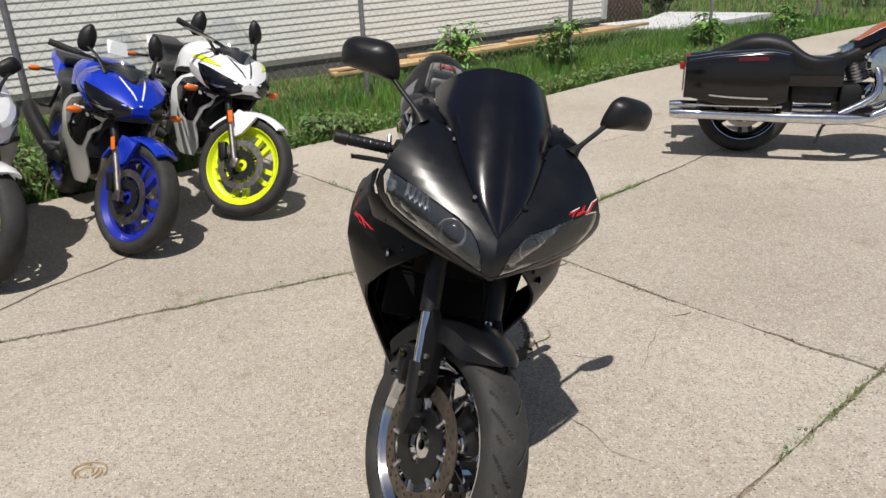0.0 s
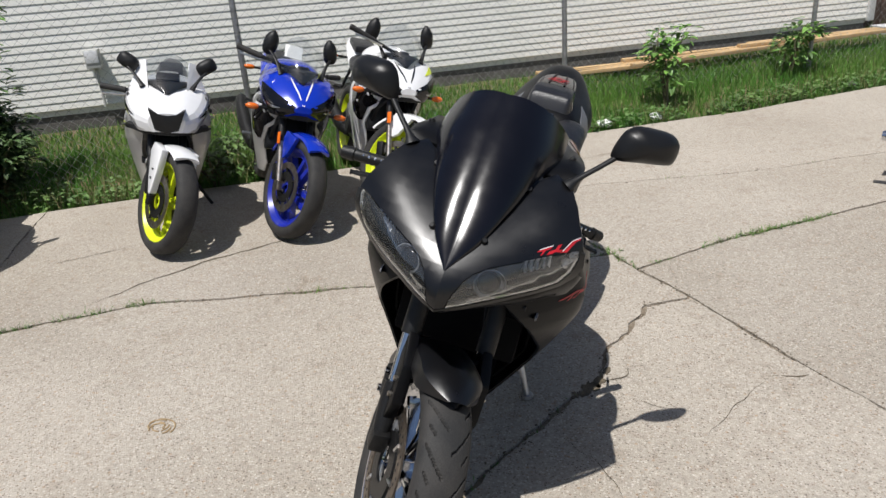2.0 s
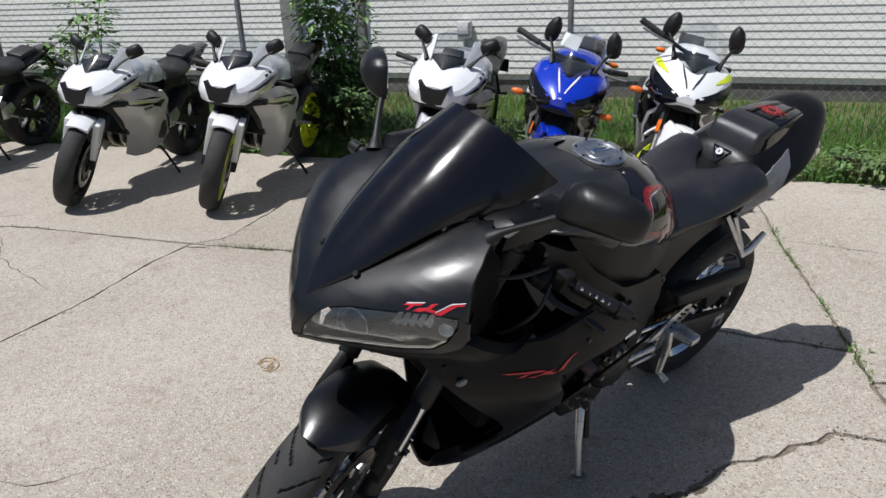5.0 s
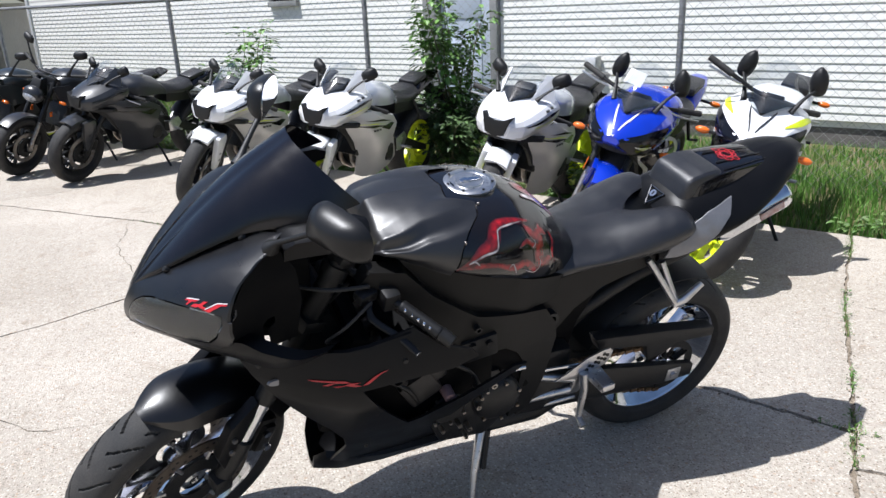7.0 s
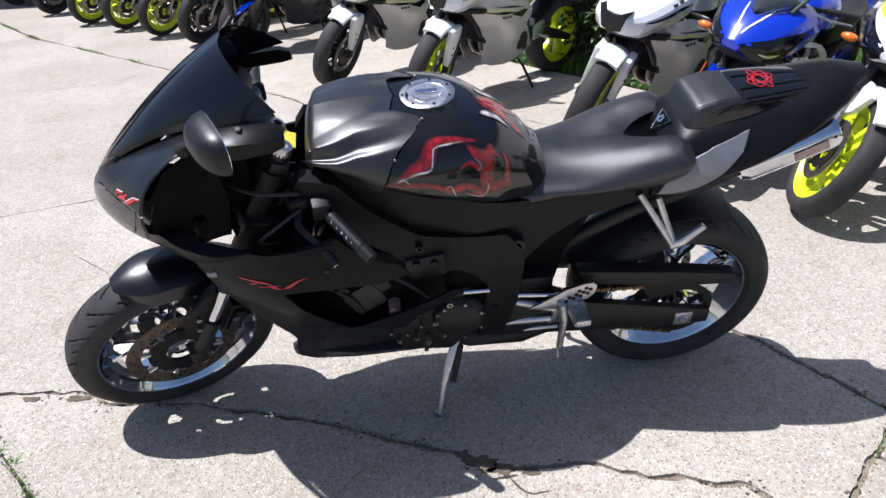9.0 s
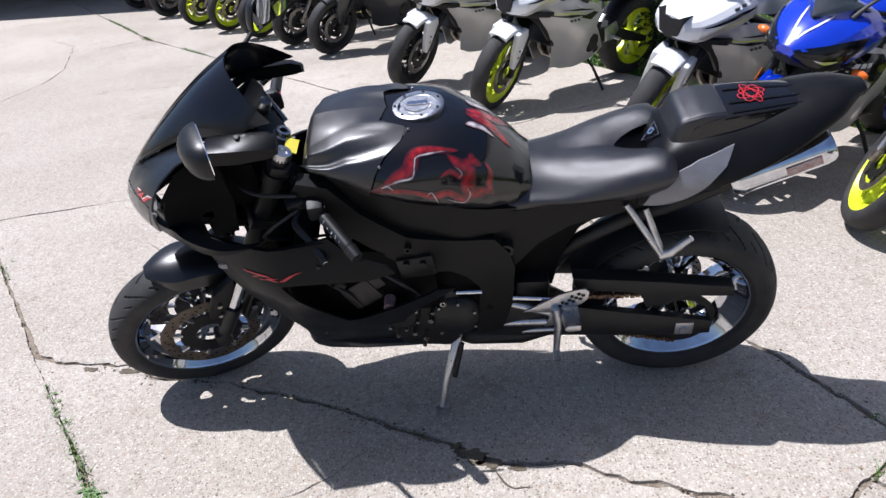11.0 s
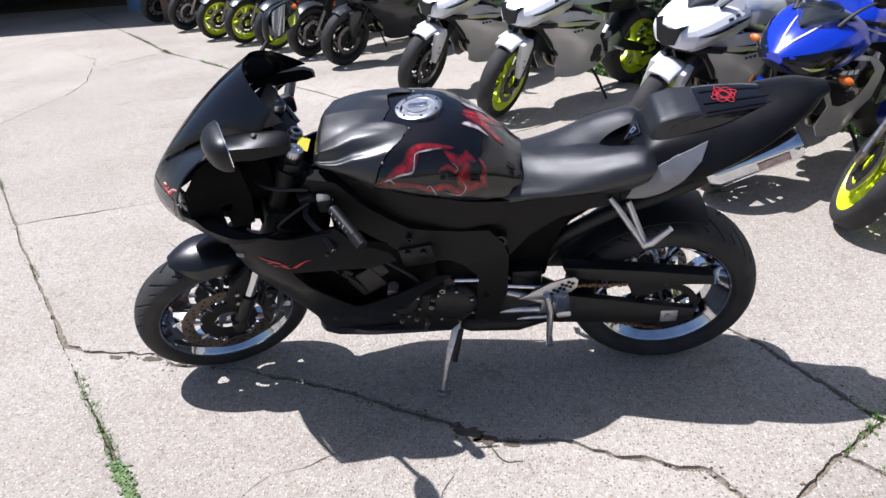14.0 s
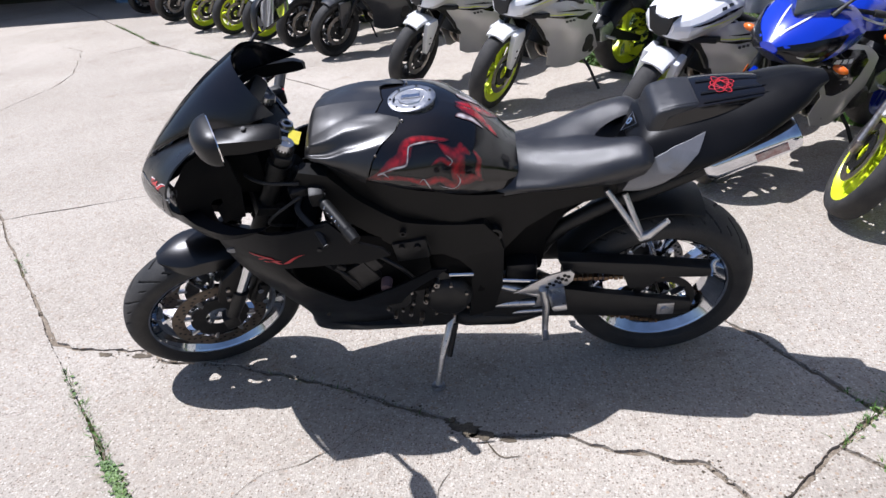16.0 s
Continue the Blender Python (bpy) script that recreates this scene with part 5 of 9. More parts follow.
# tail cowl
TAIL = Hull([
    (-0.345, [(0.0, 1.020), (0.016, 1.019), (0.030, 1.013), (0.030, 1.007), (0.016, 1.001)]),
    (-0.280, [(0.0, 1.023), (0.040, 1.019), (0.078, 1.002), (0.088, 0.974), (0.060, 0.962)]),
    (-0.180, [(0.0, 1.006), (0.060, 0.998), (0.112, 0.970), (0.139, 0.930), (0.100, 0.915)]),
    (-0.060, [(0.0, 0.980), (0.068, 0.971), (0.132, 0.933), (0.173, 0.884), (0.136, 0.862)]),
    (0.050, [(0.0, 0.955), (0.070, 0.948), (0.126, 0.914), (0.171, 0.842), (0.142, 0.805)]),
    (0.135, [(0.0, 0.918), (0.070, 0.914), (0.118, 0.890), (0.157, 0.806), (0.138, 0.772)]),
    (0.200, [(0.0, 0.830), (0.070, 0.828), (0.112, 0.815), (0.138, 0.783), (0.130, 0.762)]),
])
bm = bmesh.new()
TAIL.mesh(bm, 30, 20)
tail = part("tail_cowl", bm, MATTE, hero, "matte black tail fairing")
# silver fins beside the seat
def tail_side(x, z):
    best = min((abs(TAIL.at(x, 0.35 + 0.65 * k / 60).z - z), k) for k in range(61))[1]
    return TAIL.at(x, 0.35 + 0.65 * best / 60).y + 0.004


for side in (1, -1):
    bm = bmesh.new()
    panel(bm, [(0.188, 0.778), (0.160, 0.828), (0.118, 0.872), (0.06, 0.905), (-0.020, 0.937), (0.000, 0.898), (0.042, 0.853), (0.090, 0.810), (0.130, 0.782)], tail_side, 0.003, "y", 0.02)
    bmesh.ops.scale(bm, vec=(1, side, 1), verts=bm.verts)
    part("tail_fin", bm, SATIN_GREY, hero, "satin silver-grey fin")
# lock below the passenger pad, in a triangular bright-edged plate
lock_m = Matrix.Translation((0.152, 0.0, 0.898)) @ Matrix.Rotation(radians(48), 4, 'Y')
bm = bmesh.new()
tri = [(-0.022, 0.030), (-0.022, -0.030), (0.030, 0.0)]
for a, b in zip(tri, tri[1:] + tri[:1]):
    tube(bm, [(a[0], a[1], 0.004), (b[0], b[1], 0.004)], 0.0022, 8)
plate = part("lock_plate", moved(bm, lock_m), DULL_CHROME, hero, "bright triangular edge round the seat lock")
bm = bmesh.new()
tube(bm, [(-0.006, 0, -0.02), (-0.006, 0, 0.010)], 0.011, 16)
part("lock_barrel", moved(bm, lock_m), CHROME, plate)
bm = bmesh.new()
box(bm, (-0.006, 0, 0.0105), (0.010, 0.003, 0.002), 0)
part("key_slot", moved(bm, lock_m), BLACK_METAL, plate)
# passenger pad
PAD = Hull([
    (-0.014, [(0.0, 1.000), (0.055, 0.999), (0.066, 0.996), (0.072, 0.987), (0.081, 0.960), (0.084, 0.930)]),
    (-0.008, [(0.0, 1.010), (0.057, 1.009), (0.068, 1.006), (0.075, 0.997), (0.084, 0.963), (0.087, 0.925)]),
    (0.000, [(0.0, 1.013), (0.059, 1.012), (0.069, 1.009), (0.077, 1.000), (0.085, 0.961), (0.089, 0.920)]),
    (0.050, [(0.0, 1.010), (0.061, 1.009), (0.072, 1.006), (0.079, 0.997), (0.088, 0.955), (0.092, 0.910)]),
    (0.088, [(0.0, 1.000), (0.061, 0.999), (0.072, 0.996), (0.079, 0.987), (0.088, 0.945), (0.092, 0.900)]),
    (0.100, [(0.0, 0.993), (0.060, 0.992), (0.071, 0.989), (0.078, 0.980), (0.087, 0.942), (0.091, 0.900)]),
    (0.109, [(0.0, 0.978), (0.059, 0.977), (0.069, 0.974), (0.077, 0.965), (0.085, 0.931), (0.089, 0.895)]),
    (0.124, [(0.0, 0.935), (0.056, 0.934), (0.066, 0.931), (0.073, 0.922), (0.082, 0.905), (0.085, 0.885)]),
    (0.130, [(0.0, 0.910), (0.053, 0.909), (0.062, 0.906), (0.069, 0.897), (0.077, 0.890), (0.080, 0.880)]),
])
PAD.rows[:, :, 1] -= 0.015
bm = bmesh.new()
PAD.mesh(bm, 30, 20)
part("passenger_seat", bm, VINYL, hero, "small black passenger pad", sharp=26)
DECK = Hull([
    (-0.204, [(0.0, 1.006), (0.028, 1.005), (0.046, 1.000), (0.052, 0.996), (0.060, 0.980)]),
    (-0.192, [(0.0, 1.016), (0.034, 1.015), (0.054, 1.010), (0.060, 1.004), (0.070, 0.972)]),
    (-0.080, [(0.0, 1.013), (0.046, 1.012), (0.070, 1.007), (0.077, 1.000), (0.090, 0.945)]),
    (0.000, [(0.0, 1.006), (0.050, 1.005), (0.076, 0.999), (0.083, 0.991), (0.099, 0.925)]),
    (0.070, [(0.0, 0.985), (0.050, 0.984), (0.078, 0.978), (0.086, 0.968), (0.104, 0.905)]),
    (0.100, [(0.0, 0.950), (0.050, 0.948), (0.078, 0.940), (0.088, 0.930), (0.104, 0.890)]),
])
DECK.rows[:, :, 1] -= 0.012
bm = bmesh.new()
DECK.mesh(bm, 20, 20)
deck = part("seat_cover", bm, GLOSS, hero, "gloss black ribbed cover behind the pad", sharp=26)
for v in (0.16, 0.42):
    for side in (1, -1):
        bm = bmesh.new()
        ribbon(bm, DECK, [(-0.19, v), (-0.10, v), (-0.02, v)], [0.010, 0.014, 0.014], side, 0.003, 8)
        part("rib", bm, MATTE, deck)
# red emblem: crossing oval loops
bm = bmesh.new()
for k in range(4):
    a = math.pi * (0.0, 0.21, 0.55, 0.78)[k] + 0.3
    pts = []
    for j in range(33):
        b = 2 * math.pi * j / 32
        u, w = (0.036, 0.030, 0.034, 0.028)[k] * math.cos(b), (0.013, 0.016, 0.011, 0.015)[k] * math.sin(b)
        x, y = -0.080 + u * math.cos(a) - w * math.sin(a), u * math.sin(a) + w * math.cos(a)
        pts.append(DECK.at(x, min(0.7, abs(y) / 0.062 * 0.46), 1 if y >= 0 else -1, 0.0035))
    tube(bm, pts, 0.0013, 5, flat=0.5)
tagged(part("seat_emblem", bm, RED, hero, "red emblem of crossing loops", sharp=70), kind="stuff")
# twin underseat silencers
WORN_BADGE = material("worn_badge", (0.34, 0.20, 0.19), 0.5, metal=0.3, second=(0.42, 0.36, 0.34), scale=70, fine=0.2, fine_scale=300)
for s in (1, -1):
    bm = bmesh.new()
    a, b = Vector((-0.050, 0.067 * s, 0.782)), Vector((-0.280, 0.070 * s, 0.889))
    rings = []
    for t, r in ((0, 0.034), (0.06, 0.043), (0.1, 0.046), (0.9, 0.049), (0.96, 0.047), (1.0, 0.040)):
        p = a.lerp(b, t)
        d = (b - a).normalized()
        up = Vector((d.z, 0, -d.x)) * -1
        rings.append([p + up * r * 0.95 * math.sin(q) + Vector((0, 1, 0)) * r * 1.05 * math.cos(q) for q in (2 * math.pi * k / 28 for k in range(28))])
    grid_faces(bm, rings, closed=True, caps=True)
    sil = part("silencer", bm, CHROME, hero, "polished silencer under the tail")
    bm = bmesh.new()
    lathe(bm, [(0.020, 0.0), (0.030, 0.0), (0.030, -0.03), (0.024, -0.03)], 18, closed=True)
    d = (b - a).normalized()
    part("tail_pipe", moved(bm, Matrix.Translation(b + d * 0.003) @ d.to_track_quat('Y', 'Z').to_matrix().to_4x4()), BLACK_METAL, sil)
    bm = bmesh.new()
    tube(bm, smooth_line([a, (0.08, 0.062 * s, 0.716), (0.2, 0.05 * s, 0.66), (0.36, 0.04 * s, 0.55), (0.44, 0.0, 0.38)], 10), 0.024, 12)
    part("link_pipe", bm, BLACK_METAL, sil)
    bm = bmesh.new()
    p = a.lerp(b, 0.68) + Vector((0, 0.0515 * s, 0.002))
    box(bm, p, (0.085, 0.0025, 0.026), 0.001, Matrix.Rotation(math.atan2(0.17, 0.365), 4, 'Y'))
    part("badge", bm, WORN_BADGE, sil, "worn reddish-grey badge")
bm = bmesh.new()
slab(bm, [(-0.05, 0.845), (-0.23, 0.955), (-0.24, 0.945), (-0.12, 0.83), (-0.05, 0.80)], -0.05, 0.05, "y", 0.005)
part("undertail", bm, PLASTIC, hero)

# foot controls
for s in (1, -1):
    bm = bmesh.new()
    y = 0.158 * s
    for a, b, r in (((0.548, 0.428), (0.424, 0.402), 0.0125), ((0.564, 0.341), (0.430, 0.362), 0.0125), ((0.540, 0.300), (0.406, 0.325), 0.008)):
        tube(bm, [(a[0], y - 0.02 * s, a[1]), (b[0], y, b[1])], r, 10)
    slab(bm, [(0.44, 0.418), (0.40, 0.428), (0.385, 0.40), (0.40, 0.35), (0.44, 0.345), (0.425, 0.382)], y - 0.008, y + 0.008, "y", 0.003)
    part("rearset_bracket", bm, ALU, hero, "bare aluminium rearset arms")
    bm = bmesh.new()
    slab(bm, [(0.501, 0.424), (0.470, 0.439), (0.398, 0.488), (0.350, 0.504), (0.326, 0.507), (0.313, 0.494), (0.318, 0.465), (0.335, 0.446), (0.389, 0.430), (0.416, 0.414)], y + 0.010 * s, y + 0.016 * s, "y", 0.0015)
    heel = part("heel_plate", bm, ALU, hero, "silver heel plate with round holes")
    bm = bmesh.new()
    for i in range(4):
        for j in range(2 if i in (0, 3) else 3):
            cx, cz = 0.395 - 0.019 * i - 0.007 * j, 0.444 + 0.009 * i + 0.0145 * j - 0.002
            lathe(bm, [(0.0, y + 0.0172 * s), (0.0062, y + 0.0172 * s), (0.0062, y + 0.015 * s)], 10, (cx, 0, cz))
    tagged(part("plate_holes", bm, BLACK_METAL, heel), kind="stuff")
    bm = bmesh.new()
    tube(bm, [(0.385, y, 0.420), (0.375, y + 0.085 * s, 0.420)], [0.013, 0.012], 10)
    box(bm, (0.363, y + 0.050 * s, 0.426), (0.042, 0.085, 0.024), 0.006, Matrix.Rotation(radians(8), 4, 'Y'))
    part("foot_peg", bm, ALU, hero)
    bm = bmesh.new()
    tube(bm, [(0.408, y + 0.022 * s, 0.440), (0.400, y + 0.030 * s, 0.380), (0.404, y + 0.036 * s, 0.275), (0.404, y + 0.070 * s, 0.262)], [0.014, 0.012, 0.010, 0.012], 10)
    part("foot_lever", bm, ALU, hero)
    bm = bmesh.new()
    for a, b in (((0.228, 0.772), (0.132, 0.632)), ((0.177, 0.755), (0.126, 0.628))):
        tube(bm, [(a[0], 0.130 * s, a[1]), (b[0], 0.178 * s, b[1])], 0.0095, 10)
    tube(bm, [(0.130, 0.172 * s, 0.625), (0.108, 0.184 * s, 0.645), (0.064, 0.190 * s, 0.698)], [0.014, 0.013, 0.009], 10)
    part("passenger_peg", bm, ALU, hero, "bare aluminium passenger peg and hanger")
bm = bmesh.new()
tube(bm, [(0.40, 0.155, 0.45), (0.62, 0.15, 0.47)], 0.006, 8)
part("shift_rod", bm, CHROME, hero)
# side stand
foot = HERO.inverted() @ Vector((-0.013, 1.963, 0.012))
bm = bmesh.new()
pts = [Vector((0.70, 0.10, 0.30)), Vector((0.705, 0.14, 0.27)), Vector((0.70, 0.14, 0.27)).lerp(foot, 0.55) + Vector((0.008, 0.0, 0)), foot]
tube(bm, pts, [0.016, 0.015, 0.012, 0.011], 10)
stand = part("side_stand", bm, ALU, hero, "worn metal side stand, folded out")
bm = bmesh.new()
tube(bm, [pts[1] + Vector((-0.015, 0.012, 0)), pts[1].lerp(foot, 0.5) + Vector((-0.016, 0.010, 0))], 0.009, 8)
part("spring", bm, BLACK_METAL, stand)
bm = bmesh.new()
lathe(bm, [(0.0, 0.008), (0.022, 0.006), (0.024, -0.004), (0.0, -0.006)], 14)
part("foot", moved(bm, Matrix.Translation(foot) @ Matrix.Rotation(radians(13), 4, 'X') @ Matrix.Rotation(radians(90), 4, 'X')), ALU, stand)


# ---- front: fork, bars, fender ----
def steered(name, bm, mat, label="", parent=None, sharp=38):
    return part(name, moved(bm, TURN), mat, parent or hero, label, sharp=sharp)


def fork_point(s, along, ahead=0.0, out=0.0):
    """A place on a fork leg: metres down from the top of the leg."""
    p = Vector((HEAD.x, 0.105 * s, HEAD.z)) + AXIS * along
    return p + Vector((math.cos(RAKE), 0, math.sin(RAKE))) * (0.034 + ahead) + Vector((0, out * s, 0))


for s in (1, -1):
    bm = bmesh.new()
    tube(bm, [fork_point(s, -0.02), fork_point(s, 0.455)], 0.026, 18)
    steered("fork_tube", bm, BLACK_METAL)
    bm = bmesh.new()
    tube(bm, [fork_point(s, 0.44), fork_point(s, 0.60)], 0.0205, 18)
    steered("fork_slider", bm, CHROME)
    bm = bmesh.new()
    tube(bm, [fork_point(s, 0.585), fork_point(s, 0.64), fork_point(s, 0.735)], [0.028, 0.028, 0.022], 14)
    box(bm, fork_point(s, 0.735), (0.05, 0.05, 0.06), 0.012)
    steered("fork_foot", bm, BLACK_METAL)
    bm = bmesh.new()
    lathe(bm, [(0.0, 0.006), (0.010, 0.006), (0.012, 0.010), (0.023, 0.010), (0.026, 0.0), (0.026, -0.01)], 20)
    q = (-AXIS).to_track_quat('Y', 'Z').to_matrix().to_4x4()
    capo = steered("fork_cap", moved(bm, Matrix.Translation(fork_point(s, -0.024)) @ q), ALU, "silver fork cap")
    bm = bmesh.new()
    slab(bm, [(1.383, 0.60), (1.458, 0.545), (1.498, 0.45), (1.483, 0.39), (1.428, 0.40), (1.398, 0.47)], 0.088 * s, 0.118 * s, "y", 0.006)
    steered("fork_guard", bm, MATTE)
    for x, z in ((1.453, 0.50), (1.463, 0.455)):
        bm = bmesh.new()
        tube(bm, [(x, 0.110 * s, z), (x, 0.126 * s, z)], 0.007, 8)
        steered("guard_bolt", bm, STEEL)
    bm = bmesh.new()
    cal = fork_point(s, 0.60, -0.075, -0.028)
    box(bm, cal, (0.055, 0.055, 0.115), 0.014, Matrix.Rotation(-RAKE, 4, 'Y'))
    box(bm, cal + Vector((0, 0.018 * s, 0.0)), (0.040, 0.05, 0.090), 0.012, Matrix.Rotation(-RAKE, 4, 'Y'))
    caliper = steered("brake_caliper", bm, BLACK_METAL)
    for dz in (-0.03, 0.03):
        bm = bmesh.new()
        tube(bm, [cal + Vector((0, 0.04 * s, dz)), cal + Vector((0, 0.05 * s, dz))], 0.010, 10)
        steered("caliper_pin", bm, CHROME, parent=caliper)
    bm = bmesh.new()
    tube(bm, smooth_line([cal + Vector((0, 0.0, 0.06)), cal + Vector((-0.02, 0.02 * s, 0.16)), (1.20, 0.08 * s, 0.75), (1.14, 0.12 * s, 0.88)], 10), 0.005, 7)
    steered("brake_hose", bm, RUBBER)
    # clip-on bar, grip, lever, switch
    root_p, tip = Vector((1.135, 0.115 * s, 0.918)), Vector((1.060, 0.366 * s, 0.876))
    d = (tip - root_p).normalized()
    bm = bmesh.new()
    tube(bm, [root_p, tip], 0.011, 12)
    tube(bm, [fork_point(s, 0.035), fork_point(s, 0.072)], 0.034, 16)
    steered("clip_on", bm, BLACK_METAL)
    bm = bmesh.new()
    g0, g1 = root_p.lerp(tip, 0.56), root_p.lerp(tip, 0.975)
    ring = [(g0.lerp(g1, k / 16), 0.0155 + 0.0014 * (k % 2)) for k in range(17)]
    tube(bm, [p for p, _ in ring], [r for _, r in ring], 14)
    grip = steered("grip", bm, PLASTIC, "black ribbed rubber grip")
    bm = bmesh.new()
    for k in range(5):
        p = g0.lerp(g1, 0.18 + 0.16 * k)
        bmesh.ops.create_uvsphere(bm, u_segments=8, v_segments=6, radius=0.009, matrix=Matrix.Translation(p + Vector((0.009, 0, 0.005))) @ Matrix.Diagonal((0.7, 1.0, 0.9, 1)))
    tagged(steered("grip_inlay", bm, CHROME, "chrome dots on the grip", grip), kind="stuff")
    bm = bmesh.new()
    tube(bm, [tip - d * 0.004, tip + d * 0.030], [0.019, 0.016], 14)
    steered("bar_end", bm, BLACK_METAL)
    bm = bmesh.new()
    sw = root_p.lerp(tip, 0.42)
    box(bm, sw, (0.042, 0.05, 0.052), 0.010, Matrix.Rotation(radians(-12 * s), 4, 'Z'))
    switch = steered("switch_box", bm, PLASTIC)
    for j in range(3):
        bm = bmesh.new()
        box(bm, sw + Vector((-0.022, 0.0, -0.016 + 0.015 * j)), (0.006, 0.014, 0.008), 0.002)
        steered("switch_button", bm, WHITE_LINE if s > 0 and j == 1 else RED_LENS if s < 0 and j == 2 else BLACK_METAL, parent=switch)
    bm = bmesh.new()
    lv = [root_p.lerp(tip, 0.34) + Vector((0.035, 0, -0.008)), root_p.lerp(tip, 0.5) + Vector((0.068, 0, -0.014)), root_p.lerp(tip, 0.8) + Vector((0.062, 0, -0.020)), root_p.lerp(tip, 1.0) + Vector((0.068, 0, -0.022))]
    tube(bm, smooth_line(lv, 14), [0.009] * 13 + [0.007, 0.010], 8, flat=0.6)
    steered("lever", bm, BLACK_METAL)
    bm = bmesh.new()
    box(bm, root_p.lerp(tip, 0.30) + Vector((0.035, 0, 0.0)), (0.05, 0.035, 0.03), 0.008)
    if s < 0:
        rp = root_p.lerp(tip, 0.24) + Vector((0.045, 0.01, 0.055))
        tube(bm, [rp - Vector((0, 0, 0.03)), rp + Vector((0, 0, 0.02))], 0.028, 18)
    perch = steered("lever_perch", bm, BLACK_METAL)
    if s < 0:
        bm = bmesh.new()
        lathe(bm, [(0.0, 0.006), (0.026, 0.006), (0.030, 0.0), (0.030, -0.008)], 22)
        steered("reservoir_lid", moved(bm, Matrix.Translation(rp + Vector((0, 0, 0.021))) @ Matrix.Rotation(radians(90), 4, 'X')), ALU, "grey reservoir lid", perch)
# front brake reservoir on a stalk above the right bar
bm = bmesh.new()
tube(bm, smooth_line([(1.150, -0.150, 0.915), (1.185, -0.175, 0.960), (1.215, -0.195, 0.995)], 6), 0.010, 10)
stalk = part("reservoir_stalk", bm, DULL_CHROME, hero)
bm = bmesh.new()
lathe(bm, [(0.0, -0.024), (0.020, -0.024), (0.024, -0.020), (0.024, 0.012), (0.027, 0.014), (0.027, 0.022), (0.022, 0.026), (0.0, 0.027)], 22)
part("brake_reservoir", moved(bm, Matrix.Translation((1.228, -0.200, 1.022)) @ Matrix.Rotation(radians(80), 4, 'X')), CHROME, hero, "chrome front brake reservoir")
bm = bmesh.new()
tube(bm, [(1.226, -0.205, 1.000), (1.192, -0.220, 1.018), (1.168, -0.228, 1.032)], [0.013, 0.012, 0.015], 10)
part("lever_pivot", bm, DULL_CHROME, hero)
# clutch cable from the left lever down to the engine
bm = bmesh.new()
tube(bm, smooth_line([(1.150, 0.215, 0.905), (1.225, 0.225, 0.880), (1.250, 0.190, 0.810), (1.190, 0.160, 0.740), (1.080, 0.150, 0.690)], 20), 0.0042, 8)
steered("clutch_cable", bm, RUBBER)
bm = bmesh.new()
tube(bm, smooth_line([(1.140, 0.190, 0.930), (1.230, 0.150, 0.935), (1.270, 0.06, 0.900), (1.230, 0.02, 0.840)], 16), 0.005, 8)
steered("switch_wiring", bm, RUBBER)
# yokes and stem nut
bm = bmesh.new()
up_m = Matrix.Translation(HEAD + AXIS * 0.012) @ Matrix.Rotation(-RAKE, 4, 'Y')
slab(bm, [(0.062, 0.135), (0.062, -0.135), (0.02, -0.142), (-0.02, -0.06), (-0.028, 0.0), (-0.02, 0.06), (0.02, 0.142)], -0.012, 0.012, "z", 0.004)
moved(bm, up_m)
steered("top_yoke", bm, BLACK_METAL)
bm = bmesh.new()
slab(bm, [(0.070, 0.14), (0.070, -0.14), (0.0, -0.14), (-0.03, 0.0), (0.0, 0.14)], -0.016, 0.016, "z", 0.004)
moved(bm, Matrix.Translation(HEAD + AXIS * 0.20) @ Matrix.Rotation(-RAKE, 4, 'Y'))
steered("lower_yoke", bm, BLACK_METAL)
bm = bmesh.new()
lathe(bm, [(0.010, 0.018), (0.013, 0.020), (0.019, 0.018), (0.021, 0.006), (0.025, 0.004), (0.025, -0.004)], 18)
steered("stem_nut", moved(bm, Matrix.Translation(HEAD) @ (-AXIS).to_track_quat('Y', 'Z').to_matrix().to_4x4()), ALU, "silver steering stem nut")
bm = bmesh.new()
slab(bm, [(0.000, 0.028), (-0.034, 0.036), (-0.010, 0.092), (0.020, 0.082)], 0.026, 0.029, "z")
box(bm, (-0.016, 0.022, 0.024), (0.006, 0.05, 0.002), 0)
moved(bm, up_m)
steered("key_tag", bm, YELLOW_TAG, "yellow paper key tag")
# front fender
bm = bmesh.new()
fprof = [(0.268, -0.084), (0.312, -0.078), (0.334, -0.052), (0.340, 0.0), (0.334, 0.052), (0.312, 0.078), (0.268, 0.084), (0.268, 0.079), (0.328, 0.050), (0.334, 0.0), (0.328, -0.050), (0.268, -0.079)]
rings = []
for k in range(33):
    a = radians(74 + 84 * k / 32)
    t = k / 32
    tip = max(0, (0.22 - t) / 0.22) ** 2
    narrow = 1 - 0.72 * tip
    rings.append([(FAX.x + (r + (0.331 - r) * 0.9 * tip) * math.cos(a), FAX.y + y * narrow, FAX.z + (r + (0.331 - r) * 0.9 * tip) * math.sin(a)) for r, y in fprof])
grid_faces(bm, rings, closed=True, caps=True)
steered("front_fender", bm, SATIN_NOSE, "satin black front fender")


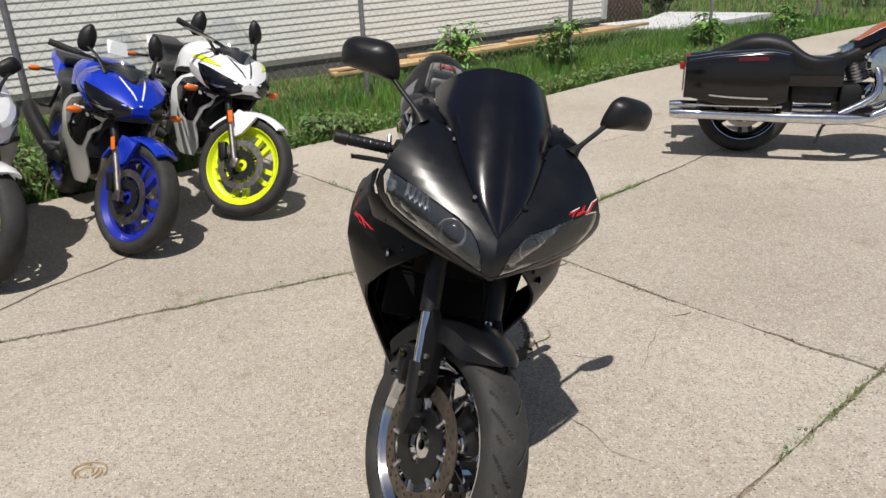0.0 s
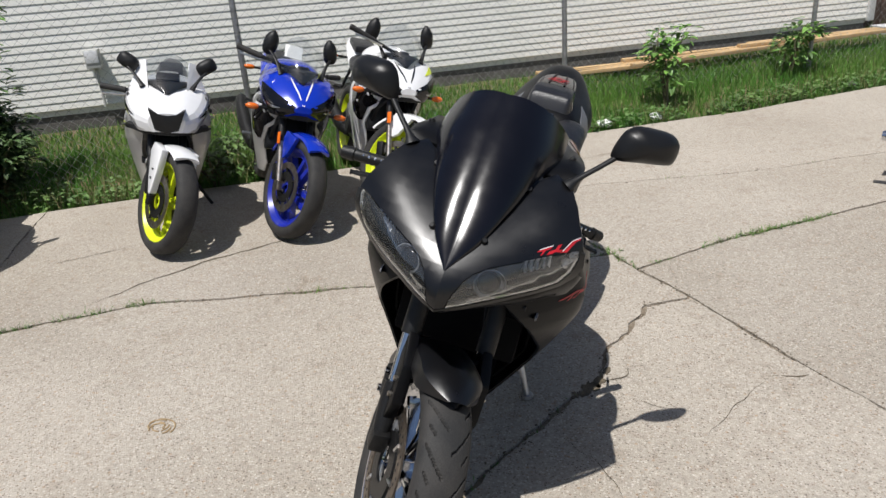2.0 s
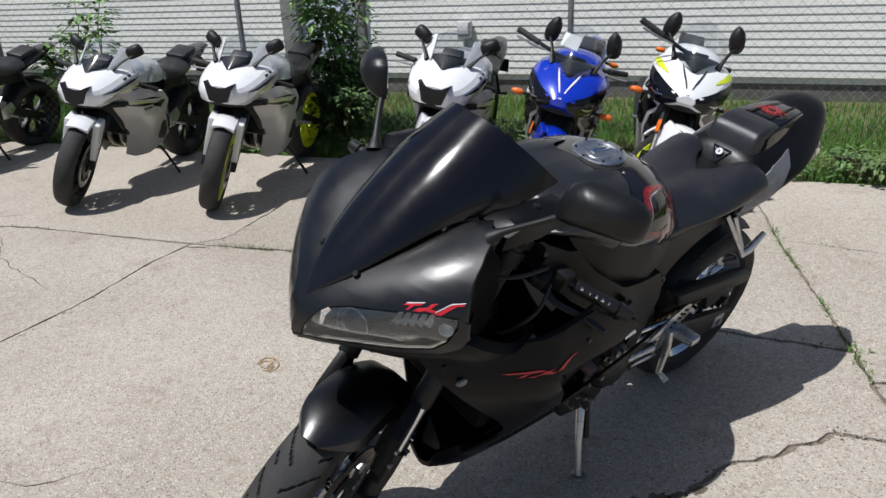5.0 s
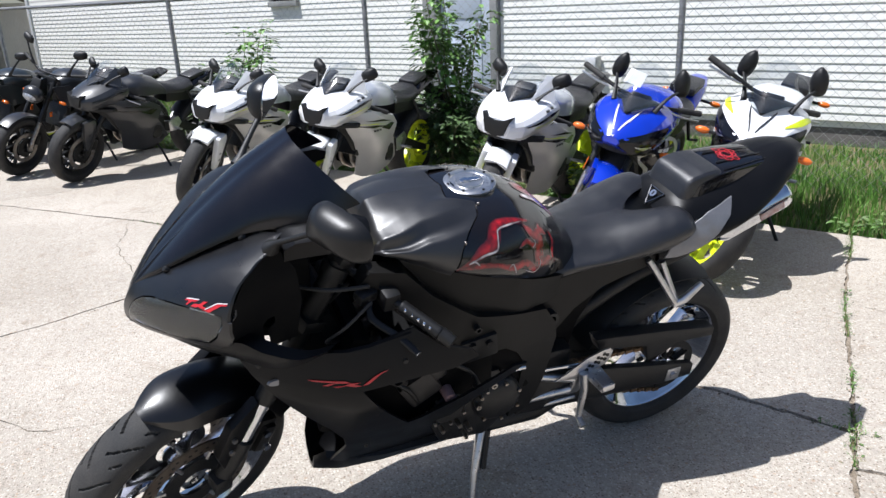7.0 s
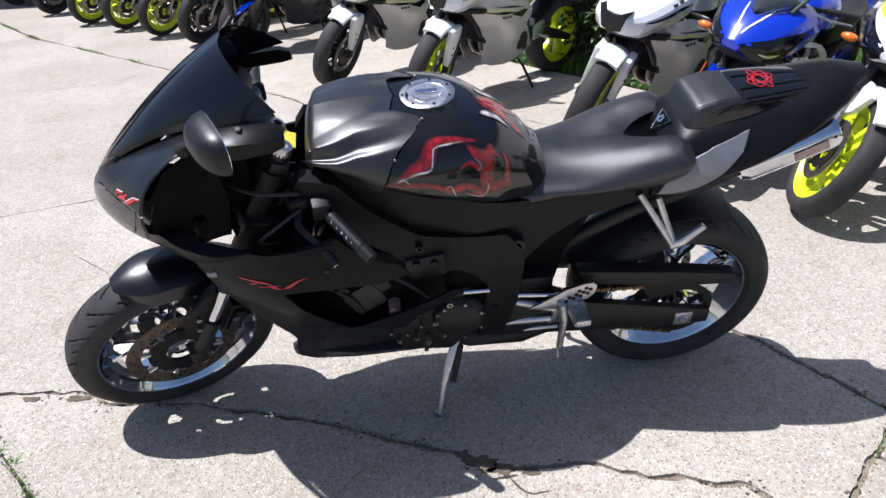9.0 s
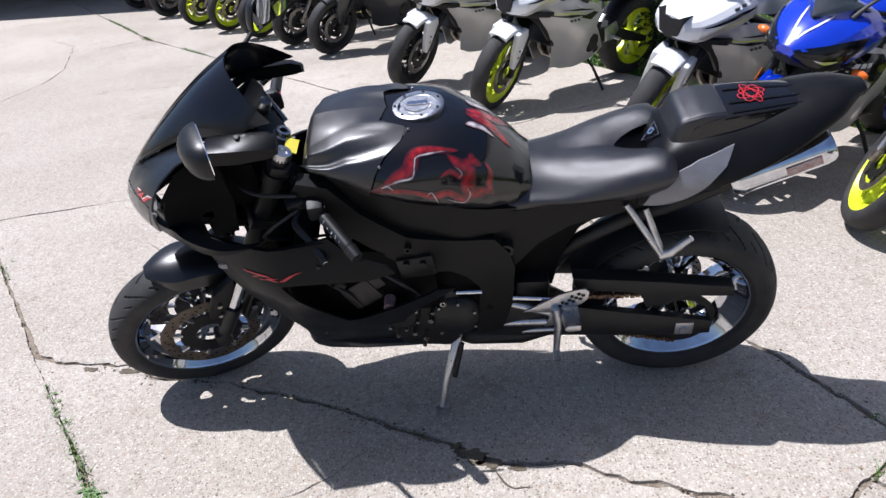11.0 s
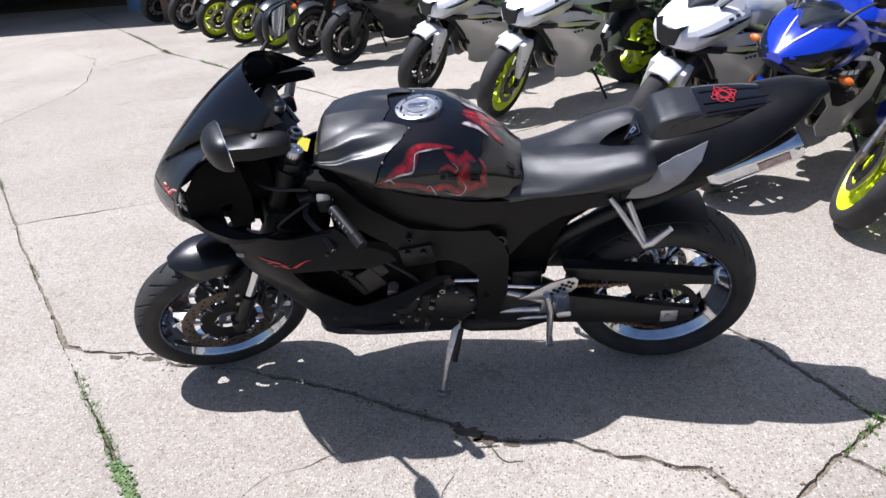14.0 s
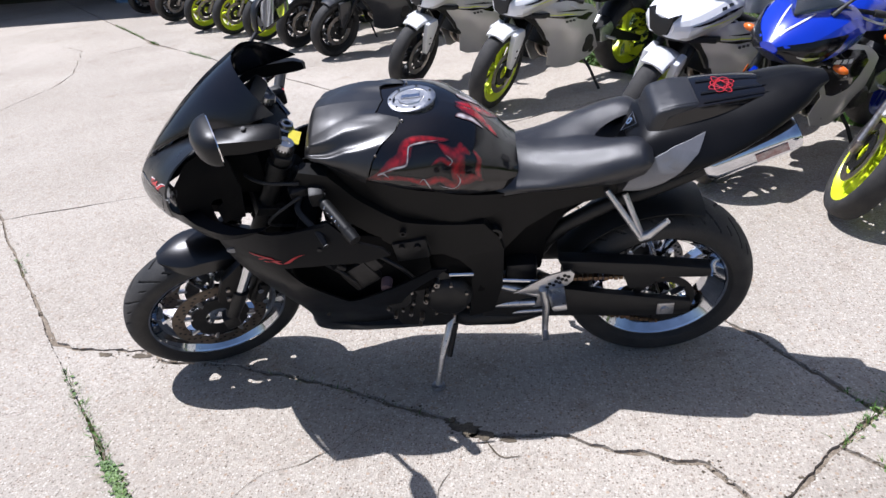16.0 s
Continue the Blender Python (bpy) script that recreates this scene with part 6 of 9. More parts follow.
# ---- nose cowl, lamps, screen ----
LAMP_SILVER = material("lamp_silver", (0.84, 0.85, 0.87), 0.20, metal=0.5, second=(0.70, 0.71, 0.73), scale=60)
LAMP_GREY = material("lamp_grey", (0.60, 0.61, 0.64), 0.28, metal=0.5, second=(0.20, 0.205, 0.21), scale=60)
def cowl_x(y, z):
    """How far forward the nose reaches at a place across and up."""
    a, q = abs(y), z - 0.9
    dome = 0.020 * math.exp(-((a - 0.190) / 0.075) ** 2 - ((z - 1.03) / 0.062) ** 2)
    return 1.548 + 0.010 * a - 2.011 * a * a - 1.083 * q - 6.746 * q * q + 4.597 * a * q + 0.63 * a * a * q - 2.231 * a * q * q + dome


LAMP_TOP = [(0.023, 0.812), (0.030, 0.842), (0.045, 0.874), (0.064, 0.893), (0.094, 0.908), (0.15, 0.925), (0.19, 0.936), (0.235, 0.947), (0.262, 0.950)]
LAMP_LOW = [(0.268, 0.938), (0.258, 0.902), (0.238, 0.876), (0.20, 0.862), (0.15, 0.850), (0.10, 0.837), (0.055, 0.822)]
LAMP = LAMP_TOP + LAMP_LOW
TOP_COWL = [(0.0, 0.806), (0.020, 0.812)] + [(y - 0.001, z + 0.003) for y, z in LAMP_TOP[1:]] + [(0.276, 0.948), (0.263, 0.980), (0.247, 1.006), (0.234, 1.028), (0.210, 1.052), (0.165, 1.066), (0.115, 1.046), (0.075, 0.978), (0.035, 0.925), (0.0, 0.895)]
LOW_COWL = [(0.0, 0.797), (0.055, 0.808), (0.10, 0.822), (0.15, 0.836), (0.20, 0.847), (0.245, 0.860), (0.274, 0.885), (0.285, 0.912), (0.280, 0.945), (0.264, 0.952)] + [(y + 0.002, z - 0.003) for y, z in LAMP_LOW] + [(0.022, 0.809), (0.0, 0.804)]
bm = bmesh.new()
for s in (1, -1):
    for outline in (TOP_COWL, LOW_COWL):
        panel(bm, [(s * y, z) for y, z in outline], cowl_x, 0.006, "x", 0.016)
part("nose_cowl", bm, SATIN_NOSE, hero, "satin black nose fairing", sharp=32)
for s in (1, -1):
    bm = bmesh.new()
    panel(bm, [(s * y, z) for y, z in LAMP], lambda y, z: cowl_x(y, z) + 0.001, 0.003, "x", 0.02)
    lamp = part("headlight", bm, LENS, hero, "smoked headlight with round projector")
    bm = bmesh.new()
    panel(bm, [(s * y * 0.93, z) for y, z in LAMP], lambda y, z: cowl_x(y, z) - 0.046, 0.003, "x", 0.03)
    part("lamp_housing", bm, LAMP_BLACK, lamp)
    bm = bmesh.new()
    c = Vector((cowl_x(0.094, 0.864) - 0.040, 0.094 * s, 0.864))
    out = Matrix.Translation(c) @ Matrix.Rotation(radians(s * 22 - 90), 4, 'Z') @ Matrix.Rotation(radians(8), 4, 'X')
    lathe(bm, [(0.028, 0.000), (0.0335, 0.006), (0.0365, 0.013), (0.0345, 0.014), (0.031, 0.007)], 28)
    part("lamp_ring", moved(bm, out), LAMP_GREY, lamp)
    bm = bmesh.new()
    bmesh.ops.create_uvsphere(bm, u_segments=20, v_segments=10, radius=0.026, matrix=out @ Matrix.Diagonal((1, 0.5, 1, 1)))
    part("projector_lens", bm, SMOKE, lamp)
    bm = bmesh.new()
    rows = []
    for k in range(11):
        y0 = 0.152 + 0.0060 * k
        z1 = 0.9235 + 0.29 * (y0 - 0.15)
        z0 = 0.884 + 0.26 * (y0 - 0.15) + (0.014 if k % 2 else 0.0)
        dip = 0.030 if k % 2 else 0.040
        rows.append([(cowl_x(y0, z) - dip - 0.010 * math.sin(math.pi * j / 5), y0 * s, z) for j, z in enumerate(np.linspace(z0, z1, 6))])
    grid_faces(bm, rows)
    part("lamp_reflector", bm, LAMP_SILVER, lamp, "faceted silver reflector", sharp=12)
    bm = bmesh.new()
    lathe(bm, [(0.0, -0.008), (0.008, -0.004), (0.013, 0.006), (0.0145, 0.006), (0.010, -0.006), (0.0, -0.010)], 18)
    part("side_lamp", moved(bm, Matrix.Translation((cowl_x(0.245, 0.920) - 0.020, 0.245 * s, 0.920)) @ Matrix.Rotation(radians(s * 40 - 90), 4, 'Z')), LAMP_SILVER, lamp)
# maker's mark as plain red shapes, on the left side
for name, mat, lift, pieces in (("red_mark", RED, 0.0022, ([(0.166, 0.940), (0.170, 0.9445), (0.196, 0.957), (0.192, 0.951), (0.183, 0.9465), (0.179, 0.937), (0.175, 0.935), (0.178, 0.9445)],
                                                          [(0.187, 0.9385), (0.191, 0.946), (0.203, 0.952), (0.206, 0.9595), (0.214, 0.9635), (0.209, 0.952), (0.219, 0.9525), (0.214, 0.948), (0.203, 0.9465), (0.198, 0.9425)],
                                                          [(0.214, 0.947), (0.222, 0.951), (0.234, 0.971), (0.248, 0.978), (0.250, 0.975), (0.241, 0.970), (0.228, 0.9485)])),
                                ("white_mark", WHITE_LINE, 0.0030, ([(0.170, 0.9450), (0.196, 0.9575), (0.196, 0.9588), (0.170, 0.9462)], [(0.218, 0.9505), (0.232, 0.9715), (0.249, 0.9800), (0.2495, 0.9788), (0.2335, 0.9708), (0.2195, 0.9505)]))):
    bm = bmesh.new()
    for poly in pieces:
        panel(bm, [(y + 0.011, z + 0.009 - 0.10 * (y - 0.166)) for y, z in poly], lambda y, z: cowl_x(y, z) + lift, 0.0012, "x", 0.02)
    part(name, bm, mat, hero, "angular mark above the lamp")
# screen
edge = [(1.556, 0.004, 0.888), (1.500, 0.052, 0.946), (1.418, 0.090, 1.004), (1.322, 0.120, 1.052), (1.205, 0.158, 1.078), (1.087, 0.160, 1.108)]
mid_line = [(1.560, 0.0, 0.890), (1.520, 0.0, 0.936), (1.462, 0.0, 0.996), (1.390, 0.0, 1.064), (1.300, 0.0, 1.138), (1.200, 0.0, 1.208)]
bm = bmesh.new()
for inner in (0.0, 0.004):
    rings = []
    for i in range(31):
        t = i * 5 / 30
        e, c = crom(edge, t), crom(mid_line, t)
        row = []
        for j in range(-12, 13):
            f = j / 12
            a = abs(f)
            p = Vector(c) * (1 - a * a) + Vector(e) * (a * a)
            p.y = e[1] * f * (1.0 + 0.18 * (1 - a) * a * 2)
            bulge = 0.12 * e[1] * math.sin(math.pi * a) * 0.5
            p += Vector((0.55, 0, 0.83)) * bulge
            row.append(p - Vector((0.55, 0, 0.83)) * inner)
        rings.append(row)
    grid_faces(bm, rings)
part("windscreen", bm, SMOKE, hero, "tall black smoked double-bubble screen", sharp=80)
for s in (1, -1):
    for y, z, out in ((0.060, 0.950, 0.003), (0.113, 1.036, 0.004)):
        bm = bmesh.new()
        lathe(bm, [(0.0, 0.009), (0.005, 0.009), (0.008, 0.005), (0.008, -0.004)], 10)
        part("screen_screw", moved(bm, Matrix.Translation((cowl_x(y, z) + out, y * s, z)) @ Matrix.Rotation(radians(-90 + 20 * s), 4, 'Z') @ Matrix.Rotation(radians(40), 4, 'X')), PLASTIC, hero)
    bm = bmesh.new()
    lathe(bm, [(0.0, 0.009), (0.006, 0.008), (0.009, 0.0), (0.009, -0.006)], 10)
    part("screen_screw", moved(bm, Matrix.Translation((1.165, 0.186 * s, 1.082)) @ Matrix.Rotation(radians(90 + (-25 * s)), 4, 'X')), PLASTIC, hero)
    # shoulder that carries the mirror, beside the screen
    bm = bmesh.new()
    rows = []
    for x, y0, z0, y1, z1, z2 in ((1.262, 0.130, 1.058, 0.212, 1.050, 1.022), (1.24, 0.145, 1.070, 0.222, 1.070, 1.030), (1.17, 0.160, 1.082, 0.222, 1.070, 1.030), (1.10, 0.165, 1.085, 0.212, 1.065, 1.035), (1.075, 0.168, 1.075, 0.200, 1.058, 1.04)):
        rows.append([(x, s * y0, z0), (x, s * (y0 + y1) / 2, (z0 + z1) / 2 + 0.008), (x, s * y1, z1), (x, s * (y1 - 0.004), z2), (x, s * (y0 + 0.01), z2 + 0.01)])
    grid_faces(bm, rows, closed=True, caps=True)
    part("mirror_shoulder", bm, MATTE, hero)
    # mirror
    head = Vector((1.198, 0.350 * s, 1.168))
    bm = bmesh.new()
    tube(bm, smooth_line([(1.285, 0.195 * s, 1.052), (1.272, 0.215 * s, 1.075), (1.235, 0.262 * s, 1.112), (1.205, 0.295 * s, 1.140)], 10), [0.022, 0.020, 0.014, 0.0095, 0.008, 0.0075, 0.0075, 0.0075, 0.008, 0.009, 0.010], 12, flat=0.8)
    mir = part("mirror", bm, PLASTIC, hero, "black teardrop mirror on a slim stalk")
    bm = bmesh.new()
    shell = smooth_line([(-0.092, -0.034), (-0.088, -0.010), (-0.070, 0.028), (-0.052, 0.042), (-0.024, 0.049), (0.046, 0.040), (0.080, 0.028), (0.098, 0.006), (0.097, -0.026), (0.086, -0.046), (0.060, -0.050), (-0.020, -0.046), (-0.076, -0.044), (-0.092, -0.034)], 40)[:-1]
    shell = [(y * 0.88, z * 0.92) for y, z in shell]
    rings = []
    for i in range(15):
        t = i / 14
        x = 0.030 - 0.052 * t
        r = math.sqrt(max(0.0, 1 - (1 - t) ** 2.0)) if t < 1 else 1.0
        ring = [(x, (y - 0.015) * max(r, 0.05) + 0.015 * r, (z + 0.010) * max(r, 0.05) - 0.010 * r) for y, z in shell]
        rings.append(ring)
    grid_faces(bm, rings, closed=True, caps=True)
    hm = Matrix.Translation(head) @ Matrix.Rotation(radians(26 * s), 4, 'Z') @ Matrix.Rotation(radians(4 * s), 4, 'X') @ Matrix.Diagonal((1, s, 1, 1))
    part("mirror_shell", moved(bm, hm), material("satin_black_shell", (0.007, 0.007, 0.0075), 0.36, second=(0.010, 0.010, 0.0105), scale=9, fine=0.1, fine_scale=700, bump=0.05, bump_scale=600, spec=0.3) if s > 0 else bpy.data.materials["satin_black_shell"], mir)
    bm = bmesh.new()
    slab(bm, [(y * 0.92, z * 0.90) for y, z in shell], -0.0245, -0.0222, "x")
    part("mirror_glass", moved(bm, hm), MIRROR, mir)


# ---- side fairings ----
def side_y(x, z):
    base = 0.318 - 1.0 * max(0, x - 1.12) ** 1.3 - 0.12 * max(0, 1.0 - x) ** 1.2
    fall = 0.60 * max(0, 0.66 - z) ** 1.2 + 0.75 * max(0, z - 0.70) ** 1.3
    return max(0.06, base - fall)


FAIR_TOP = [(1.385, 0.757), (1.30, 0.770), (1.19, 0.790), (1.09, 0.806), (0.99, 0.826), (0.925, 0.772), (0.85, 0.745), (0.83, 0.725)]
FAIR_CUT = [(0.90, 0.712), (0.99, 0.716), (1.125, 0.712), (1.06, 0.610), (0.990, 0.508), (0.955, 0.512), (0.85, 0.568), (0.725, 0.652)]
FAIR_LOW = [(0.683, 0.648), (0.777, 0.556), (0.828, 0.482), (0.862, 0.40), (0.852, 0.33), (0.78, 0.285), (0.70, 0.270), (0.70, 0.232), (0.85, 0.242), (1.00, 0.258), (1.10, 0.268), (1.156, 0.277), (1.148, 0.336), (1.136, 0.42), (1.147, 0.48), (1.185, 0.54), (1.24, 0.59), (1.30, 0.65), (1.345, 0.70)]
for s in (1, -1):
    bm = bmesh.new()
    panel(bm, FAIR_TOP + (FAIR_CUT if s > 0 else []) + FAIR_LOW, lambda x, z: side_y(x, z), 0.008, "y", 0.022)
    bmesh.ops.scale(bm, vec=(1, s, 1), verts=bm.verts)
    fair = part("side_fairing", bm, MATTE, hero, "matte black side fairing", sharp=40)
    bm = bmesh.new()
    for poly in ([(1.215, 0.742), (1.150, 0.741), (1.140, 0.735), (1.175, 0.733), (1.19, 0.724), (1.180, 0.724), (1.168, 0.733), (1.155, 0.7345), (1.205, 0.737)], [(1.172, 0.722), (1.155, 0.724), (1.140, 0.733), (1.122, 0.733), (1.135, 0.728), (1.120, 0.721), (1.132, 0.720), (1.148, 0.7255), (1.165, 0.719)], [(1.118, 0.722), (1.105, 0.720), (1.082, 0.738), (1.064, 0.743), (1.078, 0.743), (1.094, 0.738)]):
        poly = [(1.150 + 1.15 * (x - 1.140), 0.742 + 0.66 * (z - 0.730) - 0.16 * (x - 1.07)) for x, z in poly]
        panel(bm, poly, lambda x, z: side_y(x, z) + 0.0035, 0.0012, "y", 0.02)
    bmesh.ops.scale(bm, vec=(1, s, 1), verts=bm.verts)
    part("red_mark", bm, RED, fair)
    bm = bmesh.new()
    lathe(bm, [(0.0, 0.004), (0.016, 0.003), (0.019, -0.002)], 16)
    part("side_reflector", moved(bm, Matrix.Translation((1.300, s * (side_y(1.300, 0.700) + 0.001), 0.700)) @ Matrix.Diagonal((1.05, s, 0.5, 1))), SATIN_GREY, fair)
    for x, z in ((1.33, 0.73), (1.02, 0.76), (1.08, 0.40), (0.80, 0.36)):
        bm = bmesh.new()
        lathe(bm, [(0.0, 0.004), (0.006, 0.003), (0.007, -0.004)], 10, (x, side_y(x, z), z))
        bmesh.ops.scale(bm, vec=(1, s, 1), verts=bm.verts)
        part("fairing_screw", bm, PLASTIC, fair)
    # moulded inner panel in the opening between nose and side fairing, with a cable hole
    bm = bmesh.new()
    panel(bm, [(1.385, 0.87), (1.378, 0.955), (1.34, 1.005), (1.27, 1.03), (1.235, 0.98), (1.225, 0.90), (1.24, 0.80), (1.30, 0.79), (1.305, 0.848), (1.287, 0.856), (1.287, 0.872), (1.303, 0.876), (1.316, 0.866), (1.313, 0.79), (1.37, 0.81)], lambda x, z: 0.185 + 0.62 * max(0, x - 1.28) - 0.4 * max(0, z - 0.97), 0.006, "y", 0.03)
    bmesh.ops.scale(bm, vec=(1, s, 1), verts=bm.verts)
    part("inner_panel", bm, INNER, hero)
    # added near-black sheet behind the side fairing's cut-out, standing in for deep shade
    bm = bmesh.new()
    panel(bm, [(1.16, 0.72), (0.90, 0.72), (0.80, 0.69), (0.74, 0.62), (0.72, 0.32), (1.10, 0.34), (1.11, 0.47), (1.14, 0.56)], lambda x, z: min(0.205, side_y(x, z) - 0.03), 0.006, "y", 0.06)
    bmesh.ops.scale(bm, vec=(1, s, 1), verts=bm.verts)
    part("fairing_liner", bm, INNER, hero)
    # lower cowl: sweeps from under the lamp back into the side fairing
    upper = smooth_line([(1.586, 0.012, 0.799), (1.520, 0.100, 0.822), (1.462, 0.170, 0.838), (1.408, 0.225, 0.856), (1.370, 0.262, 0.876), (1.330, 0.286, 0.858), (1.260, 0.288, 0.822), (1.190, 0.262, 0.804)], 36)
    lower = smooth_line([(1.566, 0.012, 0.788), (1.500, 0.100, 0.798), (1.440, 0.170, 0.800), (1.385, 0.215, 0.802), (1.345, 0.250, 0.800), (1.300, 0.268, 0.792), (1.250, 0.270, 0.792), (1.190, 0.258, 0.798)], 36)
    rows = []
    for k, (u, l) in enumerate(zip(upper, lower)):
        u, l = Vector(u), Vector(l)
        mid = u.lerp(l, 0.5)
        away = Vector((0.5, 0.8, 0.1)).normalized() * 0.010 * math.sin(math.pi * min(1, k / 30))
        ring = [u, u.lerp(l, 0.25) + away * 0.8, mid + away, u.lerp(l, 0.75) + away * 0.6, l, l + Vector((-0.03, -0.02, 0.006)), u + Vector((-0.03, -0.03, -0.006))]
        rows.append([(p.x, s * max(p.y, 0.0), p.z) for p in ring])
    bm = bmesh.new()
    grid_faces(bm, rows, closed=True, caps=True)
    part("lower_cowl", bm, MATTE, hero)
    # slot between lower cowl and side fairing
    bm = bmesh.new()
    panel(bm, [(1.30, 0.764), (1.19, 0.785), (1.09, 0.801), (1.0, 0.820), (1.09, 0.810), (1.19, 0.795), (1.30, 0.774)], lambda x, z: side_y(x, z) + 0.006, 0.012, "y", 0.05)
    bmesh.ops.scale(bm, vec=(1, s, 1), verts=bm.verts)
    part("fairing_edge", bm, MATTE, fair)
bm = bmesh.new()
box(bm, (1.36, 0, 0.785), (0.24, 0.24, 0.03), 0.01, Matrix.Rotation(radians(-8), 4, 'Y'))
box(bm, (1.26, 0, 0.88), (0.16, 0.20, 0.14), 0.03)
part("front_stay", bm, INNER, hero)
# added near-black block that closes the bright gap behind the forks
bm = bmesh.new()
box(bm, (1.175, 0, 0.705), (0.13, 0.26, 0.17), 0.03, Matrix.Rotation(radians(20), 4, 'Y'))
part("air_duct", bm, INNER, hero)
# belly pan
bm = bmesh.new()
rows = []
for x, w, zs, zc in ((0.70, 0.115, 0.240, 0.172), (0.86, 0.125, 0.250, 0.165), (1.00, 0.135, 0.265, 0.160), (1.12, 0.135, 0.290, 0.155), (1.165, 0.110, 0.285, 0.152), (1.19, 0.060, 0.225, 0.155)):
    ring = [(-w, zs), (-w * 0.72, (zs + zc) / 2 - 0.012), (-w * 0.3, zc + 0.006), (0, zc), (w * 0.3, zc + 0.006), (w * 0.72, (zs + zc) / 2 - 0.012), (w, zs)]
    rows.append([(x, y, z) for y, z in ring] + [(x, y * 0.88, z + 0.014) for y, z in reversed(ring)])
grid_faces(bm, rows, closed=True, caps=True)
part("belly_pan", bm, MATTE, hero)
# instrument pod and wind deflector inside the screen
bm = bmesh.new()
box(bm, (1.215, 0, 1.045), (0.10, 0.20, 0.05), 0.015, Matrix.Rotation(radians(35), 4, 'Y'))
part("instrument_pod", bm, PLASTIC, hero)

# ---- the row of parked motorcycles ----
def stand_at(front, heading, lean, base=1.375):
    """The pose of a bike whose front tyre stands at front."""
    f = Vector((math.cos(radians(heading)), math.sin(radians(heading)), 0))
    p = Vector((front[0], front[1], 0)) - f * base
    return Matrix.Translation(p) @ Matrix.Rotation(radians(heading), 4, 'Z') @ Matrix.Rotation(radians(-lean), 4, 'X')


def patch(bm, poly, fn, lift, thick=0.002):
    panel(bm, poly, lambda x, z: fn(x, z) + lift, thick, "y", 0.05)


def mirrored(bm, s):
    bmesh.ops.scale(bm, vec=(1, s, 1), verts=bm.verts)
    return bm


def fork_set(bike, turn, head, axle, tube_mat, slide_mat, radius=0.023, upside=True, gap=0.092):
    d = (Vector(axle) - Vector(head)).normalized()
    for s in (1, -1):
        a, b = Vector((head[0], gap * s, head[2])), Vector((axle[0] - 0.02, gap * s, axle[2]))
        bm = bmesh.new()
        tube(bm, [a, a.lerp(b, 0.62)], radius, 12)
        part("fork_tube", moved(bm, turn), tube_mat, bike)
        bm = bmesh.new()
        tube(bm, [a.lerp(b, 0.58), b], radius * 0.84, 12)
        box(bm, b, (0.045, 0.036, 0.06), 0.01)
        part("fork_slider", moved(bm, turn), slide_mat, bike)
    bm = bmesh.new()
    box(bm, head, (0.07, 0.24, 0.022), 0.006, Matrix.Rotation(radians(-24), 4, 'Y'))
    part("top_yoke", moved(bm, turn), BLACK_METAL, bike)
    bm = bmesh.new()
    box(bm, Vector(head) + d * 0.2, (0.07, 0.24, 0.03), 0.006, Matrix.Rotation(radians(-24), 4, 'Y'))
    part("lower_yoke", moved(bm, turn), BLACK_METAL, bike)


def bars(bike, turn, root, tip, lever_tag=None):
    for s in (1, -1):
        a, b = Vector((root[0], root[1] * s, root[2])), Vector((tip[0], tip[1] * s, tip[2]))
        bm = bmesh.new()
        tube(bm, [Vector((root[0] + 0.01, 0, root[2])), a, b], 0.011, 8)
        part("handlebar", moved(bm, turn), BLACK_METAL, bike)
        bm = bmesh.new()
        tube(bm, [a.lerp(b, 0.45), b], 0.017, 10)
        part("grip", moved(bm, turn), RUBBER, bike)
        bm = bmesh.new()
        tube(bm, [a.lerp(b, 0.3) + Vector((0.05, 0, -0.01)), a.lerp(b, 0.6) + Vector((0.07, 0, -0.02)), b + Vector((0.06, 0, -0.03))], 0.006, 6)
        part("lever", moved(bm, turn), ALU, bike, "silver hand lever")


def calipers(bike, turn, axle, sides, y=0.075):
    for s in sides:
        bm = bmesh.new()
        box(bm, (axle[0] - 0.135, (y - 0.012) * s, axle[2] + 0.05), (0.05, 0.045, 0.10), 0.012, Matrix.Rotation(radians(-20), 4, 'Y'))
        part("brake_caliper", moved(bm, turn), BLACK_METAL, bike)


def engine_block(bike, mat=None):
    bm = bmesh.new()
    box(bm, (0.70, 0, 0.42), (0.36, 0.32, 0.24), 0.04)
    box(bm, (0.80, 0, 0.58), (0.22, 0.30, 0.2), 0.03, Matrix.Rotation(radians(30), 4, 'Y'))
    part("engine", bm, mat or BLACK_METAL, bike)
    for s in (1, -1):
        bm = bmesh.new()
        lathe(bm, [(0.0, 0.03), (0.05, 0.028), (0.068, 0.012), (0.072, -0.04)], 22)
        part("engine_cover", moved(mirrored(bm, s), Matrix.Translation((0.64, 0.165 * s, 0.40))), BLACK_METAL, bike)
    bm = bmesh.new()
    box(bm, (0.985, 0, 0.56), (0.045, 0.30, 0.26), 0.01, Matrix.Rotation(radians(-16), 4, 'Y'))
    part("radiator", bm, BLACK_METAL, bike)
    for y in (-0.05, 0.05):
        bm = bmesh.new()
        tube(bm, smooth_line([(0.88, y, 0.54), (0.95, y, 0.44), (0.90, y, 0.32), (0.70, y * 0.5, 0.26), (0.5, -0.06, 0.26)], 10), 0.018, 8)
        part("exhaust_header", bm, STEEL, bike)


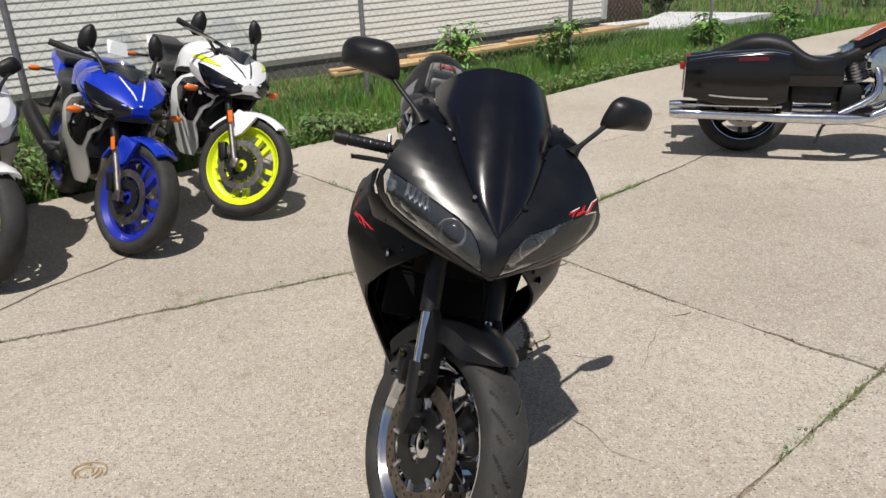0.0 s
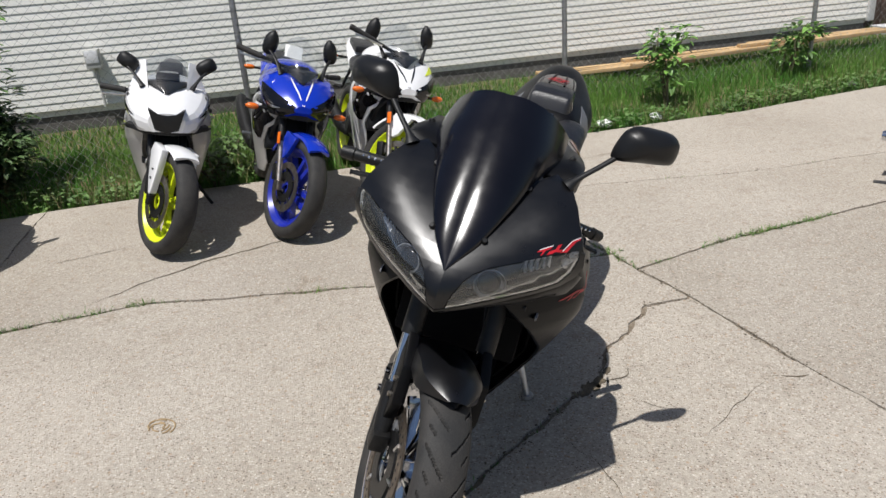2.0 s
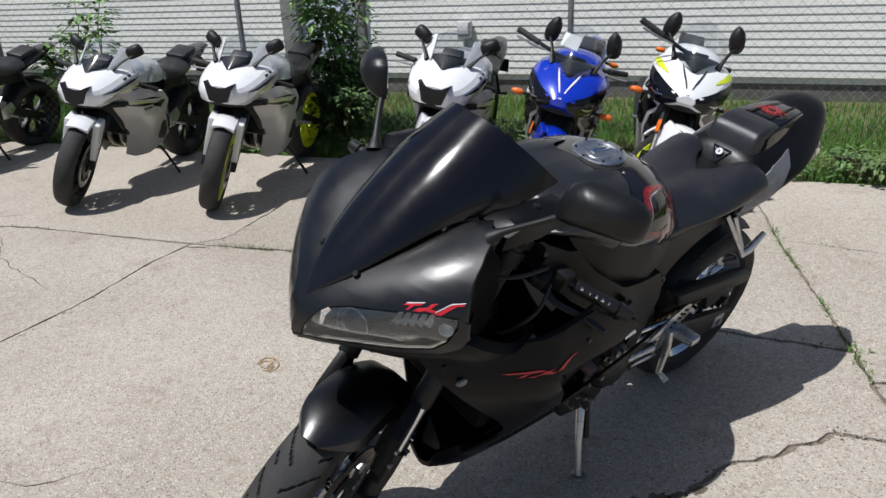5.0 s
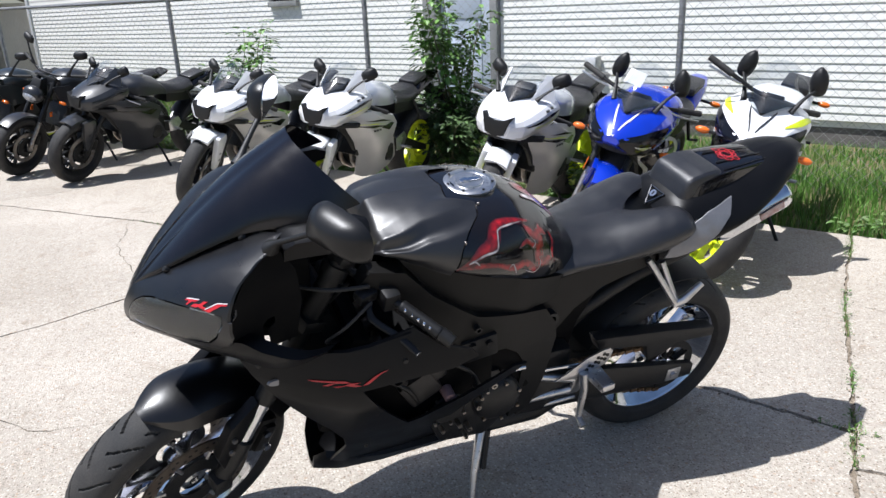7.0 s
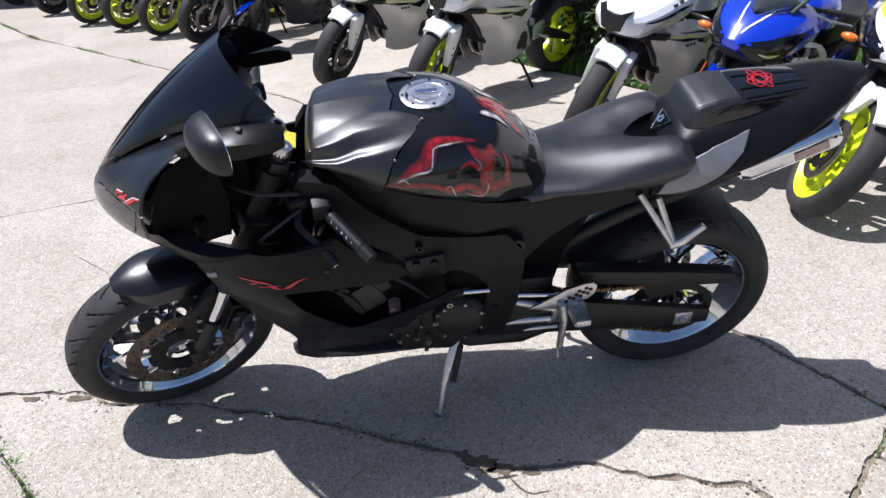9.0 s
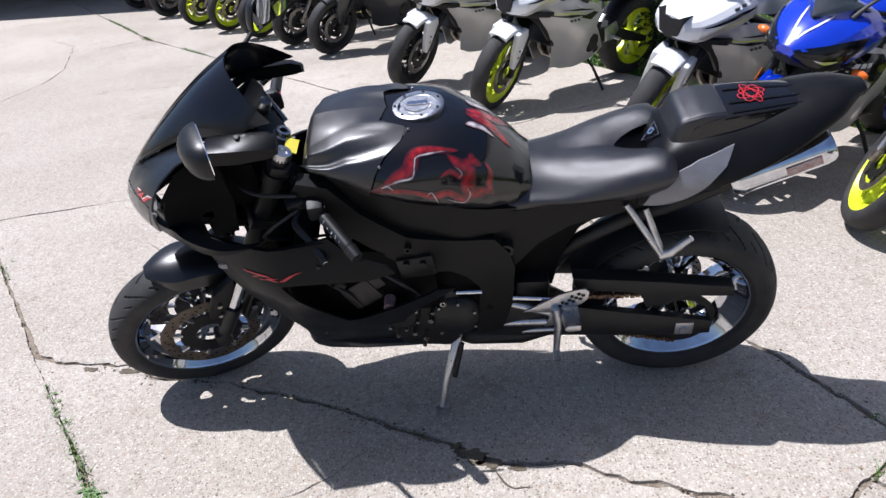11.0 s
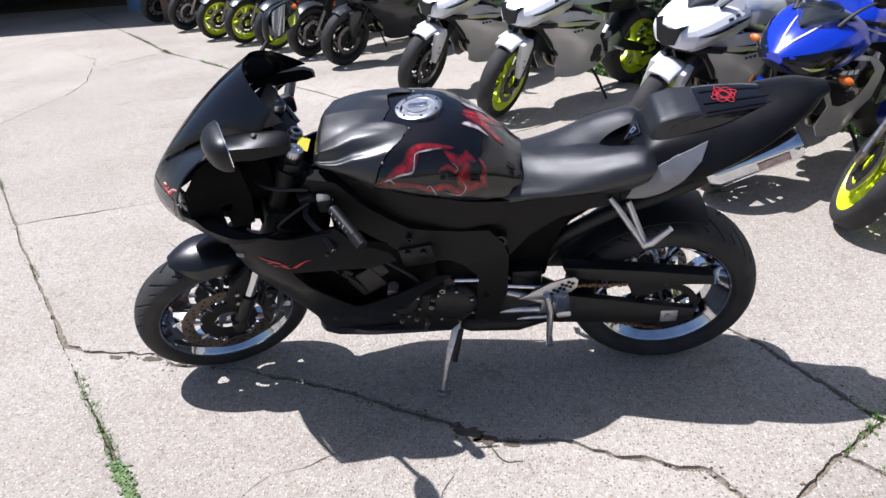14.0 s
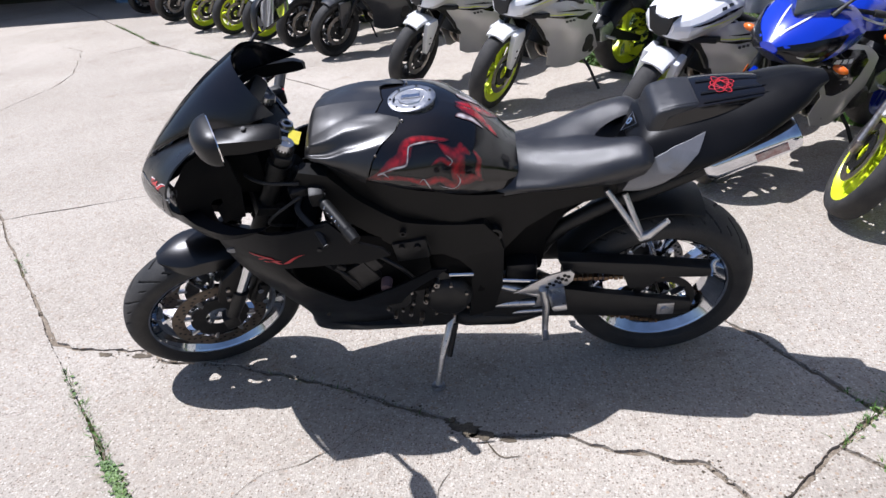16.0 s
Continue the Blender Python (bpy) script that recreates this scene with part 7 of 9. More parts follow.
def rear_end(bike, silencer, arm_mat=None):
    bm = bmesh.new()
    for s in (1, -1):
        rings = [[(x, s * 0.115 + dy * 0.014, z + dz * h) for dy, dz in ((-1, -1), (1, -1), (1, 1), (-1, 1))] for x, z, h in ((0.50, 0.42, 0.05), (0.30, 0.40, 0.045), (0.0, 0.31, 0.028), (-0.05, 0.30, 0.02))]
        grid_faces(bm, rings, closed=True, caps=True)
    part("swingarm", bm, arm_mat or BLACK_METAL, bike)
    bm = bmesh.new()
    lathe(bm, [(0.33, -0.08), (0.345, -0.05), (0.348, 0.0), (0.345, 0.05), (0.33, 0.08), (0.325, 0.07), (0.34, 0.0), (0.325, -0.07)], 14, (0, 0, 0.31), 35, 105, closed=True)
    part("hugger", bm, PLASTIC, bike)
    bm = bmesh.new()
    tube(bm, smooth_line(silencer, 10), [0.024, 0.028, 0.036, 0.042, 0.045, 0.046, 0.046, 0.046, 0.046, 0.045, 0.038], 16, flat=1.15)
    sil = part("silencer", bm, SILVER if silencer[0][2] < 0.3 else BLACK_METAL, bike)
    bm = bmesh.new()
    p, q = Vector(silencer[-1]), Vector(silencer[-2])
    d = (p - q).normalized()
    tube(bm, [p - d * 0.01, p + d * 0.012], 0.028, 14)
    part("tail_pipe", bm, BLACK_METAL, sil)
    bm = bmesh.new()
    tube(bm, [(0.60, 0.10, 0.27), (0.58, 0.17, 0.20), (0.555, 0.275, 0.048)], 0.011, 8)
    part("side_stand", bm, BLACK_METAL, bike)
    for s in (1, -1):
        bm = bmesh.new()
        slab(bm, [(0.46, 0.46), (0.34, 0.50), (0.30, 0.44), (0.36, 0.36), (0.44, 0.36)], 0.125 * s, 0.135 * s, "y", 0.002)
        tube(bm, [(0.38, 0.13 * s, 0.39), (0.38, 0.23 * s, 0.395)], 0.011, 8)
        part("foot_peg", bm, ALU, bike)
        bm = bmesh.new()
        tube(bm, [(0.20, 0.11 * s, 0.74), (0.13, 0.15 * s, 0.58), (0.10, 0.20 * s, 0.585)], 0.011, 8)
        part("passenger_peg", bm, BLACK_METAL, bike)


def mirror_on(bike, root, head, s, size, lean=0.0, turn=Matrix.Identity(4), narrow=1.0, point=0.0, square=0.8):
    bm = bmesh.new()
    tube(bm, smooth_line([(root[0], root[1] * s, root[2]), ((root[0] + head[0]) / 2 + 0.01, (root[1] + head[1]) / 2 * s, (root[2] + head[2]) / 2 - 0.005), (head[0] + 0.01, head[1] * s, head[2] - size[1] * 0.6)], 8), [0.019, 0.017, 0.013, 0.011, 0.010, 0.0095, 0.009, 0.009, 0.010], 9, flat=0.7)
    mir = part("mirror", moved(bm, turn), PLASTIC, bike, "black mirror")
    bm = bmesh.new()
    rings = []
    for i in range(8):
        t = i / 7
        r = max(0.05, math.sqrt(max(0.0, 1 - (1 - t) ** 2.2)))
        ring = []
        for k in range(24):
            a = 2 * math.pi * k / 24
            c_, s_ = math.cos(a), math.sin(a)
            taper = 1 - point * max(0.0, s_) ** 1.5
            ring.append((0.026 - 0.042 * t, r * size[0] * taper * abs(c_) ** square * (1 if c_ > 0 else -1), r * size[1] * abs(s_) ** square * (1 if s_ > 0 else -1)))
        rings.append(ring)
    grid_faces(bm, rings, closed=True, caps=True)
    m = turn @ Matrix.Translation((head[0], head[1] * s, head[2])) @ Matrix.Rotation(radians(14 * s), 4, 'Z') @ Matrix.Rotation(radians(lean * s), 4, 'X')
    part("mirror_shell", moved(bm, m), PLASTIC, mir)
    bm = bmesh.new()
    glass = []
    for k in range(24):
        c_, s_ = math.cos(2 * math.pi * k / 24), math.sin(2 * math.pi * k / 24)
        glass.append((0.88 * size[0] * (1 - point * max(0.0, s_) ** 1.5) * abs(c_) ** square * (1 if c_ > 0 else -1), 0.88 * size[1] * abs(s_) ** square * (1 if s_ > 0 else -1)))
    slab(bm, glass, -0.0185, -0.0165, "x")
    part("mirror_glass", moved(bm, m), MIRROR, mir)


def indicator(bike, a, b, m=Matrix.Identity(4)):
    bm = bmesh.new()
    tube(bm, [a, Vector(a).lerp(Vector(b), 0.55)], 0.009, 8)
    st = part("indicator", moved(bm, m), PLASTIC, bike, "amber turn signal")
    bm = bmesh.new()
    c = Vector(a).lerp(Vector(b), 0.8)
    bmesh.ops.create_uvsphere(bm, u_segments=14, v_segments=8, radius=1.0, matrix=Matrix.Translation(c) @ Matrix.Diagonal((0.022, 0.040, 0.019, 1)))
    part("amber_lens", moved(bm, m), ORANGE, st)


def side_edge(z):
    """Where a fairing's leading edge stands at height z."""
    pts = ((0.25, 0.95), (0.42, 1.00), (0.54, 1.06), (0.65, 1.15), (0.74, 1.23))
    for (z0, x0), (z1, x1) in zip(pts, pts[1:]):
        if z <= z1:
            return x0 + (x1 - x0) * max(0.0, z - z0) / (z1 - z0)
    return pts[-1][1]


def side_curve(x, z):
    tuck = 0.075 * max(0.0, 1 - max(0.0, side_edge(z) - x) / 0.17) ** 1.6 * (1 if z < 0.66 else max(0.3, 1 - (z - 0.66) * 7))
    return max(0.09, 0.243 - tuck - 0.55 * max(0, x - 0.98) ** 1.5 - 0.22 * max(0, 0.80 - x) ** 1.3 - 0.30 * max(0, 0.58 - z) ** 1.2 - 0.5 * max(0, z - 0.70) ** 1.2)


def super_sport(m, nose_mat, fair_mat, tank_mat, rims, label, steer=14, stripe=True, front_fender=None, yellow_hint=True):
    """A 600-class sport bike with a slim nose intake; rims are for the front and the rear wheel."""
    bike = thing("sport_motorcycle", label, "motorcycle", m, group="parked motorcycles")
    ax = Vector((1.375, 0, 0.299))
    head = Vector((1.02, 0, 0.87))
    turn = Matrix.Translation(head) @ Matrix.Rotation(-radians(steer), 4, (ax - head).normalized()) @ Matrix.Translation(-head)
    wheel(bike, (0, 0, 0.309), 0.309, 0.17, rims[1], rims[1], 0.10, (-0.07,), 5)
    wheel(bike, ax, 0.299, 0.12, rims[0], rims[0], 0.155, (-0.06, 0.06), 5, 0, turn)
    fork_set(bike, turn, head, ax, BLACK_METAL, BLACK_METAL)
    calipers(bike, turn, ax, (1, -1))
    bars(bike, turn, (1.02, 0.12, 0.83), (0.90, 0.33, 0.80))
    engine_block(bike)
    rear_end(bike, [(0.45, -0.12, 0.24), (0.25, -0.15, 0.29), (0.08, -0.190, 0.43), (-0.10, -0.205, 0.54)])
    ff = front_fender or nose_mat
    bm = bmesh.new()
    prof = [(0.300, -0.072), (0.318, -0.066), (0.328, -0.035), (0.331, 0), (0.328, 0.035), (0.318, 0.066), (0.300, 0.072), (0.298, 0.066), (0.324, 0.0), (0.298, -0.066)]
    lathe(bm, prof, 18, ax, 66, 150, closed=True)
    for s in (1, -1):
        slab(bm, [(1.40, 0.60), (1.27, 0.615), (1.245, 0.56), (1.31, 0.37), (1.345, 0.325), (1.37, 0.34), (1.39, 0.46)], 0.068 * s, 0.108 * s, "y", 0.008)
    part("front_fender", moved(bm, turn), ff, bike)
    for s in (1, -1):
        for k in range(2):
            bm = bmesh.new()
            box(bm, (1.335, 0.110 * s, 0.47 - 0.05 * k), (0.018, 0.004, 0.010), 0)
            part("fender_slot", moved(bm, turn), BLACK_METAL, bike)
    nose = Hull([
        (1.350, [(0.000, 0.800), (0.045, 0.797), (0.088, 0.778), (0.095, 0.738), (0.072, 0.695)]),
        (1.290, [(0.000, 0.846), (0.068, 0.842), (0.145, 0.806), (0.172, 0.752), (0.147, 0.692)]),
        (1.180, [(0.000, 0.900), (0.090, 0.892), (0.181, 0.852), (0.215, 0.792), (0.186, 0.730)]),
        (1.060, [(0.000, 0.935), (0.102, 0.928), (0.192, 0.895), (0.232, 0.832), (0.209, 0.760)]),
        (0.960, [(0.000, 0.925), (0.113, 0.920), (0.186, 0.900), (0.220, 0.850), (0.203, 0.790)]),
    ])
    bm = bmesh.new()
    nose.mesh(bm, 7, 8)
    cowl = part("nose_cowl", bm, nose_mat, bike, sharp=13)
    bm = bmesh.new()
    slab(bm, [(-0.096, 0.822), (-0.046, 0.795), (0.0, 0.788), (0.046, 0.795), (0.096, 0.822), (0.062, 0.708), (0.0, 0.692), (-0.062, 0.708)], 1.265, 1.362, "x", 0.004)
    part("air_intake", bm, PLASTIC, cowl, "black angular air intake")
    for s in (1, -1):
        bm = bmesh.new()
        rows = []
        for k in range(11):
            x = 1.33 - 0.37 * k / 10
            v0 = 0.97 - 0.30 * (k / 10) ** 0.6
            rows.append([nose.at(x, v0 + (1 - v0) * j / 3, s, 0.0025) for j in range(4)])
        grid_faces(bm, rows)
        part("lower_cowl", bm, fair_mat, cowl)
        bm = bmesh.new()
        ribbon(bm, nose, [(1.29, 0.66), (1.2, 0.70), (1.08, 0.71), (0.98, 0.73)], [0.004, 0.02, 0.022, 0.006], s, 0.005, 12)
        part("black_stripe", bm, GLOSS, cowl)
        if stripe:
            bm = bmesh.new()
            ribbon(bm, nose, [(1.24, 0.76), (1.14, 0.82), (1.0, 0.86)], [0.003, 0.008, 0.003], s, 0.003, 10)
            part("yellow_pinstripe", bm, YELLOW, cowl)
            bm = bmesh.new()
            for k in range(2):
                ribbon(bm, nose, [(1.13 - 0.045 * k, 0.58), (1.10 - 0.045 * k, 0.60)], [0.018, 0.018], s, 0.002, 3)
            part("grey_mark", bm, GREY_PAINT, cowl)
        bm = bmesh.new()
        nm = [(1.10, 0.50), (1.06, 0.42), (1.01, 0.36)]
        rows = [[nose.at(1.15, 0.27, s, 0.004), nose.at(1.02, 0.56, s, 0.004)], [Vector((1.015, 0.118 * s, 1.045)), Vector((0.985, 0.150 * s, 1.035))]]
        grid_faces(bm, [[*rows[0], rows[0][1] * 0.99 + Vector((0, 0, -0.01)), rows[0][0] + Vector((0, 0, -0.012))], [*rows[1], rows[1][1] + Vector((0, -0.006 * s, -0.008)), rows[1][0] + Vector((0, -0.006 * s, -0.012))]], closed=True, caps=True)
        part("cowl_wing", bm, nose_mat, cowl)
        mirror_on(bike, (1.13, 0.130, 0.905), (1.01, 0.215, 1.025), s, (0.060, 0.042), 30, point=0.25, square=0.5)
        # fairing
        bm = bmesh.new()
        panel(bm, [(1.22, 0.735), (1.10, 0.765), (0.95, 0.765), (0.80, 0.735), (0.68, 0.70), (0.60, 0.63), (0.65, 0.54), (0.56, 0.44), (0.47, 0.33), (0.56, 0.275), (0.74, 0.25), (0.90, 0.245), (0.96, 0.27), (1.0, 0.42), (1.06, 0.54), (1.15, 0.65)], side_curve, 0.007, "y", 0.04)
        fair = part("side_fairing", mirrored(bm, s), fair_mat, bike)
        bm = bmesh.new()
        for poly in ([(1.16, 0.675), (0.95, 0.665), (0.78, 0.64), (0.95, 0.645)], [(1.05, 0.705), (0.85, 0.695), (0.70, 0.665), (0.86, 0.682)], [(0.86, 0.635), (0.74, 0.60), (0.66, 0.64), (0.72, 0.655)]):
            patch(bm, poly, side_curve, 0.002)
        part("black_stripe", mirrored(bm, s), GLOSS, fair)
        if stripe:
            bm = bmesh.new()
            patch(bm, [(1.17, 0.690), (0.95, 0.678), (0.80, 0.655), (0.95, 0.671)], side_curve, 0.003)
            part("yellow_pinstripe", mirrored(bm, s), YELLOW, fair)
            bm = bmesh.new()
            for k in range(3):
                patch(bm, [(0.955 - 0.035 * k, 0.632), (0.930 - 0.035 * k, 0.628), (0.927 - 0.035 * k, 0.612), (0.952 - 0.035 * k, 0.616)], side_curve, 0.002)
            part("grey_mark", mirrored(bm, s), GREY_PAINT, fair)
        bm = bmesh.new()
        patch(bm, [(0.66, 0.48), (0.60, 0.46), (0.56, 0.40), (0.60, 0.36), (0.68, 0.39), (0.69, 0.45)], side_curve, 0.003)
        part("fairing_vent", mirrored(bm, s), PLASTIC, fair)
        bm = bmesh.new()
        panel(bm, [(1.28, 0.70), (1.10, 0.735), (1.02, 0.60), (0.98, 0.45), (1.05, 0.48), (1.14, 0.60)], lambda x, z: 0.142 - 0.2 * max(0, x - 1.1), 0.02, "y", 0.06)
        part("inner_fairing", mirrored(bm, s), PLASTIC, bike)
    # dark sheet laid on the nose for the shaded cockpit opening; the chin under it
    bm = bmesh.new()
    rows = []
    for k in range(9):
        x = 1.225 - 0.225 * k / 8
        w = 0.04 + 0.40 * (k / 8) ** 0.8
        rows.append([nose.at(x, w * abs(j) / 4, 1 if j >= 0 else -1, 0.004) for j in range(-4, 5)])
    grid_faces(bm, rows)
    part("cockpit_shroud", bm, PLASTIC, bike)
    bm = bmesh.new()
    chin = [(1.325, 0.05), (1.285, 0.13), (1.19, 0.185), (1.14, 0.225), (1.05, 0.20)]
    slab(bm, chin + [(x, -y) for x, y in reversed(chin)], 0.672, 0.700, "z", 0.004)
    part("chin_panel", bm, PLASTIC, bike)
    # screen
    bm = bmesh.new()
    rows = []
    for i in range(9):
        t = i / 8
        e = crom([(1.21, 0.02, 0.885), (1.15, 0.085, 0.930), (1.07, 0.112, 0.985), (0.995, 0.120, 1.03)], t * 3)
        c = crom([(1.22, 0.0, 0.885), (1.16, 0.0, 0.945), (1.08, 0.0, 1.02), (0.975, 0.0, 1.085)], t * 3)
        rows.append([Vector((c[0] + (e[0] - c[0]) * (f * f), e[1] * f, c[2] + (e[2] - c[2]) * (f * f))) for f in (j / 6 for j in range(-6, 7))])
    grid_faces(bm, rows)
    part("windscreen", bm, SCREEN, bike, "clear screen", sharp=80)
    bm = bmesh.new()
    box(bm, (1.035, 0, 0.945), (0.07, 0.13, 0.045), 0.014, Matrix.Rotation(radians(30), 4, 'Y'))
    part("instrument_pod", bm, PLASTIC, bike)
    tank = Hull([(0.46, [(0, 0.82), (0.06, 0.815), (0.11, 0.79), (0.12, 0.74)]), (0.56, [(0, 0.90), (0.08, 0.89), (0.145, 0.85), (0.155, 0.76)]), (0.70, [(0, 0.935), (0.09, 0.925), (0.175, 0.875), (0.19, 0.77)]), (0.82, [(0, 0.935), (0.09, 0.925), (0.17, 0.88), (0.185, 0.78)]), (0.92, [(0, 0.90), (0.07, 0.89), (0.12, 0.86), (0.13, 0.79)])])
    bm = bmesh.new()
    tank.mesh(bm, 14, 12)
    part("fuel_tank", bm, tank_mat, bike)
    bm = bmesh.new()
    lathe(bm, [(0.055, -0.01), (0.055, 0.006), (0.0, 0.008)], 20)
    part("filler_cap", moved(bm, Matrix.Translation((0.70, 0, 0.935)) @ Matrix.Rotation(radians(90), 4, 'X')), ALU, bike)
    seat = Hull([(0.14, [(0, 0.845), (0.07, 0.84), (0.12, 0.80), (0.12, 0.76)]), (0.30, [(0, 0.815), (0.08, 0.81), (0.14, 0.78), (0.14, 0.74)]), (0.47, [(0, 0.835), (0.06, 0.83), (0.10, 0.79), (0.11, 0.74)])])
    bm = bmesh.new()
    seat.mesh(bm, 10, 10)
    part("rider_seat", bm, VINYL, bike)
    tail = Hull([(-0.30, [(0, 0.915), (0.03, 0.912), (0.055, 0.90), (0.04, 0.885)]), (-0.12, [(0, 0.895), (0.06, 0.89), (0.10, 0.86), (0.08, 0.82)]), (0.06, [(0, 0.86), (0.07, 0.85), (0.12, 0.81), (0.10, 0.77)]), (0.18, [(0, 0.80), (0.07, 0.795), (0.125, 0.77), (0.11, 0.73)])])
    bm = bmesh.new()
    tail.mesh(bm, 12, 10)
    part("tail_cowl", bm, GLOSS, bike)
    bm = bmesh.new()
    box(bm, (0.04, 0, 0.872), (0.20, 0.16, 0.045), 0.02, Matrix.Rotation(radians(16), 4, 'Y'))
    part("passenger_seat", bm, VINYL, bike)
    bm = bmesh.new()
    box(bm, (0.30, 0, 0.70), (0.30, 0.20, 0.12), 0.03)
    part("subframe", bm, BLACK_METAL, bike)
    bm = bmesh.new()
    box(bm, (0.90, 0, 0.80), (0.30, 0.18, 0.16), 0.03)
    part("frame", bm, BLACK_METAL, bike)
    bm = bmesh.new()
    tube(bm, [(-0.16, 0, 0.86), (-0.34, 0, 0.72)], 0.02, 8)
    box(bm, (-0.35, 0, 0.70), (0.012, 0.18, 0.11), 0.003, Matrix.Rotation(radians(24), 4, 'Y'))
    part("plate_holder", bm, PLASTIC, bike)
    bm = bmesh.new()
    box(bm, (-0.30, 0, 0.89), (0.03, 0.07, 0.025), 0.006)
    part("tail_light", bm, RED_LENS, bike)
    return bike


def small_sport(m, paint, side_mat, rims, label, steer=20, stripe=WHITE_LINE, paper=False, accent=None):
    """A light sport bike with twin lamps and tall mirrors."""
    bike = thing("sport_motorcycle", label, "motorcycle", m, group="parked motorcycles")
    ax, head = Vector((1.38, 0, 0.295)), Vector((1.06, 0, 0.90))
    turn = Matrix.Translation(head) @ Matrix.Rotation(-radians(steer), 4, (ax - head).normalized()) @ Matrix.Translation(-head)
    wheel(bike, (0, 0, 0.303), 0.303, 0.14, rims[1], rims[1], 0.10, (-0.06,), 10)
    wheel(bike, ax, 0.295, 0.11, rims[0], rims[0], 0.145, (-0.06,), 10, 0, turn)
    fork_set(bike, turn, head, ax, BLACK_METAL, STEEL, 0.021)
    calipers(bike, turn, ax, (-1,))
    bars(bike, turn, (1.04, 0.12, 0.93), (0.90, 0.35, 0.955))
    engine_block(bike)
    rear_end(bike, [(0.45, -0.12, 0.30), (0.28, -0.16, 0.34), (0.05, -0.20, 0.45), (-0.13, -0.215, 0.55)])
    bm = bmesh.new()
    prof = [(0.296, -0.066), (0.312, -0.062), (0.324, -0.034), (0.328, 0), (0.324, 0.034), (0.312, 0.062), (0.296, 0.066), (0.294, 0.060), (0.320, 0.0), (0.294, -0.060)]
    lathe(bm, prof, 18, ax, 58, 150, closed=True)
    for s in (1, -1):
        slab(bm, [(1.40, 0.585), (1.27, 0.60), (1.235, 0.52), (1.29, 0.43), (1.34, 0.47)], 0.062 * s, 0.088 * s, "y", 0.006)
    part("front_fender", moved(bm, turn), paint, bike)
    for s in (1, -1):
        bm = bmesh.new()
        box(bm, (1.255, 0.118 * s, 0.545), (0.03, 0.006, 0.07), 0.004, Matrix.Rotation(radians(-24), 4, 'Y'))
        part("side_reflector", moved(bm, turn), ORANGE, bike)
    nose = Hull([
        (1.345, [(0.000, 0.765), (0.025, 0.762), (0.042, 0.750), (0.044, 0.738), (0.036, 0.728)]),
        (1.285, [(0.000, 0.830), (0.058, 0.822), (0.120, 0.785), (0.137, 0.735), (0.114, 0.690)]),
        (1.190, [(0.000, 0.890), (0.080, 0.880), (0.166, 0.840), (0.194, 0.775), (0.172, 0.705)]),
        (1.080, [(0.000, 0.935), (0.092, 0.928), (0.183, 0.890), (0.223, 0.820), (0.203, 0.745)]),
        (0.980, [(0.000, 0.935), (0.103, 0.930), (0.183, 0.900), (0.223, 0.840), (0.206, 0.775)]),
    ])
    bm = bmesh.new()
    nose.mesh(bm, 7, 8)
    cowl = part("nose_cowl", bm, paint, bike, sharp=13)
    for s in (1, -1):
        bm = bmesh.new()
        rows = []
        for k in range(11):
            t = k / 10
            x = 1.3445 - 0.24 * t
            v0 = 0.40 + 0.24 * t
            v1 = 1.0 if t < 0.6 else 1.0 - (0.96 - v0) * ((t - 0.6) / 0.4) ** 1.3
            rows.append([nose.at(x, v0 + (v1 - v0) * j / 4, s, 0.004 + 0.004 * math.sin(math.pi * j / 4)) for j in range(5)])
        grid_faces(bm, rows)
        lamp = part("headlight", bm, SMOKE, cowl, "dark glossy headlight")
        bm = bmesh.new()
        ribbon(bm, nose, [(1.30, 0.72), (1.26, 0.78), (1.22, 0.80)], [0.004, 0.020, 0.006], s, 0.0105, 8)
        part("lamp_lens", bm, ALU, cowl)
        bm = bmesh.new()
        ribbon(bm, nose, [(1.347, 0.04), (1.31, 0.11), (1.24, 0.17), (1.17, 0.20)], [0.014, 0.013, 0.011, 0.004], s, 0.003, 14)
        part("pale_stripe", bm, stripe, cowl)
        if accent:
            bm = bmesh.new()
            ribbon(bm, nose, [(1.22, 0.40), (1.12, 0.52), (1.0, 0.62)], [0.004, 0.035, 0.02], s, 0.003, 12)
            part("yellow_stripe", bm, accent, cowl)
        mirror_on(bike, (1.12, 0.115, 0.90), (0.985, 0.180, 1.062), s, (0.044, 0.074), 12, point=0.55, square=0.72)
        bm = bmesh.new()
        panel(bm, [(1.25, 0.72), (1.15, 0.76), (1.0, 0.78), (0.85, 0.74), (0.72, 0.66), (0.70, 0.55), (0.62, 0.42), (0.55, 0.31), (0.70, 0.25), (0.88, 0.26), (0.94, 0.33), (0.98, 0.47), (1.06, 0.57), (1.18, 0.65)], lambda x, z: side_curve(x, z) - 0.018, 0.007, "y", 0.04)
        fair = part("side_fairing", mirrored(bm, s), side_mat, bike)
        bm = bmesh.new()
        for poly in ([(1.215, 0.725), (1.05, 0.762), (0.90, 0.735), (0.83, 0.67), (0.85, 0.60), (0.89, 0.53), (0.94, 0.485), (0.975, 0.49), (1.05, 0.58), (1.165, 0.658)],):
            patch(bm, poly, lambda x, z: side_curve(x, z) - 0.018, 0.002)
        part("black_panel", mirrored(bm, s), GLOSS, fair)
        bm = bmesh.new()
        for k in range(3):
            patch(bm, [(1.08 - 0.035 * k, 0.712), (1.055 - 0.035 * k, 0.712), (1.060 - 0.035 * k, 0.690), (1.085 - 0.035 * k, 0.690)], lambda x, z: side_curve(x, z) - 0.018, 0.0045)
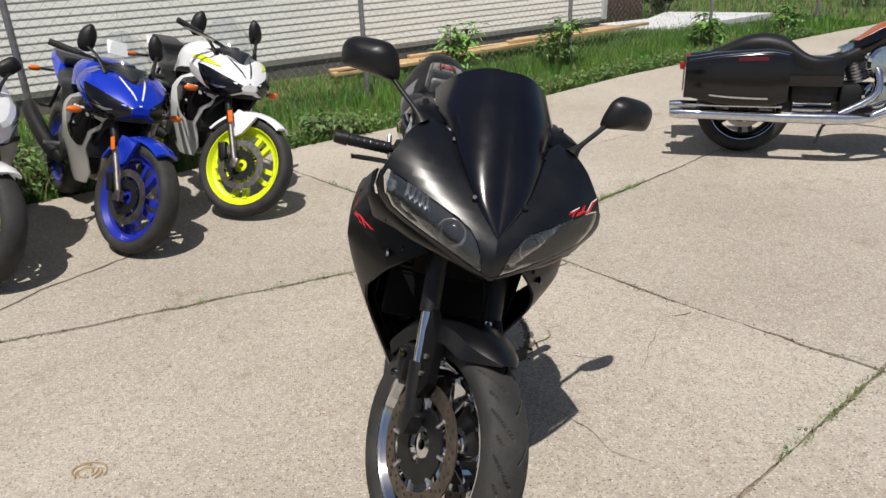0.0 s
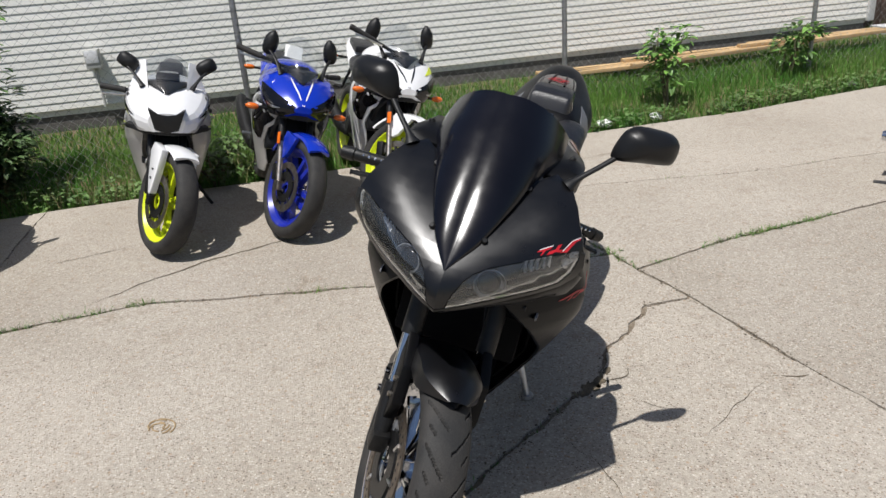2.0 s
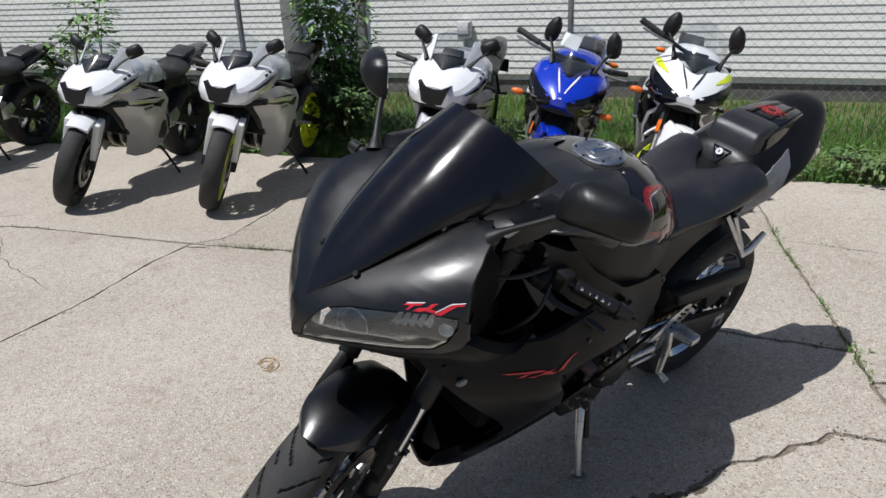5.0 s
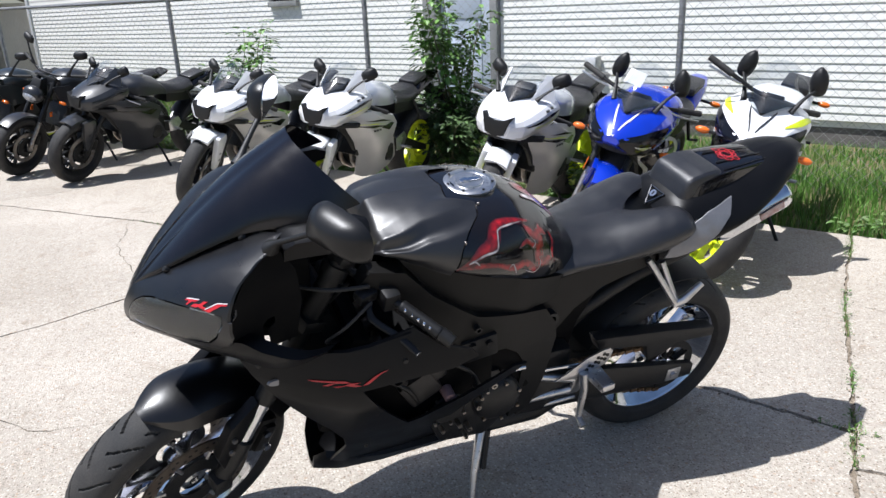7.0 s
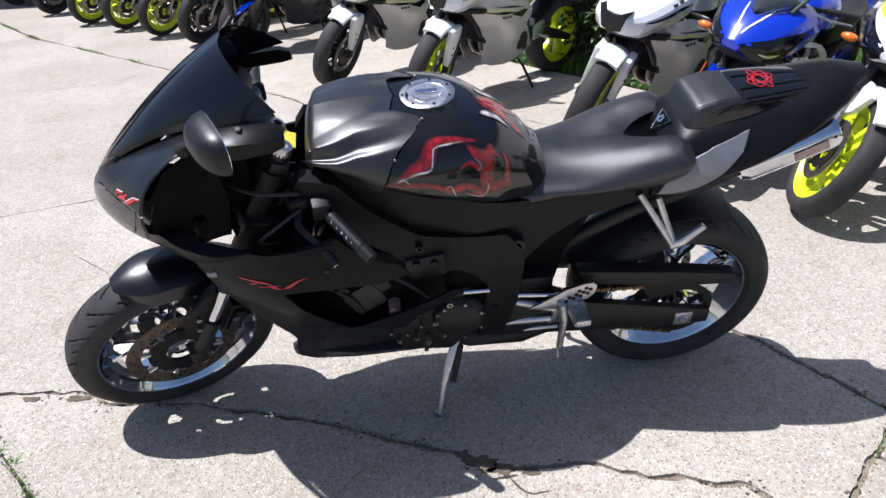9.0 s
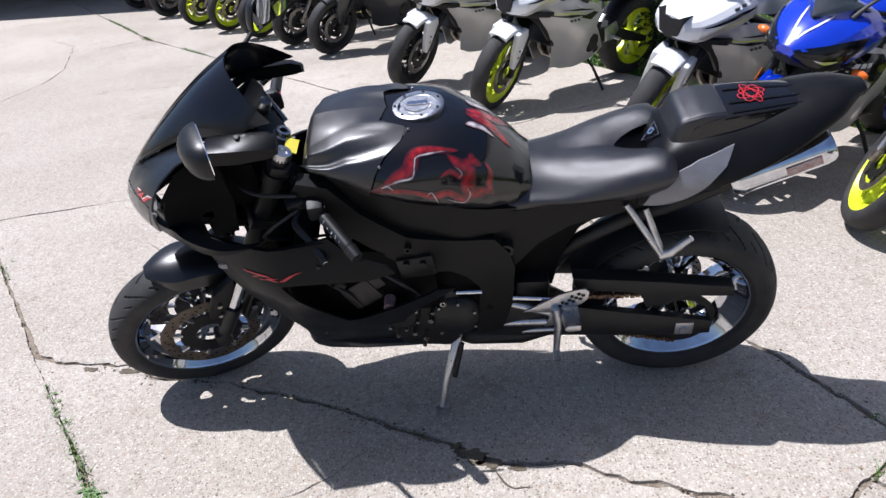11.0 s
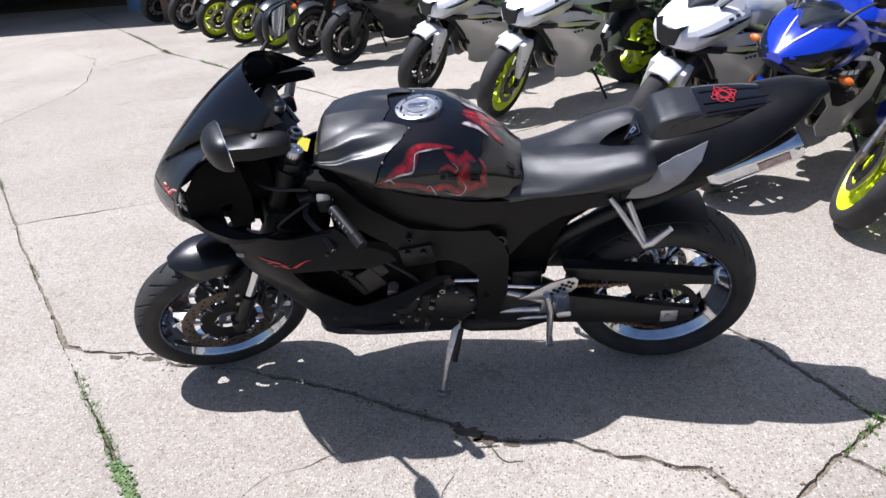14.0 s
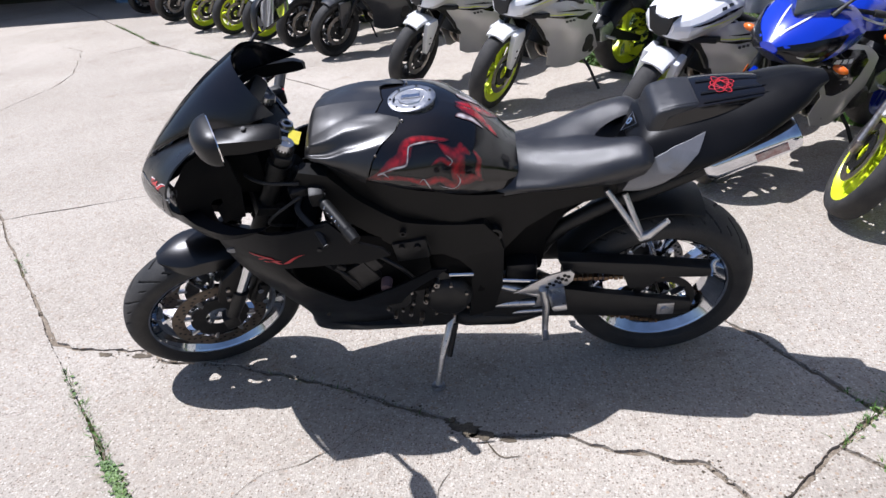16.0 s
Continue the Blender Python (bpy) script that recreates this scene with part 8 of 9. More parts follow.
        part("pale_mark", mirrored(bm, s), WHITE_LINE, fair)
        bm = bmesh.new()
        panel(bm, [(1.27, 0.69), (1.12, 0.74), (1.02, 0.62), (0.96, 0.48), (1.03, 0.50), (1.12, 0.60)], lambda x, z: 0.128 - 0.2 * max(0, x - 1.1), 0.02, "y", 0.06)
        part("inner_fairing", mirrored(bm, s), PLASTIC, bike)
        indicator(bike, (1.13, 0.16 * s, 0.70), (1.13, 0.285 * s, 0.70))
        indicator(bike, (-0.20, 0.06 * s, 0.78), (-0.22, 0.20 * s, 0.78))
    bm = bmesh.new()
    rows = []
    for i in range(9):
        t = i / 8
        e = crom([(1.22, 0.025, 0.885), (1.16, 0.09, 0.915), (1.07, 0.132, 0.965), (0.97, 0.145, 1.03)], t * 3)
        c = crom([(1.23, 0.0, 0.885), (1.18, 0.0, 0.965), (1.10, 0.0, 1.055), (0.99, 0.0, 1.125)], t * 3)
        rows.append([Vector((c[0] + (e[0] - c[0]) * (f * f), e[1] * f, c[2] + (e[2] - c[2]) * (f * f))) for f in (j / 6 for j in range(-6, 7))])
    grid_faces(bm, rows)
    part("windscreen", bm, SCREEN, bike, "clear screen", sharp=80)
    if paper:
        bm = bmesh.new()
        slab(bm, [(-0.10, 0.0), (0.0, -0.012), (0.006, 0.075), (-0.095, 0.085)], -0.001, 0.001, "x")
        part("paper_notice", moved(bm, Matrix.Translation((1.085, -0.005, 1.005)) @ Matrix.Rotation(radians(-38), 4, 'Y')), PAPER, bike, "white paper notice on the screen")
    bm = bmesh.new()
    chin = [(1.315, 0.03), (1.275, 0.105), (1.19, 0.165), (1.08, 0.175)]
    slab(bm, chin + [(x, -y) for x, y in reversed(chin)], 0.680, 0.712, "z", 0.004)
    part("chin_panel", bm, PLASTIC, bike)
    # dark sheet over the nose: shade of the open cockpit put on as colour
    bm = bmesh.new()
    rows = []
    for k in range(9):
        x = 1.225 - 0.205 * k / 8
        w = 0.03 + 0.34 * (k / 8) ** 0.8
        rows.append([nose.at(x, w * abs(j) / 4, 1 if j >= 0 else -1, 0.004) for j in range(-4, 5)])
    grid_faces(bm, rows)
    part("cockpit_shroud", bm, PLASTIC, bike)
    bm = bmesh.new()
    box(bm, (1.05, 0, 0.925), (0.08, 0.12, 0.035), 0.012, Matrix.Rotation(radians(30), 4, 'Y'))
    part("instrument_pod", bm, PLASTIC, bike)
    tank = Hull([(0.48, [(0, 0.83), (0.06, 0.825), (0.11, 0.79), (0.12, 0.74)]), (0.60, [(0, 0.93), (0.08, 0.92), (0.14, 0.87), (0.15, 0.77)]), (0.74, [(0, 0.965), (0.09, 0.955), (0.165, 0.90), (0.18, 0.79)]), (0.86, [(0, 0.955), (0.085, 0.945), (0.15, 0.90), (0.165, 0.80)]), (0.95, [(0, 0.91), (0.07, 0.90), (0.12, 0.87), (0.13, 0.80)])])
    bm = bmesh.new()
    tank.mesh(bm, 14, 12)
    part("fuel_tank", bm, paint, bike)
    seat = Hull([(0.16, [(0, 0.84), (0.07, 0.835), (0.12, 0.80), (0.12, 0.75)]), (0.32, [(0, 0.80), (0.08, 0.795), (0.14, 0.77), (0.14, 0.73)]), (0.49, [(0, 0.835), (0.06, 0.83), (0.10, 0.79), (0.11, 0.74)])])
    bm = bmesh.new()
    seat.mesh(bm, 10, 10)
    part("rider_seat", bm, VINYL, bike)
    tail = Hull([(-0.30, [(0, 0.93), (0.03, 0.928), (0.055, 0.915), (0.04, 0.90)]), (-0.12, [(0, 0.915), (0.06, 0.91), (0.10, 0.88), (0.08, 0.84)]), (0.06, [(0, 0.87), (0.07, 0.86), (0.12, 0.82), (0.10, 0.77)]), (0.20, [(0, 0.79), (0.07, 0.785), (0.125, 0.76), (0.11, 0.72)])])
    bm = bmesh.new()
    tail.mesh(bm, 12, 10)
    part("tail_cowl", bm, paint, bike)
    bm = bmesh.new()
    box(bm, (0.02, 0, 0.895), (0.24, 0.17, 0.055), 0.02, Matrix.Rotation(radians(12), 4, 'Y'))
    part("passenger_seat", bm, VINYL, bike)
    bm = bmesh.new()
    box(bm, (0.30, 0, 0.68), (0.30, 0.20, 0.14), 0.03)
    part("subframe", bm, BLACK_METAL, bike)
    bm = bmesh.new()
    box(bm, (0.94, 0, 0.82), (0.26, 0.18, 0.16), 0.03)
    part("frame", bm, BLACK_METAL, bike)
    return bike


def naked_bike(m, paint, rim, label, steer=16):
    """An unfaired street bike with a low lamp cluster and tall mirrors."""
    bike = thing("naked_motorcycle", label, "motorcycle", m, group="parked motorcycles")
    ax, head = Vector((1.40, 0, 0.299)), Vector((1.06, 0, 0.93))
    turn = Matrix.Translation(head) @ Matrix.Rotation(-radians(steer), 4, (ax - head).normalized()) @ Matrix.Translation(-head)
    wheel(bike, (0, 0, 0.309), 0.309, 0.17, rim, rim, 0.10, (-0.07,), 5)
    wheel(bike, ax, 0.299, 0.12, rim, rim, 0.145, (-0.06, 0.06), 5, 0, turn)
    fork_set(bike, turn, head, ax, BLACK_METAL, STEEL)
    calipers(bike, turn, ax, (1, -1))
    engine_block(bike)
    rear_end(bike, [(0.50, -0.10, 0.24), (0.40, -0.12, 0.25), (0.26, -0.14, 0.30), (0.16, -0.15, 0.34)])
    bm = bmesh.new()
    lathe(bm, [(0.300, -0.068), (0.318, -0.062), (0.331, 0), (0.318, 0.062), (0.300, 0.068), (0.298, 0.06), (0.324, 0.0), (0.298, -0.06)], 16, ax, 52, 145, closed=True)
    part("front_fender", moved(bm, turn), paint, bike)
    lampm = turn @ Matrix.Translation((1.235, 0, 0.79))
    bm = bmesh.new()
    bmesh.ops.create_uvsphere(bm, u_segments=20, v_segments=12, radius=1.0, matrix=Matrix.Diagonal((0.075, 0.105, 0.085, 1)))
    shell = part("headlight", moved(bm, lampm), paint, bike)
    bm = bmesh.new()
    bmesh.ops.create_uvsphere(bm, u_segments=18, v_segments=10, radius=1.0, matrix=Matrix.Translation((0.028, 0, -0.012)) @ Matrix.Diagonal((0.055, 0.082, 0.055, 1)))
    part("lamp_lens", moved(bm, lampm), LAMP_GREY, shell)
    bm = bmesh.new()
    slab(bm, [(-0.06, 0.06), (0.06, 0.06), (0.045, 0.16), (-0.045, 0.16)], -0.02, 0.02, "x", 0.01)
    part("meter_visor", moved(bm, lampm @ Matrix.Rotation(radians(-25), 4, 'Y')), PLASTIC, bike)
    for s in (1, -1):
        a, b = Vector((1.05, 0.10 * s, 0.97)), Vector((0.93, 0.38 * s, 1.03))
        bm = bmesh.new()
        tube(bm, [(1.06, 0, 0.97), a, b], 0.011, 8)
        part("handlebar", moved(bm, turn), BLACK_METAL, bike)
        bm = bmesh.new()
        tube(bm, [a.lerp(b, 0.55), b], 0.017, 10)
        part("grip", moved(bm, turn), RUBBER, bike)
        mirror_on(bike, (1.02, 0.20, 1.0), (0.98, 0.30, 1.22), s, (0.070, 0.042), 18, turn)
        bm = bmesh.new()
        panel(bm, [(1.10, 0.86), (0.96, 0.88), (0.80, 0.80), (0.86, 0.68), (0.98, 0.66), (1.06, 0.74)], lambda x, z: 0.20 - 0.4 * max(0, x - 0.95), 0.012, "y", 0.05)
        part("tank_scoop", mirrored(bm, s), paint, bike)
        bm = bmesh.new()
        box(bm, (1.14, 0.115 * s, 0.60), (0.03, 0.008, 0.05), 0.003)
        part("side_reflector", moved(bm, turn), ORANGE, bike)
        indicator(bike, (1.10, 0.12 * s, 0.74), (1.10, 0.24 * s, 0.74), turn)
    tank = Hull([(0.50, [(0, 0.84), (0.06, 0.835), (0.11, 0.80), (0.12, 0.74)]), (0.64, [(0, 0.95), (0.08, 0.94), (0.15, 0.88), (0.16, 0.77)]), (0.80, [(0, 0.99), (0.09, 0.98), (0.18, 0.92), (0.185, 0.80)]), (0.92, [(0, 0.98), (0.085, 0.97), (0.15, 0.92), (0.16, 0.82)]), (1.00, [(0, 0.93), (0.07, 0.92), (0.11, 0.89), (0.12, 0.83)])])
    bm = bmesh.new()
    tank.mesh(bm, 14, 12)
    part("fuel_tank", bm, paint, bike)
    seat = Hull([(-0.16, [(0, 0.90), (0.05, 0.895), (0.09, 0.87), (0.08, 0.84)]), (0.10, [(0, 0.86), (0.07, 0.855), (0.12, 0.82), (0.11, 0.77)]), (0.34, [(0, 0.81), (0.08, 0.805), (0.13, 0.78), (0.13, 0.73)]), (0.51, [(0, 0.84), (0.06, 0.835), (0.10, 0.79), (0.11, 0.74)])])
    bm = bmesh.new()
    seat.mesh(bm, 12, 10)
    part("seat", bm, VINYL, bike)
    bm = bmesh.new()
    slab(bm, [(0.20, 0.78), (-0.18, 0.85), (-0.30, 0.90), (-0.28, 0.86), (-0.05, 0.76), (0.20, 0.70)], -0.085, 0.085, "y", 0.02)
    part("tail", bm, PLASTIC, bike)
    bm = bmesh.new()
    box(bm, (0.45, 0, 0.62), (0.36, 0.26, 0.16), 0.04)
    box(bm, (0.92, 0, 0.78), (0.24, 0.16, 0.16), 0.03)
    part("frame", bm, BLACK_METAL, bike)
    return bike


super_sport(stand_at((-2.38, 2.875), -51.5, 11.5), WHITE, SILVER, SILVER_TANK, (YELLOW, YELLOW), "white and silver sport motorcycle with yellow wheels, nose towards the lot", 25)
super_sport(stand_at((-3.365, 1.98), -47, 8), WHITE, SILVER, SILVER_TANK, (YELLOW, YELLOW), "white and silver sport motorcycle with yellow wheels beside a sapling", 22)
super_sport(stand_at((-4.12, 1.25), -46, 10), WHITE, SILVER, SILVER_TANK, (BLACK_METAL, BLACK_METAL), "white and silver sport motorcycle with black wheels", 22)
super_sport(stand_at((-5.66, 0.18), -50, 11), GREY_PAINT, GREY_PAINT, GREY_PAINT, (BLACK_METAL, BLACK_METAL), "dark grey sport motorcycle with black wheels", 14, stripe=False)
small_sport(stand_at((-1.79, 3.23), -51, 16), BLUE, SILVER, (BLUE_RIM, BLUE_RIM), "bright blue sport motorcycle with blue wheels and amber signals", 20, paper=True)
small_sport(stand_at((-1.325, 3.73), -51, 14.5), WHITE, WHITE, (YELLOW, YELLOW), "white sport motorcycle with yellow wheels beside the lawn", 36, stripe=GREY_PAINT, accent=YELLOW)
for x, y, rim, paint in ((-6.28, -0.40, BLACK_METAL, GREY_PAINT), (-6.88, -1.02, YELLOW, TEAL_GREY), (-7.50, -1.66, YELLOW, TEAL_GREY), (-8.05, -2.30, YELLOW, TEAL_GREY), (-9.1, -3.25, BLACK_METAL, GREY_PAINT), (-10.3, -4.35, BLACK_METAL, GREY_PAINT)):
    naked_bike(stand_at((x, y), -50, 11, 1.40), paint, rim, "dark street motorcycle with yellow wheels" if rim is YELLOW else "dark street motorcycle with black wheels")


# ---- touring motorcycle at the far side of the lot ----
def touring_bike(m):
    bike = thing("touring_motorcycle", "black touring motorcycle with hard saddlebags and chrome pipes", "motorcycle", m)
    wheel(bike, (0, 0, 0.315), 0.315, 0.15, CHROME, BLACK_METAL, 0.14, (-0.07,), 10)
    wheel(bike, (1.63, 0, 0.315), 0.315, 0.13, CHROME, BLACK_METAL, 0.14, (-0.07,), 10)
    for s in (1, -1):
        bag = Hull([(-0.42, [(0.0, 0.66), (0.05, 0.66), (0.10, 0.64), (0.115, 0.60), (0.11, 0.44), (0.09, 0.40)]), (-0.20, [(0.0, 0.69), (0.06, 0.69), (0.115, 0.67), (0.13, 0.62), (0.125, 0.41), (0.10, 0.36)]), (0.10, [(0.0, 0.71), (0.06, 0.71), (0.115, 0.69), (0.13, 0.63), (0.125, 0.40), (0.10, 0.35)]), (0.22, [(0.0, 0.69), (0.05, 0.69), (0.10, 0.67), (0.115, 0.62), (0.11, 0.42), (0.09, 0.38)])])
        off = Matrix.Translation((0, 0.27 * s, 0))
        bm = bmesh.new()
        bag.mesh(bm, 14, 16)
        b = part("saddlebag", moved(bm, off), GLOSS, bike, "glossy black hard saddlebag")
        bm = bmesh.new()
        ribbon(bm, bag, [(-0.40, 0.42), (-0.1, 0.40), (0.2, 0.40)], [0.010, 0.012, 0.012], s, 0.004, 16)
        part("lid_trim", moved(bm, off), CHROME, b)
        bm = bmesh.new()
        ribbon(bm, bag, [(-0.26, 0.80), (0.10, 0.80)], [0.006, 0.006], s, 0.005, 8)
        part("side_trim", moved(bm, off), CHROME, b)
        bm = bmesh.new()
        ribbon(bm, bag, [(-0.10, 0.56), (0.08, 0.56)], [0.018, 0.018], s, 0.004, 6)
        part("reflector", moved(bm, off), material("dark_red_reflector", (0.10, 0.006, 0.008), 0.3, second=(0.07, 0.005, 0.006), scale=40), b)
        bm = bmesh.new()
        tube(bm, smooth_line([(-0.50, 0.30 * s, 0.285), (-0.1, 0.30 * s, 0.28), (0.40, 0.30 * s, 0.275), (0.75, 0.28 * s, 0.29), (0.95, 0.22 * s, 0.40)], 16), [0.028, 0.036, 0.036, 0.036, 0.036, 0.036, 0.036, 0.036, 0.036, 0.040, 0.036, 0.032, 0.030, 0.028, 0.026, 0.024, 0.024], 14)
        part("exhaust_pipe", bm, CHROME, bike, "long chrome exhaust pipe")
        bm = bmesh.new()
        tube(bm, [(-0.40, 0.33 * s, 0.345), (0.20, 0.33 * s, 0.345)], 0.010, 8)
        part("guard_rail", bm, CHROME, bike)
    bm = bmesh.new()
    box(bm, (-0.44, -0.26, 0.60), (0.03, 0.10, 0.05), 0.01)
    box(bm, (-0.40, 0.0, 0.64), (0.04, 0.10, 0.06), 0.015)
    part("tail_light", bm, RED_LENS, bike)
    seat = Hull([(-0.24, [(0, 0.70), (0.06, 0.70), (0.10, 0.68), (0.10, 0.62)]), (0.0, [(0, 0.80), (0.09, 0.795), (0.15, 0.76), (0.15, 0.66)]), (0.20, [(0, 0.79), (0.09, 0.785), (0.16, 0.74), (0.16, 0.64)]), (0.36, [(0, 0.67), (0.10, 0.67), (0.18, 0.65), (0.18, 0.58)]), (0.52, [(0, 0.66), (0.10, 0.665), (0.17, 0.65), (0.16, 0.58)]), (0.70, [(0, 0.76), (0.06, 0.755), (0.10, 0.72), (0.10, 0.64)])])
    bm = bmesh.new()
    seat.mesh(bm, 20, 12)
    part("seat", bm, PLASTIC, bike)
    tank = Hull([(0.62, [(0, 0.76), (0.06, 0.755), (0.10, 0.73), (0.10, 0.66)]), (0.80, [(0, 0.88), (0.10, 0.87), (0.17, 0.81), (0.15, 0.71)]), (1.05, [(0, 0.93), (0.11, 0.92), (0.18, 0.85), (0.16, 0.74)]), (1.22, [(0, 0.90), (0.06, 0.89), (0.10, 0.84), (0.09, 0.78)])])
    bm = bmesh.new()
    tank.mesh(bm, 14, 12)
    tk = part("fuel_tank", bm, GLOSS, bike, "black tank with an orange top and a pale pinstripe")
    bm = bmesh.new()
    rows = []
    for k in range(17):
        x = 0.63 + 0.58 * k / 16
        edge_v = 0.40 + 0.10 * k / 16
        rows.append([tank.at(x, edge_v * abs(j) / 6, 1 if j >= 0 else -1, 0.0025) for j in range(-6, 7)])
    grid_faces(bm, rows)
    part("orange_top", bm, ORANGE_PAINT, tk, "orange paint on the upper tank")
    for s in (1, -1):
        bm = bmesh.new()
        ribbon(bm, tank, [(0.64, 0.42), (0.92, 0.47), (1.2, 0.52)], [0.008, 0.008, 0.008], s, 0.0035, 14)
        part("pinstripe", bm, WHITE_LINE, tk)
    fend = [(0.33, -0.085), (0.35, -0.06), (0.356, 0), (0.35, 0.06), (0.33, 0.085), (0.325, 0.075), (0.345, 0), (0.325, -0.075)]
    for cx, a0, a1 in ((0.0, 20, 170), (1.63, 20, 160)):
        bm = bmesh.new()
        lathe(bm, fend, 18, (cx, 0, 0.315), a0, a1, closed=True)
        part("fender", bm, GLOSS, bike)
    bm = bmesh.new()
    box(bm, (0.78, 0, 0.38), (0.42, 0.26, 0.22), 0.05)
    box(bm, (0.42, 0, 0.45), (0.30, 0.26, 0.2), 0.05)
    part("engine_case", bm, BLACK_METAL, bike)
    bm = bmesh.new()
    box(bm, (0.40, 0, 0.56), (0.36, 0.34, 0.20), 0.03)
    part("side_cover", bm, GLOSS, bike)
    for ang, x in ((-22, 0.70), (22, 0.90)):
        bm = bmesh.new()
        mm = Matrix.Translation((x, 0, 0.50)) @ Matrix.Rotation(radians(ang), 4, 'Y') @ Matrix.Rotation(radians(90), 4, 'X')
        prof = []
        for k in range(9):
            prof += [(0.066, 0.022 * k), (0.086, 0.022 * k + 0.004), (0.086, 0.022 * k + 0.010), (0.066, 0.022 * k + 0.014)]
        lathe(bm, prof, 24)
        part("cylinder", moved(bm, mm), ALU, bike)
        bm = bmesh.new()
        box(bm, (x + (0.075 if ang > 0 else -0.075), 0, 0.71), (0.15, 0.15, 0.07), 0.025, Matrix.Rotation(radians(ang), 4, 'Y'))
        part("rocker_cover", bm, CHROME, bike)
        bm = bmesh.new()
        tube(bm, smooth_line([(x, -0.12, 0.66), (x + 0.06, -0.20, 0.56), (x + 0.05, -0.24, 0.42), (x - 0.15, -0.28, 0.30)], 10), 0.026, 12)
        part("header_pipe", bm, CHROME, bike)
    bm = bmesh.new()
    lathe(bm, [(0.0, 0.04), (0.09, 0.035), (0.11, 0.015), (0.11, -0.03)], 26)
    part("air_cleaner", moved(mirrored(bm, -1), Matrix.Translation((0.80, -0.17, 0.62))), CHROME, bike)
    bm = bmesh.new()
    lathe(bm, [(0.0, 0.03), (0.07, 0.027), (0.085, 0.01), (0.085, -0.03)], 24)
    part("cam_cover", moved(mirrored(bm, -1), Matrix.Translation((0.78, -0.15, 0.42))), CHROME, bike)
    for s in (1, -1):
        bm = bmesh.new()
        tube(bm, [(1.33, 0.10 * s, 0.95), (1.61, 0.10 * s, 0.32)], 0.028, 12)
        part("fork_leg", bm, CHROME, bike)
        bm = bmesh.new()
        tube(bm, smooth_line([(1.30, 0.0, 0.98), (1.26, 0.2 * s, 1.10), (1.0, 0.38 * s, 1.05)], 8), 0.013, 8)
        part("handlebar", bm, CHROME, bike)
        bm = bmesh.new()
        box(bm, (0.58, 0.26 * s, 0.30), (0.30, 0.11, 0.02), 0.008)
        part("floorboard", bm, BLACK_METAL, bike)
    bm = bmesh.new()
    bmesh.ops.create_uvsphere(bm, u_segments=20, v_segments=12, radius=0.1, matrix=Matrix.Translation((1.44, 0, 0.86)) @ Matrix.Diagonal((0.8, 1, 1, 1)))
    part("headlamp", bm, CHROME, bike)
    bm = bmesh.new()
    tube(bm, [(0.60, 0.12, 0.25), (0.56, 0.22, 0.16), (0.53, 0.29, 0.0)], 0.012, 8)
    part("side_stand", bm, CHROME, bike)
    return bike


touring_bike(Matrix.Translation((2.02, 4.68, 0)) @ Matrix.Rotation(radians(-17), 4, 'Z') @ Matrix.Rotation(radians(-7), 4, 'X'))

# ---- lawn, weeds and shrubs ----
rng = np.random.default_rng(7)
EX, EY = [p[0] for p in EDGE], [p[1] for p in EDGE]


def inside_lawn(x, y):
    """Metres from the kerb line of the lot towards the house."""
    return (y - np.interp(x, EX, EY)) * 0.80


def house_side(x, y):
    """Metres in front of the house wall."""
    return 7.06 - (-math.sin(radians(35)) * x + math.cos(radians(35)) * y)


def lawn_z(x, y):
    """The lawn rises gently from the concrete to the wall of the house."""
    a, b = np.maximum(inside_lawn(x, y), 0.0), np.maximum(house_side(x, y), 0.0)
    return -0.045 + 0.19 * np.clip(a / (a + b + 1e-6), 0, 1) * np.clip(1 - (np.asarray(x) - 2.2) / 2.5, 0, 1)


bm = bmesh.new()
rings = []
for x in np.linspace(-13.0, 5.0, 73):
    y = float(np.interp(x, EX, EY))
    reach = max(0.2, float(house_side(x, y)) + 0.05)
    rings.append([(x - math.sin(radians(35)) * reach * f, y + math.cos(radians(35)) * reach * f, 0.0) for f in np.linspace(0, 1, 13)])
grid_faces(bm, [[(x, y, float(lawn_z(x, y)) - 0.002 + 0.012 * edge_noise(x * 1.7, y * 1.7, 4.0)) for x, y, _ in ring] for ring in rings])
tagged(part("lawn_bank", bm, SOIL), "soil of the lawn rising to the house", "ground", kind="structure")


def blades(name, xs, ys, hs, ws, mat, label, category, z0=0.0, bend=0.5, parent=None):
    """Many curved grass blades in one mesh, each two quads and a tip."""
    n = len(xs)
    ang = rng.uniform(0, 2 * np.pi, n)
    lean = rng.uniform(0.1, bend, n) * hs
    la = rng.uniform(0, 2 * np.pi, n)
    cx, cy = np.cos(ang) * ws / 2, np.sin(ang) * ws / 2
    v = np.zeros((n, 5, 3))
    for k, (f, w) in enumerate(((0.0, 1.0), (0.0, -1.0), (0.55, 0.8), (0.55, -0.8), (1.0, 0.0))):
        v[:, k, 0] = xs + cx * w + np.cos(la) * lean * f * f
        v[:, k, 1] = ys + cy * w + np.sin(la) * lean * f * f
        v[:, k, 2] = z0 + hs * (f - 0.12 * f * f * (lean / np.maximum(hs, 1e-6)))
    base = np.arange(n)[:, None] * 5
    quads = (base + np.array([0, 1, 3, 2])).tolist()
    tris = (base + np.array([2, 3, 4])).tolist()
    me = bpy.data.meshes.new(name)
    me.from_pydata(v.reshape(-1, 3).tolist(), [], quads + tris)
    me.materials.append(mat)
    ob = tagged(new(name, me), label, category, kind="stuff")
    return ob


